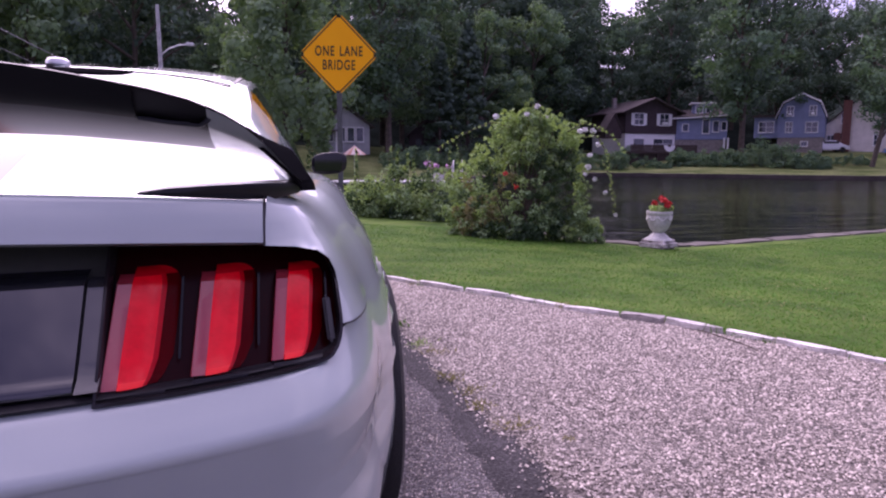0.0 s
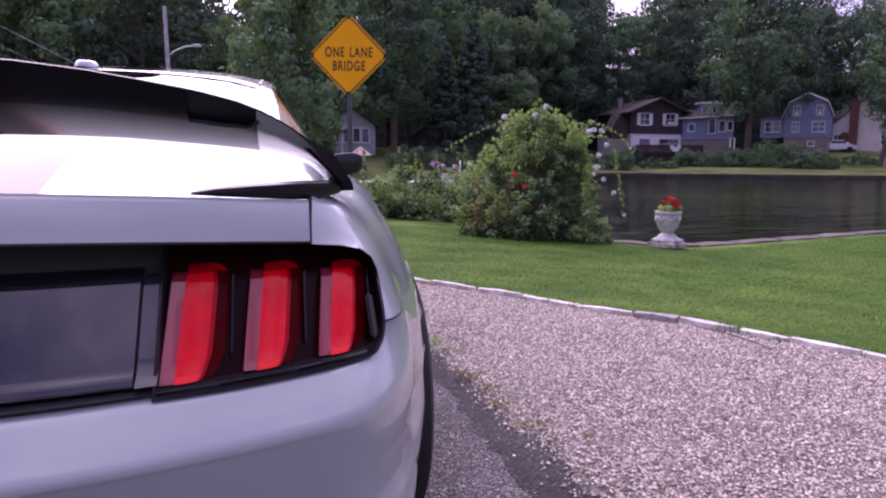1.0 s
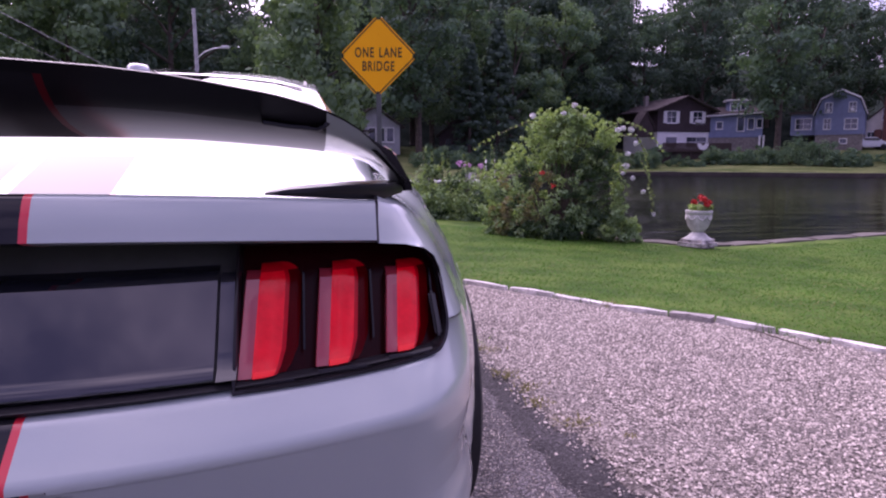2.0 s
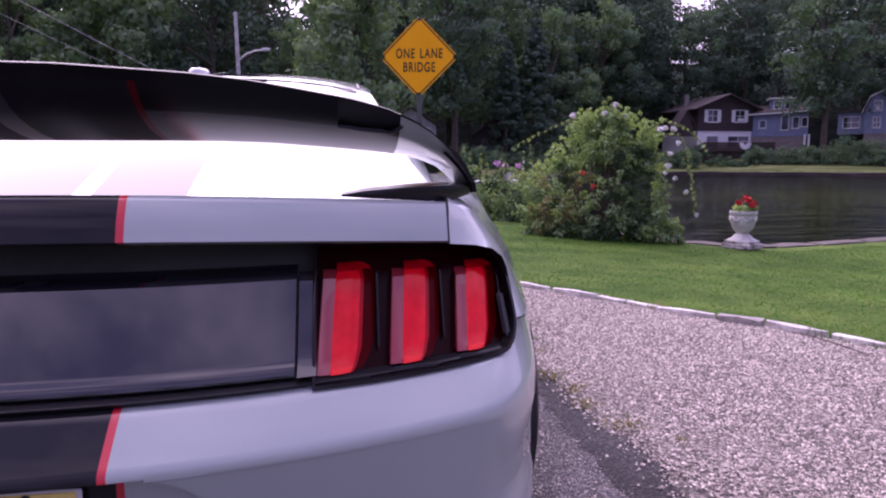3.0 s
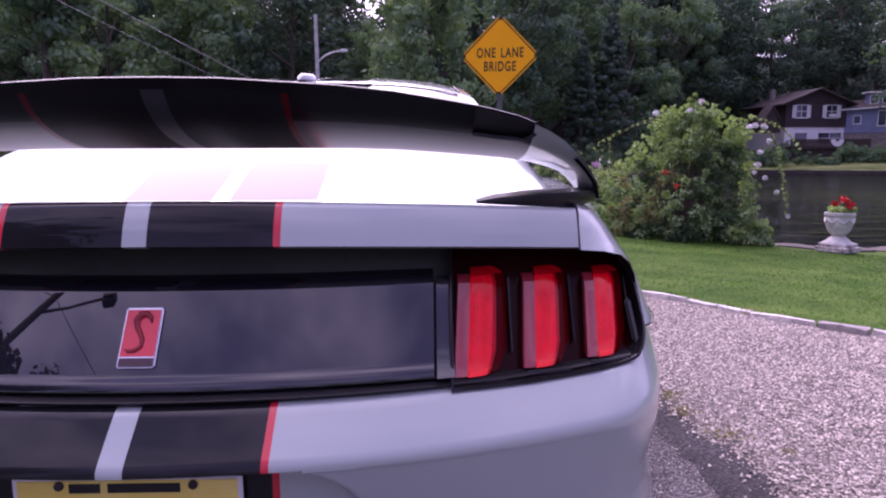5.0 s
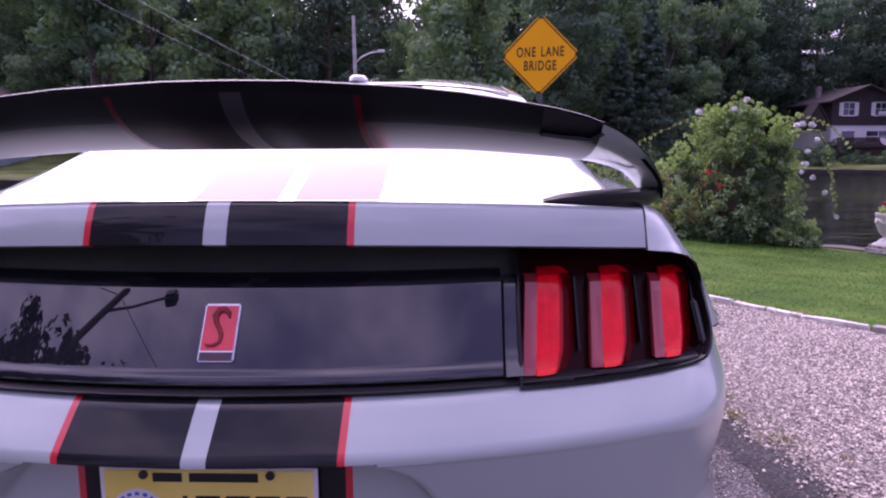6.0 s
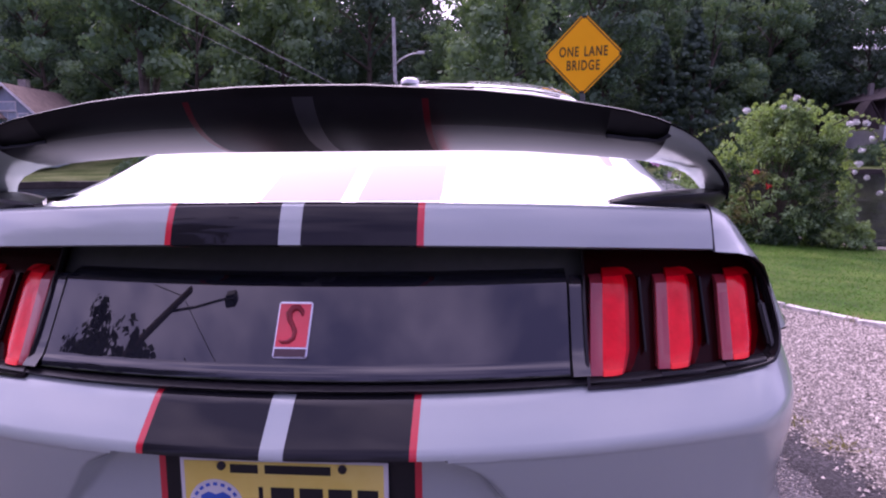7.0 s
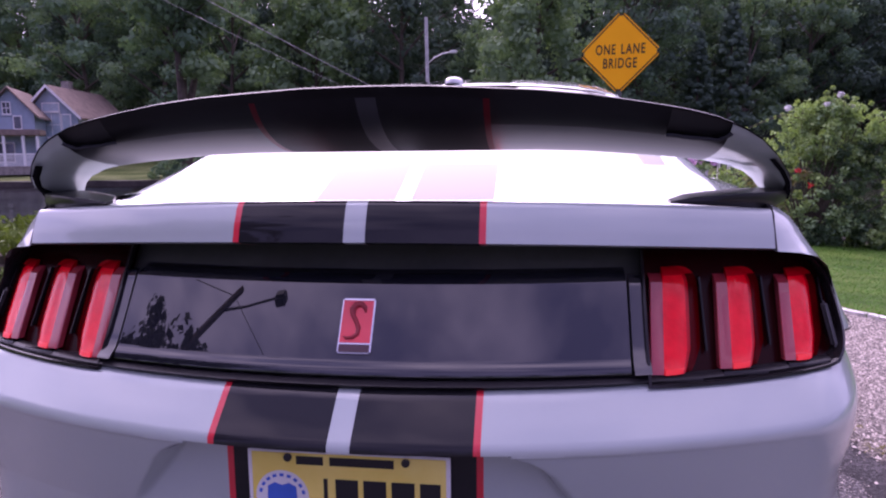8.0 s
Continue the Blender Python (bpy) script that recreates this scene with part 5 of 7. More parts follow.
for k in range(8):
    t = 2 * math.pi * k / 8
    pts = [(math.cos(t + da) * r, math.sin(t + da) * r, z) for da, r, z in ((-0.36, 0.180, 0.475), (-0.2, 0.178, 0.43), (0, 0.174, 0.405), (0.2, 0.178, 0.43), (0.36, 0.180, 0.475))]
    V, F = tube_data(pts, [0.008, 0.012, 0.014, 0.012, 0.008], 6)
    raw_part("swag", mesh_of("swag", V, F, CONCRETE, smooth=True), bowl)
rg = np.random.default_rng(21)


def ball_cards(centre, radius, count, size, rng, squash=1.0):
    d = rng.normal(size=(count, 3))
    d /= np.linalg.norm(d, axis=1)[:, None]
    c = np.array(centre) + d * (radius * (0.55 + 0.5 * rng.random(count)))[:, None] * np.array((1, 1, squash))
    return c, d


def foliage(name, blobs, size, mats, rng, parent, label="", aspect=0.55):
    """blobs: (centre, radius, count, squash, material index); leaves on and in each clump, in one mesh."""
    Vs, Is, off, Qs = [], [], 0, []
    for centre, radius, count, squash, mi in blobs:
        c, d = ball_cards(centre, radius, count, size, rng, squash)
        v, q = leaf_cards(c, d, size, rng, aspect)
        Vs.append(v)
        Qs.append(q + off)
        off += len(v)
        Is += [mi] * count
    me = cards_mesh(name, np.concatenate(Vs), np.concatenate(Qs), mats, Is)
    return raw_part(name, me, parent, label)


foliage("geranium_leaves", [((rg.uniform(-.13, .13), rg.uniform(-.13, .13), 0.58), 0.07, 60, 0.7, 0) for _ in range(9)], 0.028, [LEAF_LIME], rg, urn)
for dx, dy, dz in ((-0.17, -0.02, 0.68), (-0.06, -0.10, 0.71), (0.03, 0.0, 0.74), (0.17, 0.03, 0.71), (-0.02, -0.13, 0.63), (0.10, -0.08, 0.66)):
    foliage("flower_head", [((dx, dy, dz), 0.042, 70, 0.8, 0)], 0.02, [PETAL_RED], rg, urn, "red geranium head", aspect=0.8)


# ---- shrubs ----
def stems(runs, name, parent):
    return raw_part(name, tubes_mesh(name, runs, BARK, 6), parent)


def rose_bush():
    rng = np.random.default_rng(31)
    g = height(4.4, 8.6)
    t = thing("rose_bush", "tall unruly climbing rose bush with white blooms on the lawn edge", "bush", pose(4.17, 9.05, g, 0, 0, -18) @ Matrix.Diagonal((0.96, 0.96, 0.925, 1)))
    runs, blobs = [], []

    def edges(h):
        """The bush's two flanks at a height: full below, leaning in to a ragged crown."""
        return (float(np.interp(h, [0, 0.25, 0.85, 1.3, 1.7, 2.0, 2.15], [-1.04, -1.14, -0.98, -0.62, -0.34, -0.08, 0.05])),
                float(np.interp(h, [0, 0.3, 0.7, 1.2, 1.55, 1.9, 2.15], [0.80, 0.88, 0.96, 0.92, 0.84, 0.50, 0.24])))

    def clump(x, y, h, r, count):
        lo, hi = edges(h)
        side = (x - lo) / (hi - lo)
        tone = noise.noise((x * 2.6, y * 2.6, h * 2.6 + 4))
        # shade painted by leaf choice: dark right flank and foot, lighter crown
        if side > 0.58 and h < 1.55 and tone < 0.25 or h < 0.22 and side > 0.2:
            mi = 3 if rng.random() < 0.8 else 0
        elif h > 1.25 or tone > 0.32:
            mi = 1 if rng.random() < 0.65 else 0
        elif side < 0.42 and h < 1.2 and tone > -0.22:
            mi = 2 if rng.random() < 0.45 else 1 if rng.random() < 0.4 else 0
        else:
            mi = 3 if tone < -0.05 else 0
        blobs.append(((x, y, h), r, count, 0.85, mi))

    # canes that carry the leaves, and sprays along them
    for k in range(60):
        h = rng.uniform(0.5, 2.05)
        lo, hi = edges(h)
        x = lo + (hi - lo) * rng.random()
        y = rng.normal() * 0.26 * (hi - lo) / 2
        runs.append(([(x * 0.15, y * 0.2, 0), (x * 0.55, y * 0.6 - 0.05, h * 0.6), (x, y, h)], [0.014, 0.010, 0.004]))
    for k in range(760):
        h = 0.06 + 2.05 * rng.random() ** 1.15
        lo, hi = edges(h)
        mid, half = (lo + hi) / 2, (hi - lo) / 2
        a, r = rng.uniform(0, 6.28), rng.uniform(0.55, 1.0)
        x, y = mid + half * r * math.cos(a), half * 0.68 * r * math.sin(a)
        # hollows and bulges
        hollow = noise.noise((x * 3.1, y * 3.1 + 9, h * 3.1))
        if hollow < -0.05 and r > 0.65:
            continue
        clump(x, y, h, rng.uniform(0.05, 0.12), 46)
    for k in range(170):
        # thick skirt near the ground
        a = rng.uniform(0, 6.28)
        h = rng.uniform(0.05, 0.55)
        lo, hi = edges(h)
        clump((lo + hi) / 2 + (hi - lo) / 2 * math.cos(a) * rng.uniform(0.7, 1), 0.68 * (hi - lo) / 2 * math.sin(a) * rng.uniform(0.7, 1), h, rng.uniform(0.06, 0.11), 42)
    for k in range(130):
        # loose sprays that break the outline
        h = rng.uniform(0.3, 2.05)
        lo, hi = edges(h)
        s = -1 if rng.random() < 0.55 else 1
        x0 = lo if s < 0 else hi
        y0 = rng.normal() * 0.25
        reach = rng.uniform(0.04, 0.20)
        for q in range(3):
            blobs.append(((x0 + s * reach * q / 2, y0, h + 0.05 * q), 0.035, 9, 0.9, 1 if h > 0.9 else 0))
    # ragged crown of upright shoots
    for x, h in ((0.12, 2.24), (0.2, 2.30), (0.02, 2.14), (0.32, 2.16), (-0.2, 2.06), (0.42, 2.02), (0.86, 1.92), (0.98, 1.96), (0.74, 1.82), (-0.42, 1.80)):
        y = rng.normal() * 0.12
        runs.append(([(x * 0.8, y, 1.3), (x, y, h)], [0.007, 0.003]))
        for f in np.linspace(0, 1, 11):
            blobs.append(((x * (0.8 + 0.2 * f) + rng.normal() * 0.02, y, 1.3 + (h - 1.3) * f), 0.062 * (1.3 - f * 0.8), 20, 0.9, 1))
    # long arching canes
    for cane in ([(-0.15, -0.2, 1.85), (-0.45, -0.25, 1.93), (-0.9, -0.25, 1.74), (-1.3, -0.25, 1.50)], [(0.7, -0.2, 1.75), (1.0, -0.3, 1.93), (1.35, -0.3, 1.78), (1.62, -0.3, 1.46)],
                 [(0.9, -0.2, 1.70), (1.2, -0.3, 1.70), (1.36, -0.3, 1.42), (1.40, -0.3, 1.15)], [(1.30, -0.3, 1.30), (1.40, -0.3, 1.08), (1.46, -0.3, 0.8), (1.50, -0.3, 0.5)], [(-0.9, 0.1, 0.9), (-1.25, 0.1, 1.12), (-1.38, 0.1, 0.98)]):
        runs.append((cane, [0.010, 0.008, 0.006, 0.003][:len(cane)]))
        for p, q in zip(cane, cane[1:]):
            for f in np.linspace(0, 1, 6):
                c = tuple(p[i] + (q[i] - p[i]) * f for i in range(3))
                blobs.append((c, 0.028, 3, 0.8, 1))
    stems(runs, "woody_frame", t)
    foliage("leaves", blobs, 0.028, [LEAF_ROSE, LEAF_LIME, LEAF_DRY, LEAF_ROSE_SHADE], rng, t, aspect=0.55)
    for x, y, z, r in ((0.26, -0.3, 2.18, .05), (-0.38, -0.3, 2.02, .06), (0.40, -0.3, 2.02, .04), (0.98, -0.45, 1.80, .055), (1.10, -0.45, 1.78, .05), (0.9, -0.5, 1.78, .04), (1.18, -0.45, 1.56, .045), (1.06, -0.5, 1.40, .04),
                       (1.05, -0.45, 1.22, .06), (1.0, -0.5, 1.10, .03), (1.16, -0.45, 1.02, .04), (1.32, -0.45, 0.80, .035), (1.52, -0.3, 0.44, .02), (0.10, -0.35, 2.05, .03)):
        foliage("white_bloom", [((x, y, z), r * 0.72, 40, 0.9, 0)], 0.026, [PETAL_WHITE], rng, t, "white rose bloom", aspect=0.8)
    for x, y, z in ((-0.22, -0.62, 1.10), (-0.05, -0.66, 0.90)):
        foliage("red_bloom", [((x, y, z), 0.04, 22, 0.9, 0)], 0.02, [PETAL_RED], rng, t, "red rose bloom", aspect=0.8)


rose_bush()


def shrub(name, label, m, sx, sy, h, count, leaf, mats, seed, spikes=0, clumps=None):
    """A leafy shrub: stems and clumps that fill an uneven mound."""
    rng = np.random.default_rng(seed)
    t = thing(name, label, "bush", m)
    runs, blobs = [], []
    for k in range(clumps or 90):
        a, r = rng.uniform(0, 6.28), rng.random() ** 0.5
        x, y = math.cos(a) * r * sx, math.sin(a) * r * sy
        top = h * (1 - 0.45 * r ** 2.2) * (0.8 + 0.35 * noise.noise((x * 2.2 + seed, y * 2.2, 0)))
        z = top * rng.uniform(0.12, 1.0)
        blobs.append(((x, y, z), 0.13 * h * rng.uniform(0.7, 1.3), count, 0.85, rng.integers(len(mats))))
        if k % 5 == 0:
            runs.append(([(x * 0.4, y * 0.4, 0), (x, y, z)], [0.012 * h, 0.005 * h]))
    for k in range(spikes):
        x, y = rng.uniform(-sx, sx) * 0.85, rng.uniform(-sy, sy) * 0.5
        z1 = h * rng.uniform(1.0, 1.32)
        runs.append(([(x, y, 0), (x + rng.normal() * 0.04, y, z1)], [0.008, 0.003]))
        for f in np.linspace(0, 1, 18):
            blobs.append(((x + rng.normal() * 0.01, y, h * 0.6 + (z1 - h * 0.6) * f), 0.034 * h * (1.25 - f), 5, 1.0, rng.integers(len(mats))))
    stems(runs, "woody_frame", t)
    foliage("leaves", blobs, leaf, mats, rng, t)
    return t


shrub("garden_shrub", "green leafy garden shrubs with tall flower spikes", pose(2.55, 12.6, -0.27), 0.85, 0.6, 1.28, 96, 0.032, [LEAF_ROSE, LEAF_ROSE_SHADE, LEAF_LIME], 41, spikes=5, clumps=150)
shrub("garden_shrub", "green leafy garden shrubs with tall flower spikes", pose(3.6, 12.2, -0.27), 0.85, 0.6, 1.20, 96, 0.032, [LEAF_ROSE, LEAF_ROSE_SHADE, LEAF_LIME], 42, spikes=5, clumps=150)
shrub("small_shrub", "low lime-green shrub at the foot of roses", pose(4.97, 8.65, -0.28), 0.40, 0.35, 0.55, 60, 0.03, [LEAF_LIME, LEAF_ROSE], 43, clumps=50)
shrub("fern_clump", "arching green fern clump", pose(3.38, 9.35, -0.24), 0.32, 0.3, 0.48, 40, 0.05, [LEAF_LIME, LEAF_ROSE], 44, clumps=35)

# clipped hedge beside the car
hedge = thing("hedge", "clipped green box hedge beside the drive", "hedge", pose(-3.0, 3.4, -0.04))
rng = np.random.default_rng(51)
hb = []
for k in range(520):
    x, y, z = rng.uniform(-0.55, 0.55), rng.uniform(-1.6, 1.6), rng.uniform(0.1, 0.59)
    e = rng.integers(3)
    if e == 0:
        z = 0.59 + 0.02 * rng.normal()
    elif e == 1:
        x = 0.55 * (1 if rng.random() < 0.7 else -1)
    else:
        y = 1.6 * (-1 if rng.random() < 0.8 else 1)
    hb.append(((x, y, z), 0.07, 45, 1.0, 0))
foliage("leaves", hb, 0.022, [LEAF_HEDGE], rng, hedge)
part("twigs", box_bm(-0.5, 0.5, -1.55, 1.55, 0, 0.55, bevel=0.05), BARK, hedge)


# ---- trees ----
def tree_meshes(seed, h, spread, mats, card, clumps, per, trunk_h=0.3, conifer=False, droop=0.0, forks=1, low=0.15, thick=1.0):
    rng = np.random.default_rng(seed)
    runs = []
    lean = rng.normal(size=2) * 0.03 * h
    r0 = 0.017 * h * thick
    blobs = []
    if conifer:
        runs.append(([(0, 0, -0.5), (0, 0, h * 0.5), (0, 0, h * 0.97)], [r0, r0 * 0.6, 0.03]))
        for k in range(clumps):
            f = rng.random() ** 0.8
            z = h * (0.06 + 0.92 * f)
            r = spread * (1 - f) ** 0.85 * rng.uniform(0.55, 1.05) + 0.15
            a = rng.uniform(0, 6.28)
            blobs.append(((r * math.cos(a), r * math.sin(a), z - 0.15 * r), 0.055 * h * (1.1 - 0.6 * f), per, 0.45, 0))
            if k % 6 == 0:
                runs.append(([(0, 0, z + 0.1), (r * math.cos(a), r * math.sin(a), z - 0.15 * r)], [0.05, 0.02]))
    else:
        for _ in range(forks):
            off = np.array((0, 0)) if forks == 1 else rng.normal(size=2) * 0.10 * h
            tops = [(0, 0, -0.5), (off[0] * 0.25, off[1] * 0.25, h * trunk_h), (lean[0] * 0.6 + off[0], lean[1] * 0.6 + off[1], h * 0.62), (lean[0] + off[0] * 1.4, lean[1] + off[1] * 1.4, h * 0.92)]
            runs.append((tops, [r0, r0 * 0.75, r0 * 0.4, r0 * 0.1]))
        limbs = 13
        for k in range(limbs):
            a = 2.4 * k + rng.normal() * 0.3
            f = low + (0.88 - low) * k / limbs
            r = spread * (0.95 - 0.55 * max(0, (f - 0.40) / 0.5) ** 1.4) * rng.uniform(0.75, 1.1) * (1 if low < 0.18 else min(1.0, 0.42 + 2.2 * (f - low)))
            p0 = (lean[0] * f, lean[1] * f, h * f)
            p2 = (r * math.cos(a), r * math.sin(a), h * min(0.97, f + 0.16 + rng.uniform(-0.05, 0.08)))
            p1 = tuple((p0[i] + p2[i]) / 2 + (0.03 * h if i == 2 else 0) for i in range(3))
            runs.append(([p0, p1, p2], [r0 * 0.42, r0 * 0.28, r0 * 0.08]))
            for q in range(clumps // limbs):
                t = rng.uniform(0.3, 1.12)
                c = [p0[i] + (p2[i] - p0[i]) * t + rng.normal() * 0.055 * h for i in range(3)]
                c[2] = min(c[2], h * 1.02)
                rad = h * rng.uniform(0.045, 0.09)
                blobs.append((tuple(c), rad, per, 0.72, int(rng.integers(len(mats)))))
                if droop and rng.random() < 0.6:
                    for s in range(1, 4):
                        blobs.append(((c[0], c[1], c[2] - droop * h * s * 0.045), rad * 0.6, per // 3, 1.5, int(rng.integers(len(mats)))))
    trunk_me = tubes_mesh("trunk", runs, BARK, 7)
    Vs, Qs, Is, off = [], [], [], 0
    for centre, radius, count, squash, mi in blobs:
        c, d = ball_cards(centre, radius, count, card, rng, squash)
        v, q = leaf_cards(c, d, card, rng, 0.65, 0.28)
        Vs.append(v)
        Qs.append(q + off)
        off += len(v)
        Is += [mi] * count
    return trunk_me, cards_mesh("crown", np.concatenate(Vs), np.concatenate(Qs), mats, Is)


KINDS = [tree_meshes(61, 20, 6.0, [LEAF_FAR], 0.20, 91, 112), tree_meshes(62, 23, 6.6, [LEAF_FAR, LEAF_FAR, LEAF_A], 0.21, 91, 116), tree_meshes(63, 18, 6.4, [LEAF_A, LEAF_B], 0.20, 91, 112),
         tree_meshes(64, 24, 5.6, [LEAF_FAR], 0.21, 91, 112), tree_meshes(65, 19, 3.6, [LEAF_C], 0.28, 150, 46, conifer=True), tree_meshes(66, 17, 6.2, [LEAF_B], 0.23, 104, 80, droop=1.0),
         tree_meshes(67, 17, 6.5, [LEAF_B, LEAF_A], 0.21, 117, 96, trunk_h=0.30, forks=3, low=0.50, thick=1.35), tree_meshes(68, 23, 6.3, [LEAF_A, LEAF_A, LEAF_FAR], 0.23, 117, 92, low=0.19), tree_meshes(69, 18, 6.0, [LEAF_SILHOUETTE], 0.26, 91, 90)]
TALL = (20, 23, 18, 24, 19, 17, 17, 23, 18)


def treetop(x, y):
    """How high the wood may stand in each direction from the drive, where the sky shows over it."""
    deg = math.degrees(math.atan2(x - 0.6, y + 0.8))
    tilt = np.interp(deg, [-5.6, -4.4, -3.0, -2.0, 24.8, 25.6, 29.6, 30.6, 40.0, 41.5, 47, 50], [30, 11.0, 11.0, 30, 30, 11.8, 11.8, 30, 30, 11.3, 11.0, 20])
    return 1.0 + math.hypot(x, y) * math.tan(radians(float(tilt)))


def plant(kind, x, y, s, rz, label="", z=None, group="", lean=0.0):
    if y > 40:
        room = min(treetop(x + q * s, y) for q in (-2.5, 0, 2.5)) - height(x, y)
        s = max(0.3, min(s, room / TALL[kind]))
    t = thing("tree", label or ("dark green leafy tree", "tall dark green leafy tree", "mid-green leafy tree", "tall slender dark tree", "dark green spruce", "pale green drooping tree", "spreading tree with forked trunk", "tall leafy tree with a bare lower trunk", "dense dark tree")[kind] + " on the lake bank", "tree",
              Matrix.Translation((x, y, height(x, y) if z is None else z)) @ Matrix.Rotation(rz, 4, "Z") @ Matrix.Rotation(lean, 4, "Y") @ Matrix.Diagonal((s, s, s, 1)), group)
    raw_part("trunk", KINDS[kind][0], t)
    raw_part("crown", KINDS[kind][1], t)
    return t


rt = random.Random(9)
for row, (dd, step, smin, smax) in enumerate(((31, 8.5, 0.8, 1.0), (44, 8.5, 0.9, 1.1), (60, 9.0, 0.95, 1.2))):
    x = -108 + row * 2.3
    while x < 108:
        xx = x + rt.uniform(-1.6, 1.6)
        y = far_shore(xx) + dd + rt.uniform(-3, 3)
        k = rt.choice((0, 0, 1, 1, 2, 3, 3, 4))
        plant(k, xx, y, rt.uniform(smin, smax), rt.uniform(0, 6.28), group="wooded hillside")
        x += step
# nearer trees on the far bank
for kind, x, y, s, lab in ((5, 0.5, 48, 0.85, ""), (7, 9.3, 58, 0.8, ""), (5, -3.5, 60, 0.9, ""), (2, 12, 67, 0.95, ""), (4, 17.6, 62, 0.74, ""), (4, 14.6, 61, 0.6, ""), (0, 25, 84, 0.95, ""), (2, 21.5, 71, 0.9, ""), (2, 31, 81, 1.0, ""), (0, 36.5, 84, 1.0, ""), (1, 42, 92, 1.0, ""), (1, 33, 92, 1.0, ""), (3, 32, 93, 1.25, ""), (1, 37, 96, 1.25, ""), (3, 41, 98, 1.2, ""), (1, 64, 104, 1.1, ""), (3, 74, 102, 1.1, ""), (5, -20.0, 61.0, 1.0, ""), (6, -24.0, 43.5, 0.95, ""), (2, -62, 76, 1.25, ""), (2, -53, 78, 1.3, ""), (7, -46, 80, 1.1, ""), (2, -40, 78, 1.3, ""), (2, -33, 76, 1.3, ""), (2, -36, 62, 1.0, ""), (2, -28, 60, 0.9, ""), (0, -12, 62, 1.0, ""),
                           (3, -6, 66, 1.0, ""), (1, 3, 70, 1.0, ""), (7, 51.9, 67.2, 0.95, ""), (0, 72, 78, 1.0, ""), (2, -44, 62, 0.95, ""), (1, 11, 74, 1.0, ""), (3, 21, 80, 1.05, ""), (0, 55, 92, 1.0, ""), (5, 38, 96, 1.2, "")):
    plant(kind, x, y, s, rt.uniform(0, 6.28), lab)
plant(7, 60.0, 57.0, 1.45, -0.78, "big tree with a leaning trunk on the bank", lean=0.16)

# bank shrubs under the houses
def bearing(deg, dist):
    return (0.68 + math.sin(radians(deg)) * dist, -0.81 + math.cos(radians(deg)) * dist)


for i, (deg, dist, sx, h) in enumerate(((27.3, 77, 1.6, 2.6), (32.6, 82, 1.7, 2.5), (34.3, 82, 1.8, 2.6), (36.2, 82, 1.6, 2.7), (38.4, 82, 2.2, 3.6), (40.0, 81, 1.9, 3.6), (41.2, 80, 1.5, 2.3), (42.3, 80, 1.6, 2.2), (30.0, 80, 1.8, 1.3), (31.3, 79, 1.0, 0.9), (44.5, 84, 2.2, 1.3), (28.6, 84, 2.0, 2.6),
                                      (24.5, 76, 2.6, 3.0), (21.5, 76, 3.0, 3.2), (18.5, 74, 3.0, 3.0), (15.0, 64, 3.0, 2.8), (12.5, 58, 2.6, 2.4), (10.0, 55, 2.4, 2.2), (-19.0, 23, 1.2, 1.6), (-29.0, 50, 3.0, 2.2), (-15.0, 47, 3.0, 2.2), (-9, 46, 2.6, 2.0))):
    x, y = bearing(deg, dist)
    shrub("bank_shrub", "rounded dark green shrub on the bank", pose(x, y, height(x, y) - 0.1), sx, sx * 0.7, h, 80, 0.085 if h > 1.8 else 0.07, [LEAF_A, LEAF_A, LEAF_B], 200 + i, clumps=70)


# ---- houses across the lake ----
def gable(bm, x0, x1, y0, y1, z0, ze, zr, shed=None):
    """Walls up to the eaves with a gable in the front and back (ridge along y)."""
    xm = (x0 + x1) / 2
    prof = shed or [(x0, z0), (x1, z0), (x1, ze), (xm, zr), (x0, ze)]
    f = [bm.verts.new((x, y0, z)) for x, z in prof]
    b = [bm.verts.new((x, y1, z)) for x, z in prof]
    bm.faces.new(f)
    bm.faces.new(b[::-1])
    for i in range(len(prof)):
        j = (i + 1) % len(prof)
        bm.faces.new((f[j], f[i], b[i], b[j]))


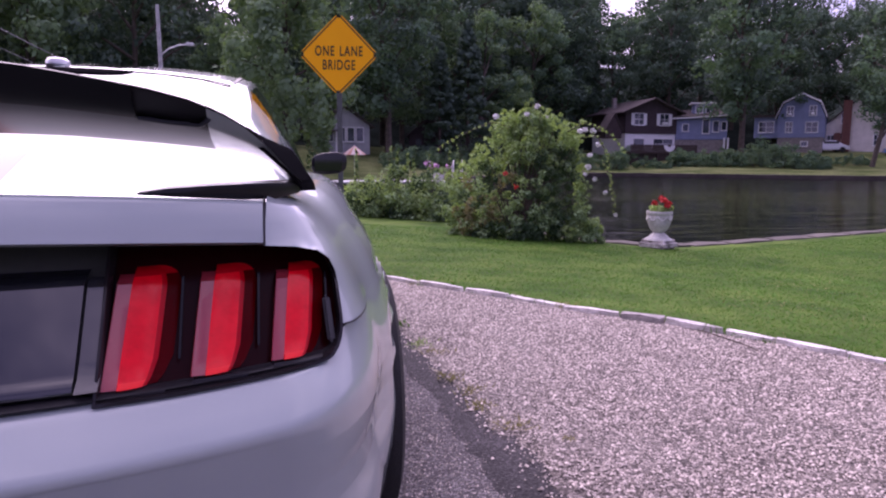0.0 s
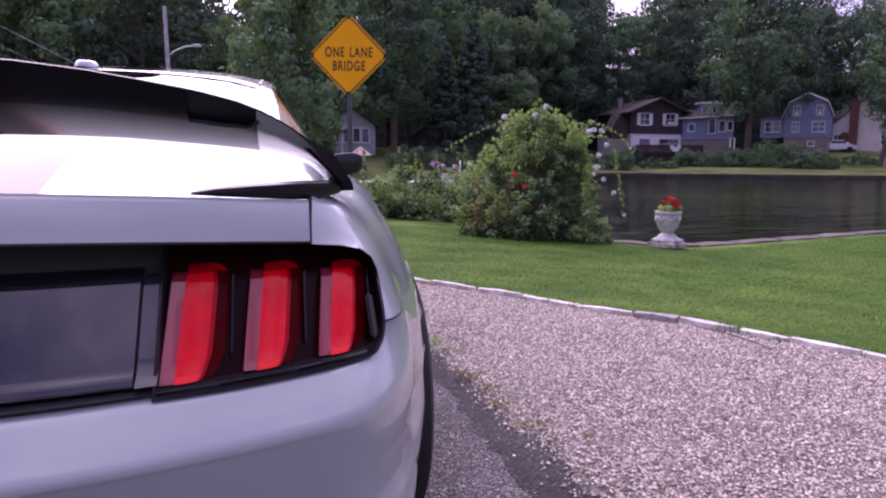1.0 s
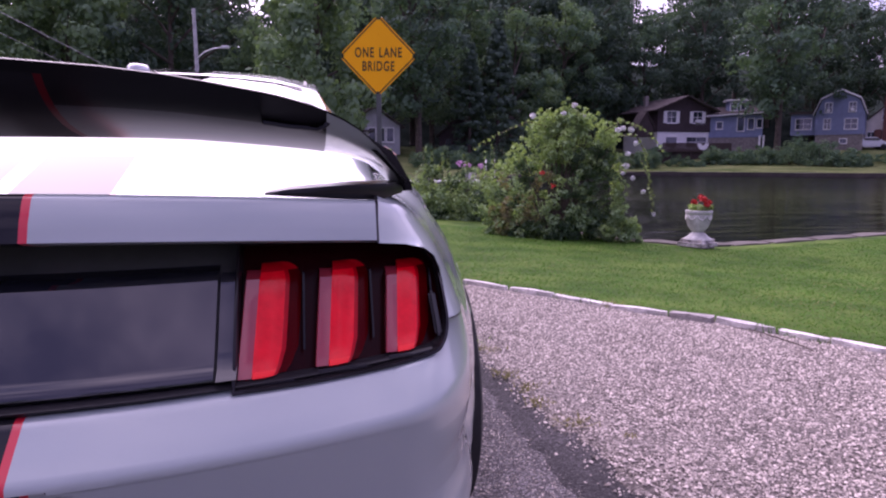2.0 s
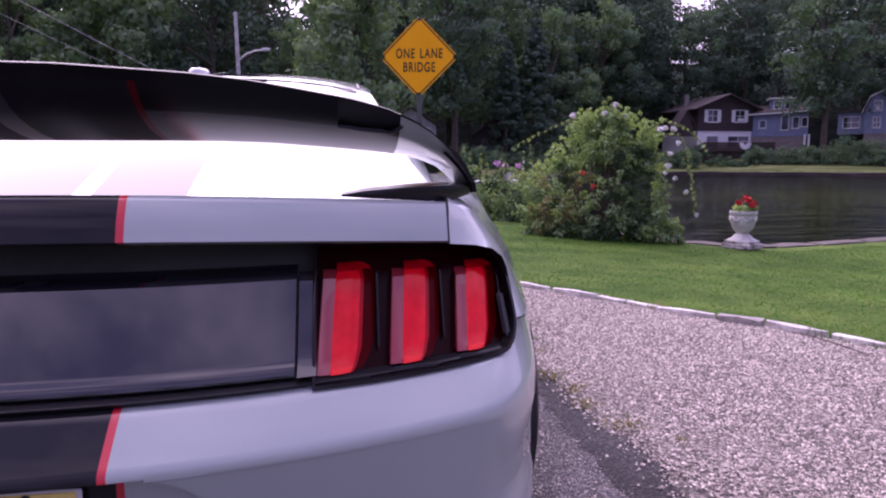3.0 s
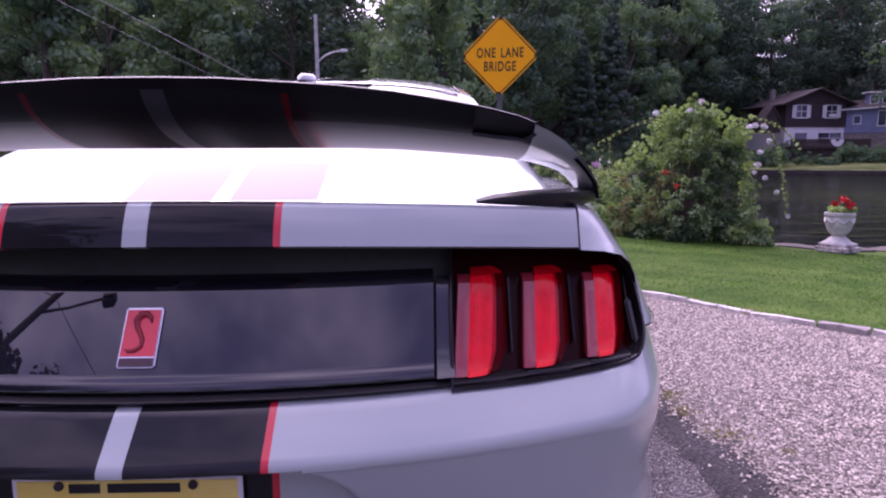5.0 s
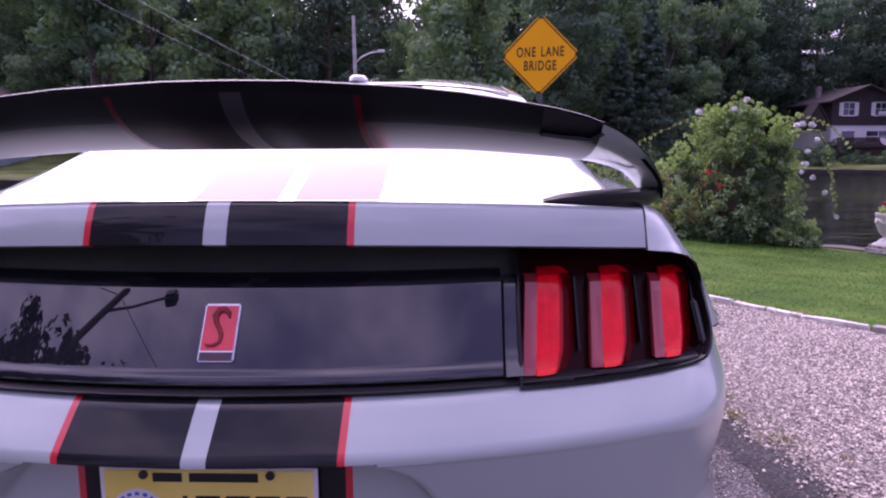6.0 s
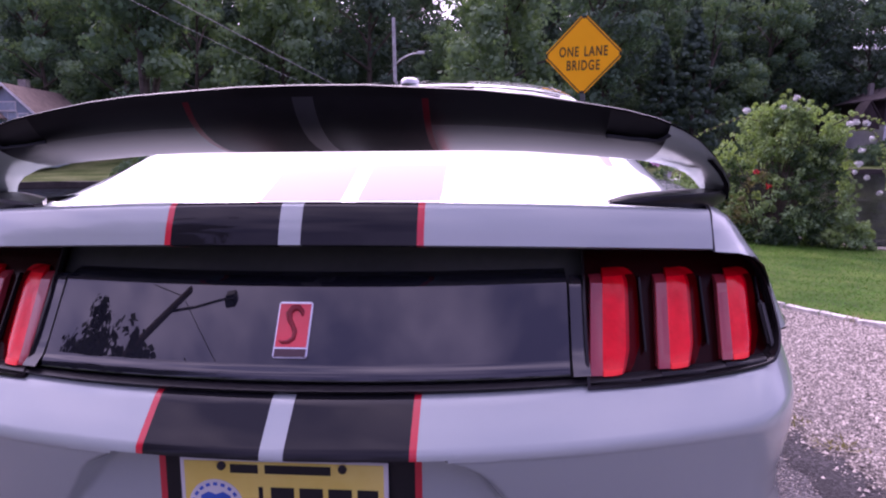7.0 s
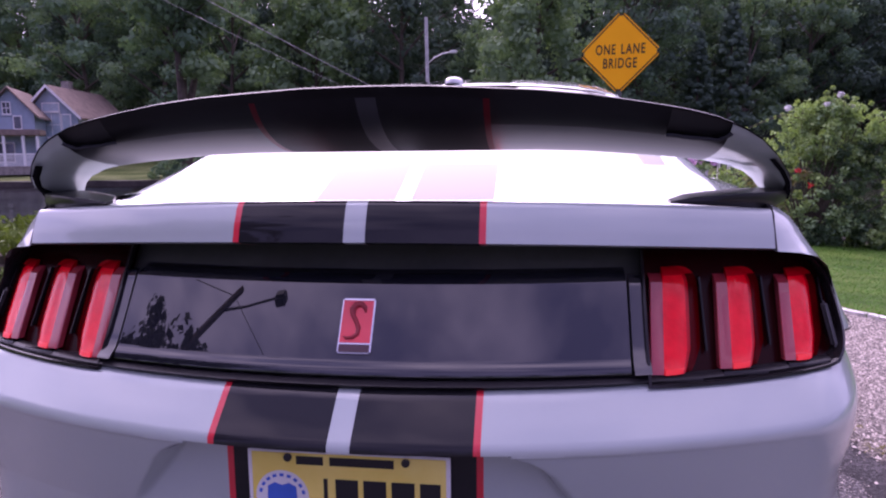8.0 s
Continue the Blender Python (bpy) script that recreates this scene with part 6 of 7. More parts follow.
def window(parent, x, z, w, h, y, shutters=None, ac=False, cross=True, paint=None, pane=None):
    """A window let into a front wall at depth y: frame, pane, bars and sill."""
    paint = paint or WHITE_PAINT
    fr = bmesh.new()
    t = 0.10
    rings = []
    for g, yy in ((t, y + 0.02), (t, y - 0.07), (0.0, y - 0.07), (0.0, y + 0.02)):
        rings.append([fr.verts.new(p) for p in ((x - w / 2 - g, yy, z - g), (x + w / 2 + g, yy, z - g), (x + w / 2 + g, yy, z + h + g), (x - w / 2 - g, yy, z + h + g))])
    for r in range(4):
        for k in range(4):
            fr.faces.new((rings[r][k], rings[r][(k + 1) % 4], rings[(r + 1) % 4][(k + 1) % 4], rings[(r + 1) % 4][k]))
    win = part("window", fr, paint, parent)
    if cross:
        part("glazing_bar", box_bm(x - 0.03, x + 0.03, y - 0.05, y + 0.02, z, z + h), paint, win)
        part("glazing_bar", box_bm(x - w / 2, x + w / 2, y - 0.055, y + 0.02, z + h / 2 - 0.03, z + h / 2 + 0.03), paint, win)
    part("pane", box_bm(x - w / 2, x + w / 2, y - 0.03, y - 0.01, z, z + h), pane or WINDOW, win)
    part("sill", box_bm(x - w / 2 - 0.15, x + w / 2 + 0.15, y - 0.14, y - 0.071, z - 0.14, z - 0.08), paint, win)
    if shutters:
        for s in (-1, 1):
            part("shutter", box_bm(x + s * (w / 2 + t + 0.22) - 0.2, x + s * (w / 2 + t + 0.22) + 0.2, y - 0.08, y - 0.02, z - 0.05, z + h + 0.05, bevel=0.01), shutters, win)
    if ac:
        part("cooling_unit", box_bm(x - w * 0.3, x + w * 0.3, y - 0.4, y - 0.08, z + 0.02, z + 0.42, bevel=0.03), paint, win)


def roof_slabs(parent, lines, y0, y1, material, thick=0.16):
    """Roof planes over a profile of (x, z) points, ridge along y."""
    for (xa, za), (xb, zb) in zip(lines, lines[1:]):
        bm = bmesh.new()
        V = [bm.verts.new(p) for p in ((xa, y0, za), (xb, y0, zb), (xb, y1, zb), (xa, y1, za), (xa, y0, za + thick), (xb, y0, zb + thick), (xb, y1, zb + thick), (xa, y1, za + thick))]
        for f in ((0, 1, 2, 3), (4, 7, 6, 5), (0, 4, 5, 1), (1, 5, 6, 2), (2, 6, 7, 3), (3, 7, 4, 0)):
            bm.faces.new([V[i] for i in f])
        part("roof", bm, material, parent)


def siding(parent, x0, x1, z0, z1, y, step, material):
    """Clapboards proud of the wall, one joined sheet."""
    bm = bmesh.new()
    z = z0
    while z < z1 - 0.02:
        V = [bm.verts.new(p) for p in ((x0, y - 0.03, z), (x1, y - 0.03, z), (x1, y - 0.006, min(z1, z + step)), (x0, y - 0.006, min(z1, z + step)))]
        bm.faces.new(V)
        V2 = [bm.verts.new(p) for p in ((x0, y - 0.03, z), (x1, y - 0.03, z), (x1, y, z), (x0, y, z))]
        bm.faces.new(V2)
        z += step
    return part("siding", bm, material, parent)


def face_camera(x, y, z, turn=0.0):
    return Matrix.Translation((x, y, z)) @ Matrix.Rotation(math.atan2(-(x - 0.5), y + 0.8) + radians(turn), 4, "Z")


# brown chalet: gable end to the lake, white ground storey, deck in front
h1 = thing("house", "dark brown chalet with white ground floor and shuttered windows", "house", face_camera(44.9, 75.2, 1.75, 34) @ Matrix.Diagonal((0.92, 0.92, 0.92, 1)))
bm = bmesh.new()
gable(bm, -4.0, 4.0, 0, 9, 2.9, 5.9, 7.5)
part("wall", bm, SIDE_BROWN, h1)
part("ground_floor_wall", box_bm(-3.9, 3.9, 0.1, 8.9, 0, 2.9), WHITE_PAINT, h1)
siding(h1, -4.0, 4.0, 2.95, 5.9, 0, 0.22, SIDE_BROWN)
roof_slabs(h1, [(-4.9, 5.55), (0, 7.5), (4.9, 5.55)], -0.9, 9.5, ROOF)
part("chimney", box_bm(-2.9, -2.4, 5.0, 5.5, 5.5, 8.0), FOUND, h1)
for x in (-1.95, 2.0):
    window(h1, x, 4.1, 1.35, 1.45, 0, shutters=WHITE_PAINT, ac=x > 0)
window(h1, -0.2 - 1.6, 0.9, 1.6, 1.3, 0.1, cross=False)
window(h1, 2.0, 0.9, 3.0, 1.3, 0.1)
deck = part("deck", box_bm(-5.2, 5.0, -3.4, -0.05, 0.2, 0.45), DECK_WOOD, h1, "dark stained timber deck")
part("top_rail", box_bm(-5.2, 5.0, -3.4, -3.3, 1.25, 1.35), DECK_WOOD, deck)
part("skirt", box_bm(-5.0, 4.8, -3.05, -2.95, -1.4, 0.2), DECK_WOOD, deck)


def repeat_part(name, bm, material, parent, places):
    """Alike pieces of one thing: objects of their own on one mesh."""
    first = part(name, bm, material, parent)
    first.matrix_basis = Matrix.Translation(places[0])
    for p in places[1:]:
        raw_part(name, first.data, parent).matrix_basis = Matrix.Translation(p)


repeat_part("baluster", box_bm(0, 0.24, -0.03, 0.03, 0, 0.8), DECK_WOOD, deck, [(-5.19 + k * 0.3, -3.35, 0.45) for k in range(34)])
repeat_part("post", box_bm(-0.1, 0.1, -0.1, 0.1, 0, 1.6), DECK_WOOD, deck, [(-5.0 + k * 2, -3.2, -1.4) for k in range(6)])
V, F = [], []
for j in range(13):
    t = math.pi * j / 12
    V += [(0.6 + 0.25 * math.cos(t), -3.46, 1.3 - 0.25 * math.sin(t)), (0.6 + 0.85 * math.cos(t), -3.46 - 0.03 * (j % 2), 1.3 - 0.85 * math.sin(t))]
raw_part("bunting", mesh_of("bunting", V, grid_faces(13, 2), PETAL_WHITE), h1, "white half-round bunting")
# small grey lattice gable of the garden porch
bm = bmesh.new()
gable(bm, -7.3, -4.9, -0.6, 1.2, 2.2, 3.2, 5.3)
part("porch_gable", bm, SIDE_BROWN, h1)
roof_slabs(h1, [(-7.55, 3.05), (-6.1, 5.4), (-4.65, 3.05)], -0.8, 1.3, ROOF, 0.12)
for k in range(7):
    x = -7.05 + 0.32 * k
    part("slat", box_bm(x, x + 0.10, -0.66, -0.61, 2.2, 3.2 + 2.0 * (1 - abs(x + 0.05 + 6.1) / 1.2)), DECK_WOOD, h1)

# blue gambrel house with a long low wing
h2 = thing("house", "blue gambrel house with white trim and a low wing", "house", face_camera(61.0, 68.6, 2.75, -4) @ Matrix.Diagonal((0.81, 0.81, 0.81, 1)))
prof = [(-3.1, 1.5), (3.1, 1.5), (3.1, 4.6), (2.35, 6.5), (0, 7.7), (-2.35, 6.5), (-3.1, 4.6)]
bm = bmesh.new()
gable(bm, 0, 0, 0, 8, 0, 0, 0, shed=prof)
part("wall", bm, SIDE_BLUE, h2)
siding(h2, -3.05, 3.05, 1.55, 4.6, 0, 0.2, SIDE_BLUE)
part("foundation", box_bm(-3.0, 3.0, 0.05, 8, -0.8, 1.5), FOUND, h2)
roof_slabs(h2, [(-3.45, 4.3), (-2.5, 6.65), (0, 7.9), (2.5, 6.65), (3.45, 4.3)], -0.3, 8.3, ROOF, 0.12)
bm = bmesh.new()
for (xa, za), (xb, zb) in zip([(-3.45, 4.3), (-2.5, 6.65), (0, 7.9), (2.5, 6.65)], [(-2.5, 6.65), (0, 7.9), (2.5, 6.65), (3.45, 4.3)]):
    V = [bm.verts.new(p) for p in ((xa, -0.36, za - 0.12), (xb, -0.36, zb - 0.12), (xb, -0.36, zb + 0.16), (xa, -0.36, za + 0.16))]
    bm.faces.new(V)
part("trim", bm, WHITE_PAINT, h2)
for x, z, w, hh, ac in ((-1.5, 4.75, 0.8, 1.3, True), (1.5, 4.75, 0.8, 1.3, True), (-1.55, 2.35, 0.8, 1.4, False), (1.45, 2.3, 1.5, 1.4, False)):
    window(h2, x, z, w, hh, 0, ac=ac)
window(h2, 0.6, 0.25, 0.8, 0.6, 0.05, cross=False)
part("chimney", box_bm(-3.0, -2.4, 2.6, 3.2, 6.0, 8.2), WHITE_PAINT, h2)
part("link_wall", box_bm(-6.4, -3.15, 0.6, 6, 1.5, 4.6), SIDE_BLUE, h2)
part("link_roof", box_bm(-6.7, -2.9, 0.2, 6.2, 4.65, 4.95), ROOF, h2)
window(h2, -4.7, 2.4, 2.0, 1.5, 0.6)
h3 = thing("house", "low blue wing with white windows and small cupola", "house", face_camera(51.5, 74.2, 2.5, 8) @ Matrix.Diagonal((0.9, 0.9, 0.9, 1)))
part("wall", box_bm(-4.2, 3.2, 0, 6, 1.4, 4.4), SIDE_BLUE, h3)
siding(h3, -4.2, 3.2, 1.45, 4.4, 0, 0.2, SIDE_BLUE)
part("foundation", box_bm(-4.1, 3.1, 0.06, 6, -0.8, 1.4), FOUND, h3)
bm = bmesh.new()
V = [bm.verts.new(p) for p in ((-4.6, -0.5, 4.3), (3.6, -0.5, 4.75), (3.6, 6.2, 6.0), (-4.6, 6.2, 5.6), (-4.6, -0.5, 4.5), (3.6, -0.5, 4.95), (3.6, 6.2, 6.2), (-4.6, 6.2, 5.8))]
for f in ((0, 1, 2, 3), (4, 7, 6, 5), (0, 4, 5, 1), (1, 5, 6, 2), (2, 6, 7, 3), (3, 7, 4, 0)):
    bm.faces.new([V[i] for i in f])
part("roof", bm, ROOF, h3)
part("fascia", box_bm(-4.6, 3.6, -0.6, -0.51, 4.42, 4.62, m=Matrix.Rotation(radians(-3.1), 4, "Y")), WHITE_PAINT, h3)
part("cupola", box_bm(-1.2, 1.4, 1.5, 3.5, 4.9, 6.4), SIDE_BLUE, h3)
part("cupola_roof", box_bm(-1.6, 1.8, 1.1, 3.9, 6.4, 6.62, bevel=0.05), WHITE_PAINT, h3)
window(h3, -0.4, 5.2, 0.8, 0.9, 1.5, cross=False)
window(h3, 0.8, 5.2, 0.5, 0.9, 1.5, cross=False)
for x, z, w, hh in ((-2.3, 2.6, 0.7, 0.9), (0.4, 2.3, 0.8, 1.8), (1.7, 2.5, 0.7, 1.4), (2.75, 2.7, 0.6, 1.1)):
    window(h3, x, z, w, hh, 0, cross=False)
part("porch_post", box_bm(2.6, 2.8, -1.2, -1.0, -0.8, 1.6), WHITE_PAINT, h3)
part("porch_post", box_bm(3.1, 3.3, -1.2, -1.0, -0.8, 1.6), WHITE_PAINT, h3)

# cream cape house with a brick chimney
h4 = thing("house", "cream gabled house with a red brick chimney", "house", face_camera(68.4, 67.4, 2.2, 2))
bm = bmesh.new()
gable(bm, -4.8, 4.2, 0, 9, 0, 2.3, 6.4)
part("wall", bm, SIDE_CREAM, h4)
roof_slabs(h4, [(-5.1, 2.1), (-0.3, 6.5), (4.5, 2.1)], -0.25, 9.2, ROOF, 0.14)
part("chimney", box_bm(-1.85, -0.95, -0.55, -0.02, 0, 6.3), BRICK, h4)
part("chimney_shoulder", box_bm(-2.7, -1.91, -0.5, -0.03, 0, 2.4, bevel=0.1), BRICK, h4)
for x, z in ((-3.0, 0.9), (1.9, 0.9), (-1.6, 3.6)):
    window(h4, x, z, 0.7, 1.2, 0, cross=True)

# white cottage with a porch beyond the shrubs
h5 = thing("house", "small white cottage with dark windows and an open porch", "house", face_camera(5.1, 60.0, 1.5, 8) @ Matrix.Diagonal((0.82, 0.82, 0.9, 1)))
bm = bmesh.new()
gable(bm, -2.2, 3.4, 0, 6, 0, 2.9, 4.6)
part("wall", bm, SIDE_WHITE_SHADE, h5)
roof_slabs(h5, [(-2.7, 2.6), (0.6, 4.75), (3.9, 2.6)], -0.4, 6.3, ROOF, 0.15)
for x in (0.3, 1.3, 2.3, -1.0):
    window(h5, x, 1.3, 0.7, 1.3, 0, cross=False)
for x in (-2.1, -0.6):
    part("porch_post", box_bm(x, x + 0.12, -2.0, -1.88, -0.6, 2.2), WHITE_PAINT, h5)
part("porch_roof", box_bm(-2.6, 0.2, -2.2, -0.05, 2.2, 2.35), ROOF, h5)
part("porch_door", box_bm(-1.9, -1.3, -0.08, -0.02, 0.1, 1.9), BRICK, h5)
# dark weathered cabin among the trees
h6 = thing("house", "dark weathered cabin half hidden by trees", "house", face_camera(14.3, 64, 1.7, -6) @ Matrix.Diagonal((0.52, 0.8, 0.62, 1)))
bm = bmesh.new()
gable(bm, -4, 4, 0, 6, 0, 2.8, 5.4)
part("wall", bm, SIDE_BROWN, h6)
roof_slabs(h6, [(-4.6, 2.5), (0, 5.5), (4.6, 2.5)], -0.5, 6.3, ROOF, 0.15)
siding(h6, -3.95, 3.95, 0.1, 2.8, 0, 0.24, SIDE_BROWN)
for x in (-2.2, 1.6):
    window(h6, x, 1.0, 0.9, 1.2, 0, paint=SIDE_BROWN)

# grey-blue houses on the other bank
h7 = thing("house", "grey-blue gabled house with a large arched window group", "house", face_camera(-38.9, 49.5, 0.6, -30) @ Matrix.Diagonal((0.80, 0.85, 0.97, 1)))
bm = bmesh.new()
gable(bm, -2.6, 2.9, 0, 10, 0, 4.4, 6.7)
part("wall", bm, SIDE_GREY, h7)
siding(h7, -2.55, 2.85, 0.05, 4.4, 0, 0.2, SIDE_GREY)
roof_slabs(h7, [(-3.2, 4.0), (0.15, 6.75), (3.5, 4.0)], -0.5, 10.2, ROOF_TAN, 0.15)
bm = bmesh.new()
for xa, za, xb, zb in ((-3.2, 4.0, 0.15, 6.75), (0.15, 6.75, 3.5, 4.0)):
    V = [bm.verts.new(p) for p in ((xa, -0.56, za - 0.1), (xb, -0.56, zb - 0.1), (xb, -0.56, zb + 0.17), (xa, -0.56, za + 0.17))]
    bm.faces.new(V)
part("trim", bm, WHITE_PAINT, h7)
for x, z, w, hh in ((0.2, 2.6, 1.7, 2.0), (-1.3, 2.6, 0.8, 1.8), (1.7, 2.6, 0.8, 1.8), (0.2, 4.75, 1.6, 0.6), (-0.8, 0.4, 1.2, 1.3), (1.2, 0.4, 1.2, 1.3)):
    window(h7, x, z, w, hh, 0, cross=hh > 1.9, pane=PALE_PANE)
part("chimney", box_bm(-0.9, -0.1, 4, 4.8, 5.8, 7.6), FOUND, h7)
h8 = thing("house", "grey-blue house with a white railed porch", "house", face_camera(-38.9, 45.4, 0.6, -14) @ Matrix.Diagonal((0.66, 0.85, 0.90, 1)))
bm = bmesh.new()
gable(bm, -2.5, 2.3, 0, 8, 0, 4.6, 6.6)
part("wall", bm, SIDE_GREY, h8)
roof_slabs(h8, [(-3.1, 4.2), (-0.1, 6.7), (2.9, 4.2)], -0.5, 8.2, ROOF_TAN, 0.15)
part("porch_roof", box_bm(-3.0, 3.4, -2.4, -0.05, 2.7, 3.2, bevel=0.05), ROOF_TAN, h8)
part("porch_floor", box_bm(-3.0, 3.2, -2.3, -0.05, -0.5, 0.2), FOUND, h8)
for x in (-2.8, -0.4, 1.5, 2.9):
    part("porch_post", box_bm(x, x + 0.26, -2.25, -2.0, 0.2, 2.7), WHITE_PAINT, h8)
railing = part("railing", box_bm(-3.0, 3.2, -2.2, -2.12, 1.15, 1.25), WHITE_PAINT, h8)
repeat_part("baluster", box_bm(0, 0.07, -0.03, 0.03, 0, 0.95), WHITE_PAINT, railing, [(-2.95 + k * 0.147, -2.17, 0.2) for k in range(42)])
window(h8, -0.4, 4.6, 0.7, 0.9, 0, cross=True)
window(h8, 0.6, 3.35, 0.7, 1.0, 0, cross=False)
window(h8, -0.8, 0.6, 1.6, 1.5, 0, cross=False)


# ---- utility pole, street lamp, cables ----
pole = thing("utility_pole", "grey utility pole with a curved street lamp arm", "utility pole", pose(-4.7, 31.0, 0))
V, F = tube_data([(0, 0, -0.5), (0.02, 0, 4), (-0.02, 0, 7.6)], [0.10, 0.09, 0.075], 12)
raw_part("shaft", mesh_of("shaft", V, F, POLE_WOOD, smooth=True, sharp=50), pole)
V, F = tube_data([(0.0, 0, 5.45), (0.35, 0, 5.75), (0.75, 0, 5.92), (1.15, 0, 5.98)], [0.032] * 4, 8)
arm = raw_part("lamp_arm", mesh_of("lamp_arm", V, F, PLATE_WHITE, smooth=True), pole)
bm = box_bm(1.05, 1.45, -0.09, 0.09, 5.93, 6.06, bevel=0.05)
part("lamp_head", bm, PLATE_WHITE, arm, "pale street lamp head")


def cable(name, a, b, sag, r):
    A, B = Vector(a), Vector(b)
    pts = [A.lerp(B, t) - Vector((0, 0, sag * 4 * t * (1 - t))) for t in np.linspace(0, 1, 17)]
    V, F = tube_data(pts, [r] * len(pts), 6)
    return tagged(new(name, mesh_of(name, V, F, WIRE, smooth=True)), "slack grey overhead cable above the road", "cable", group="overhead cables")


cable("cable", (-21.6, 8.5, 13.0), (-5.7, 52, 3.4), 0.4, 0.020)
cable("cable", (-22.5, 8.5, 12.6), (-7.0, 52, 3.4), 0.6, 0.013)

# ---- dock, umbrella, flowers past the shrubs ----
dock = thing("dock", "grey weathered plank dock at the water's edge", "dock", pose(5.1, 20.5, 0.13, 0, 0, 8))
part("bearer", box_bm(-2.9, 1.1, -0.75, -0.6, 0.02, 0.14), DECK_WOOD, dock)
part("bearer", box_bm(-2.9, 1.1, 0.6, 0.75, 0.02, 0.14), DECK_WOOD, dock)
repeat_part("plank", box_bm(0, 0.135, -0.9, 0.9, 0, 0.05, bevel=0.006), POLE_WOOD, dock, [(-3.0 + k * 0.14, 0, 0.145 + 0.004 * math.sin(k * 2.3)) for k in range(30)])
for x in (-2.8, -0.8, 1.0):
    V, F = tube_data([(x, -0.8, -1.8), (x, -0.8, 0.16)], [0.07, 0.07], 10)
    raw_part("pile", mesh_of("pile", V, F, DECK_WOOD, smooth=True, sharp=50), dock)
for x in (0.55, 0.85):
    V, F = tube_data([(x, -0.85, -0.5), (x, -0.85, 0.7), (x + 0.06, -0.7, 0.85), (x + 0.1, -0.5, 0.7), (x + 0.1, -0.45, 0.2)], [0.013] * 5, 8)
    raw_part("ladder_rail", mesh_of("ladder_rail", V, F, PLATE_WHITE, smooth=True), dock, "white ladder rail")
para = thing("patio_umbrella", "peach patio umbrella on a pole", "umbrella", pose(4.9, 43.5, height(4.4, 43.5) - 0.15) @ Matrix.Diagonal((0.54, 0.54, 0.72, 1)))
V, F = lathe([(1.45, 2.05), (1.46, 2.1), (0.75, 2.5), (0.06, 2.9)], 16)
raw_part("canopy", mesh_of("canopy", V, F[:-2] + [F[-1]], [CANVAS, CANVAS_PALE], [k % 2 for _ in range(3) for k in range(16)] + [0]), para)
V, F = tube_data([(0, 0, 0), (0, 0, 2.95)], [0.03, 0.03], 8)
raw_part("pole", mesh_of("pole", V, F, PLATE_WHITE, smooth=True), para)
rp = np.random.default_rng(77)
flo = thing("flower_pot", "pot of pink flowers on the dock", "flowers", pose(5.35, 20.1, 0.33, 0, 0, 0))
V, F = lathe([(0.15, 0), (0.2, 0.25), (0.19, 0.25)], 16)
raw_part("pot", mesh_of("pot", V, F, CONCRETE, smooth=True, sharp=50), flo)
foliage("leaves", [((rp.uniform(-.25, .25), rp.uniform(-.2, .2), 0.33), 0.12, 50, 0.8, 0) for _ in range(6)], 0.05, [LEAF_ROSE], rp, flo)
for _ in range(6):
    foliage("flower_head", [((rp.uniform(-.4, .4), rp.uniform(-.2, .2), 0.5 + rp.uniform(-.08, .08)), 0.10, 40, 0.8, 0)], 0.05, [PETAL_PINK], rp, flo)


# ---- parked cars across the lake ----
def far_car(m, material, label):
    t = thing("car", label, "car", m)
    secs = [(-2.2, 0.45, 0.62), (-2.0, 0.8, 0.85), (-1.2, 0.95, 0.88), (-0.5, 1.38, 0.72), (0.6, 1.42, 0.72), (1.4, 0.95, 0.86), (2.1, 0.75, 0.8), (2.25, 0.45, 0.6)]
    V = []
    for x, z, w in secs:
        V += [(x, -0.85 * (w / 0.88), 0.3), (x, -0.9 * (w / 0.88), min(z, 0.85)), (x, -w * 0.85, z), (x, w * 0.85, z), (x, 0.9 * (w / 0.88), min(z, 0.85)), (x, 0.85 * (w / 0.88), 0.3)]
    raw_part("body", mesh_of("body", V, grid_faces(8, 6) + [(0, 1, 2, 3, 4, 5), tuple(range(42, 48))], material, smooth=True, sharp=40), t)
    part("glasshouse", box_bm(-0.8, 1.0, -0.78, 0.78, 0.95, 1.3, bevel=0.1), CAR_GLASS, t)
    for x in (-1.35, 1.35):
        for y in (-0.82, 0.82):
            V, F = lathe([(0.18, -0.1), (0.3, -0.1), (0.32, 0), (0.3, 0.1), (0.18, 0.1)], 20)
            raw_part("wheel", mesh_of("wheel", [(x + p[0], y + p[2], 0.32 + p[1]) for p in V], F, TYRE, smooth=True, sharp=50), t)


far_car(face_camera(64.4, 67.8, height(64.4, 67.8) - 0.0) @ Matrix.Rotation(0.35, 4, "Z"), CAR_SILVER, "silver sedan parked beside the cream house")
far_car(face_camera(69.8, 62.2, height(69.8, 62.2)) @ Matrix.Rotation(0.2, 4, "Z"), CAR_BLUE, "blue car parked on the far bank")
far_car(face_camera(-1.4, 54, height(-1.4, 54)) @ Matrix.Rotation(0.3, 4, "Z"), CAR_SILVER, "silver sedan parked by the cottage drive")

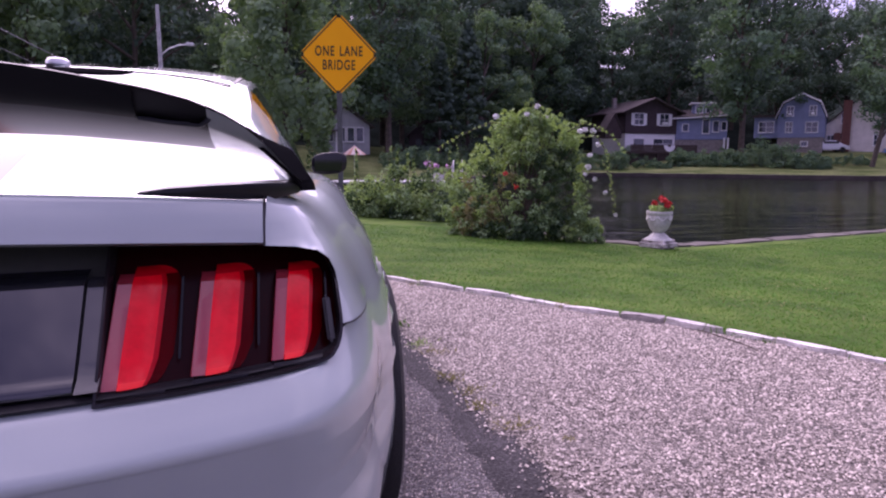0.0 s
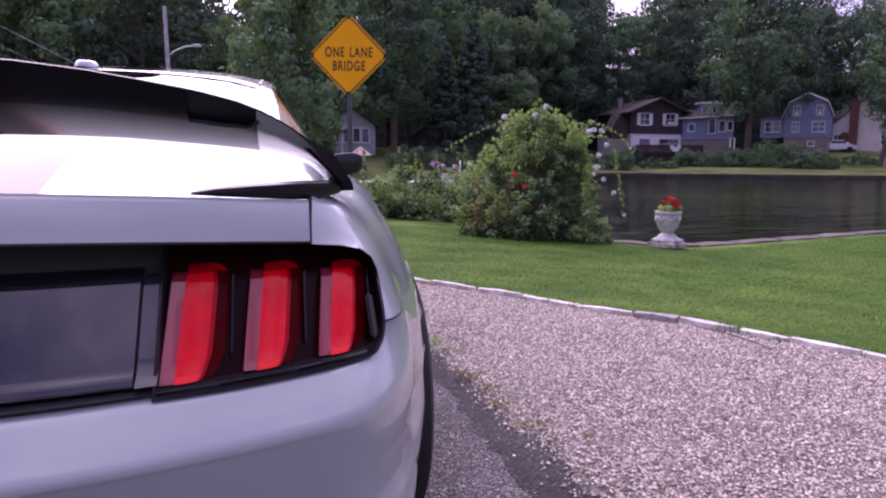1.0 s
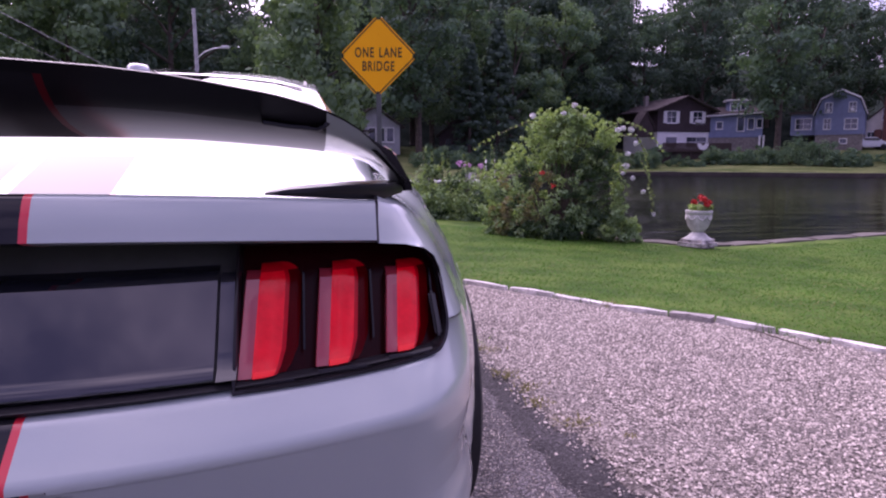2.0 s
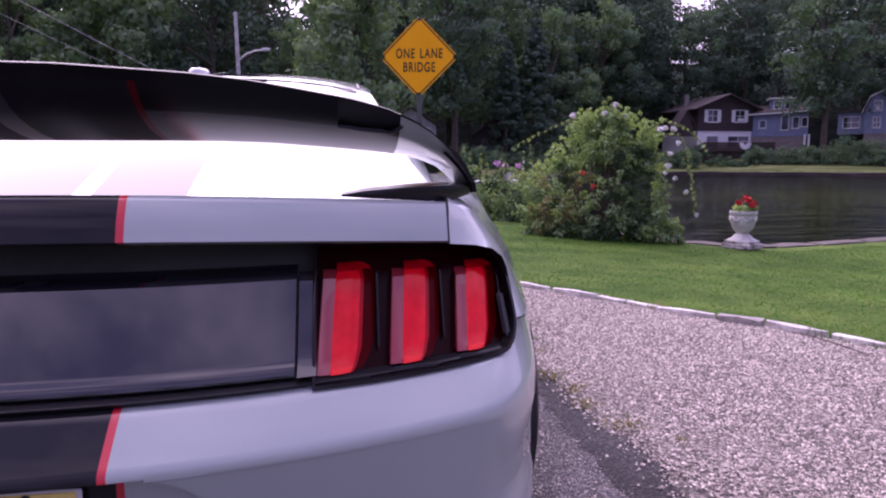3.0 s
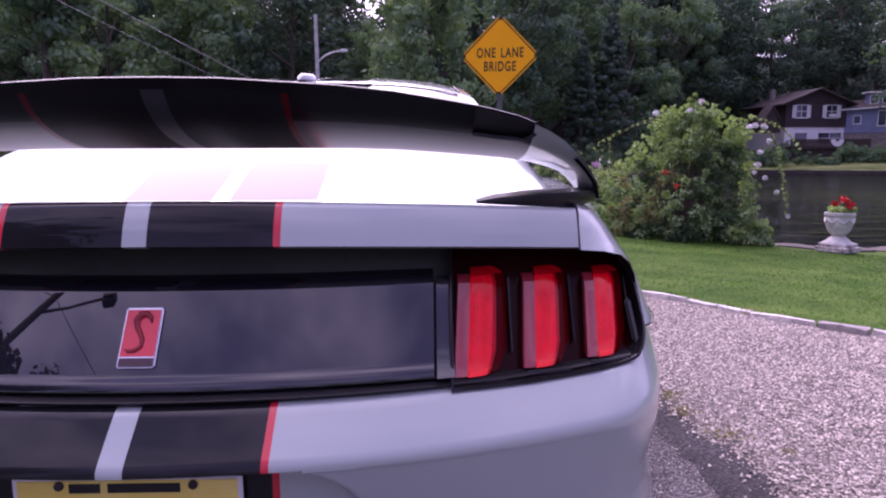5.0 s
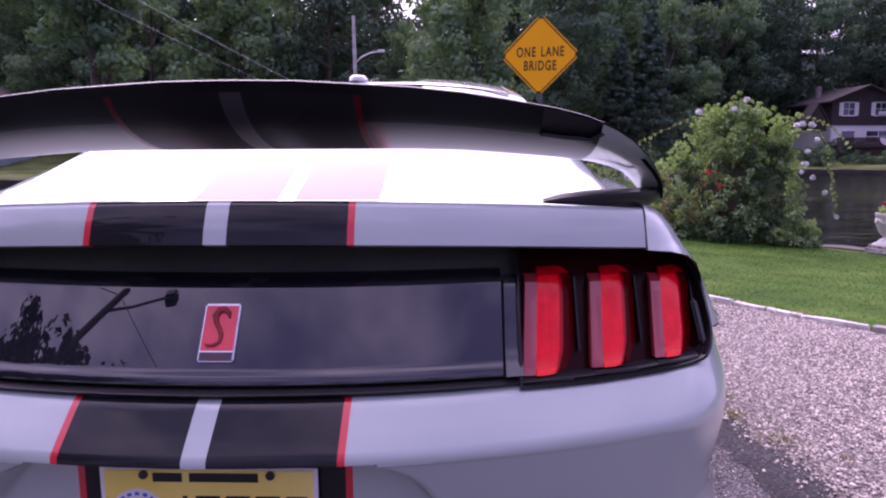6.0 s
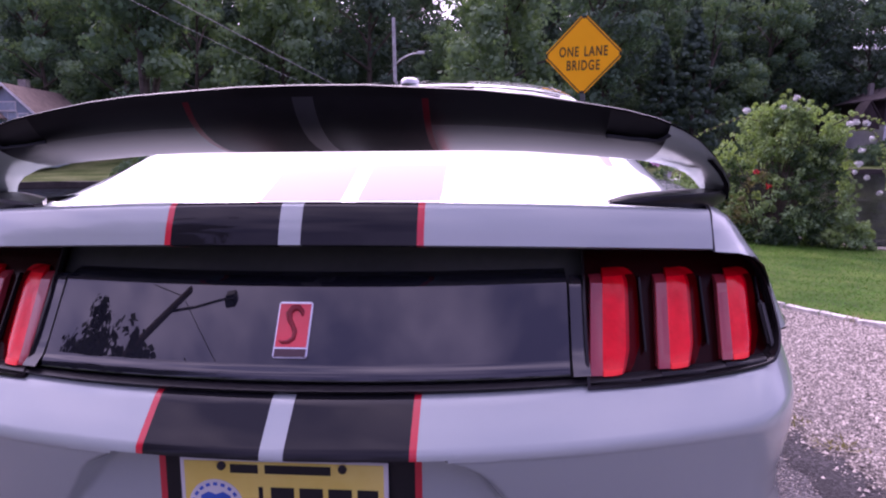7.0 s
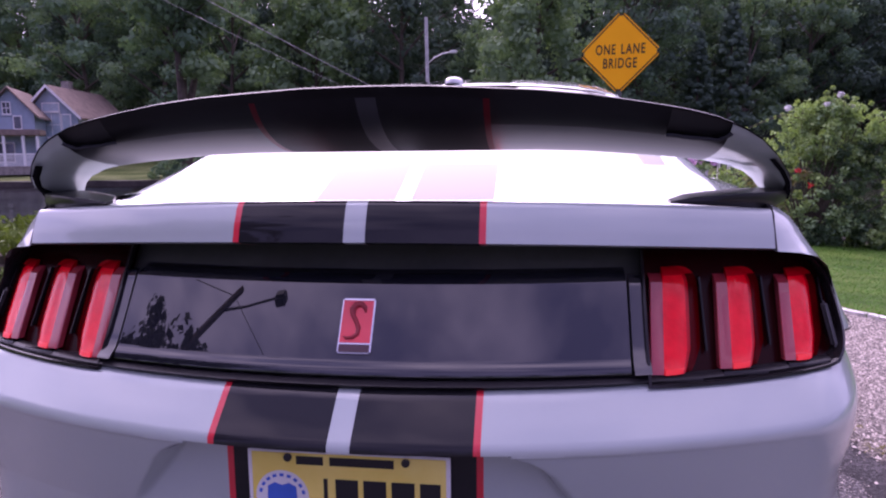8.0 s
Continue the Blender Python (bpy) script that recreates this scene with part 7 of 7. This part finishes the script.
# ---- behind the camera: what the gloss panel mirrors ----
for kind, x, y, s in ((8, -10.2, -5.0, 0.35), (8, -11.6, -3.4, 0.31), (8, -8.6, -7.6, 0.47), (8, -9.4, -6.2, 0.43), (8, -10.9, -4.2, 0.32), (8, -8.3, -6.6, 0.42)):
    plant(kind, x, y, s, 1.3 * x, "leafy tree behind the drive", z=-0.1)
# unseen row of trees, added so the bumper mirrors a dark tree line
for k in range(15):
    bx = -52 + 7.4 * k + rt.uniform(-1.5, 1.5)
    plant((0, 2, 1, 2, 3)[k % 5], bx, -44 + 5 * math.sin(k * 1.7), rt.uniform(0.45, 0.62), rt.uniform(0, 6.28), "unseen leafy tree added behind the drive for reflections", z=-0.1)
back_pole = thing("utility_pole", "leaning wooden utility pole with a lamp across the drive", "utility pole", pose(-9.4, -2.75, -0.05))
V, F = tube_data([(0, 0, -0.4), (1.0, -1.35, 4.5), (2.1, -2.85, 9.4)], [0.13, 0.11, 0.09], 12)
raw_part("shaft", mesh_of("shaft", V, F, DECK_WOOD, smooth=True, sharp=50), back_pole)
V, F = tube_data([(1.9, -2.6, 8.5), (2.6, -2.95, 8.9), (3.6, -3.2, 9.3)], [0.035, 0.03, 0.03], 8)
arm = raw_part("lamp_arm", mesh_of("lamp_arm", V, F, BLACK_PLASTIC, smooth=True), back_pole)
part("lamp_head", box_bm(3.5, 3.95, -3.4, -3.1, 9.2, 9.45, bevel=0.06), BLACK_PLASTIC, arm)
cable("cable", (-14.0, -1.0, 8.6), (-7.3, -5.6, 9.1), 0.3, 0.012)
cable("cable", (-7.3, -5.6, 9.0), (-1.0, -14.0, 8.6), 0.3, 0.012)

# ---- weeds, twig ----
rw = np.random.default_rng(88)


def weed(x, y, r, h, mats, cnt=50):
    r *= 0.72
    c = np.column_stack([rw.normal(size=cnt) * r * 0.5, rw.normal(size=cnt) * r * 0.5, np.zeros(cnt)])
    tip = c + np.column_stack([rw.normal(size=cnt) * r * 0.35, rw.normal(size=cnt) * r * 0.35, h * (0.4 + 0.6 * rw.random(cnt))])
    a = rw.random(cnt) * 6.28
    w = np.column_stack([np.cos(a), np.sin(a), np.zeros(cnt)]) * 0.0045
    t = tagged(new("weed", cards_mesh("weed", np.stack([c - w, c + w, tip], axis=1).reshape(-1, 3), np.arange(cnt * 3).reshape(-1, 3), mats)), "small tuft of weeds at the gravel edge", "weed", kind="stuff")
    t.matrix_basis = pose(x, y, 0.012 if x < 2.6 else 0.0)


for x, y, r, h, m in ((1.27, 2.95, 0.10, 0.05, BLADE), (1.33, 2.52, 0.10, 0.035, LEAF_LIME), (1.38, 2.35, 0.10, 0.03, LEAF_DRY), (1.36, 1.95, 0.09, 0.03, LEAF_DRY), (1.42, 1.78, 0.08, 0.03, LEAF_DRY), (1.46, 1.38, 0.09, 0.03, LEAF_DRY), (1.60, 1.22, 0.03, 0.02, LEAF_DRY),
                      (3.01, 2.43, 0.09, 0.09, BLADE), (3.17, 2.16, 0.08, 0.05, BLADE), (3.31, 2.0, 0.08, 0.05, LEAF_DRY), (1.22, 3.3, 0.08, 0.05, BLADE), (1.40, 1.60, 0.07, 0.03, LEAF_DRY)):
    weed(x, y, r, h, m)
for k in range(38):
    y = 0.2 + 0.127 * k + rw.uniform(-0.12, 0.12)
    weed(kerb_x(y) + rw.uniform(0.02, 0.06), y, rw.uniform(0.04, 0.11), rw.uniform(0.03, 0.07), (BLADE, BLADE, BLADE, LEAF_DRY)[k % 4], 60)
twig = thing("fallen_twig", "thin dark fallen twig on gravel by the kerb", "twig", pose(0, 0, 0))
raw_part("stick", tubes_mesh("stick", [([(2.86, 2.50, 0.03), (2.93, 2.36, 0.035), (2.96, 2.22, 0.03), (2.99, 2.10, 0.025), (2.98, 1.98, 0.02)], [0.002, 0.0035, 0.0035, 0.003, 0.002]), ([(2.93, 2.36, 0.035), (2.88, 2.28, 0.03)], [0.004, 0.002])], BARK, 6), twig)
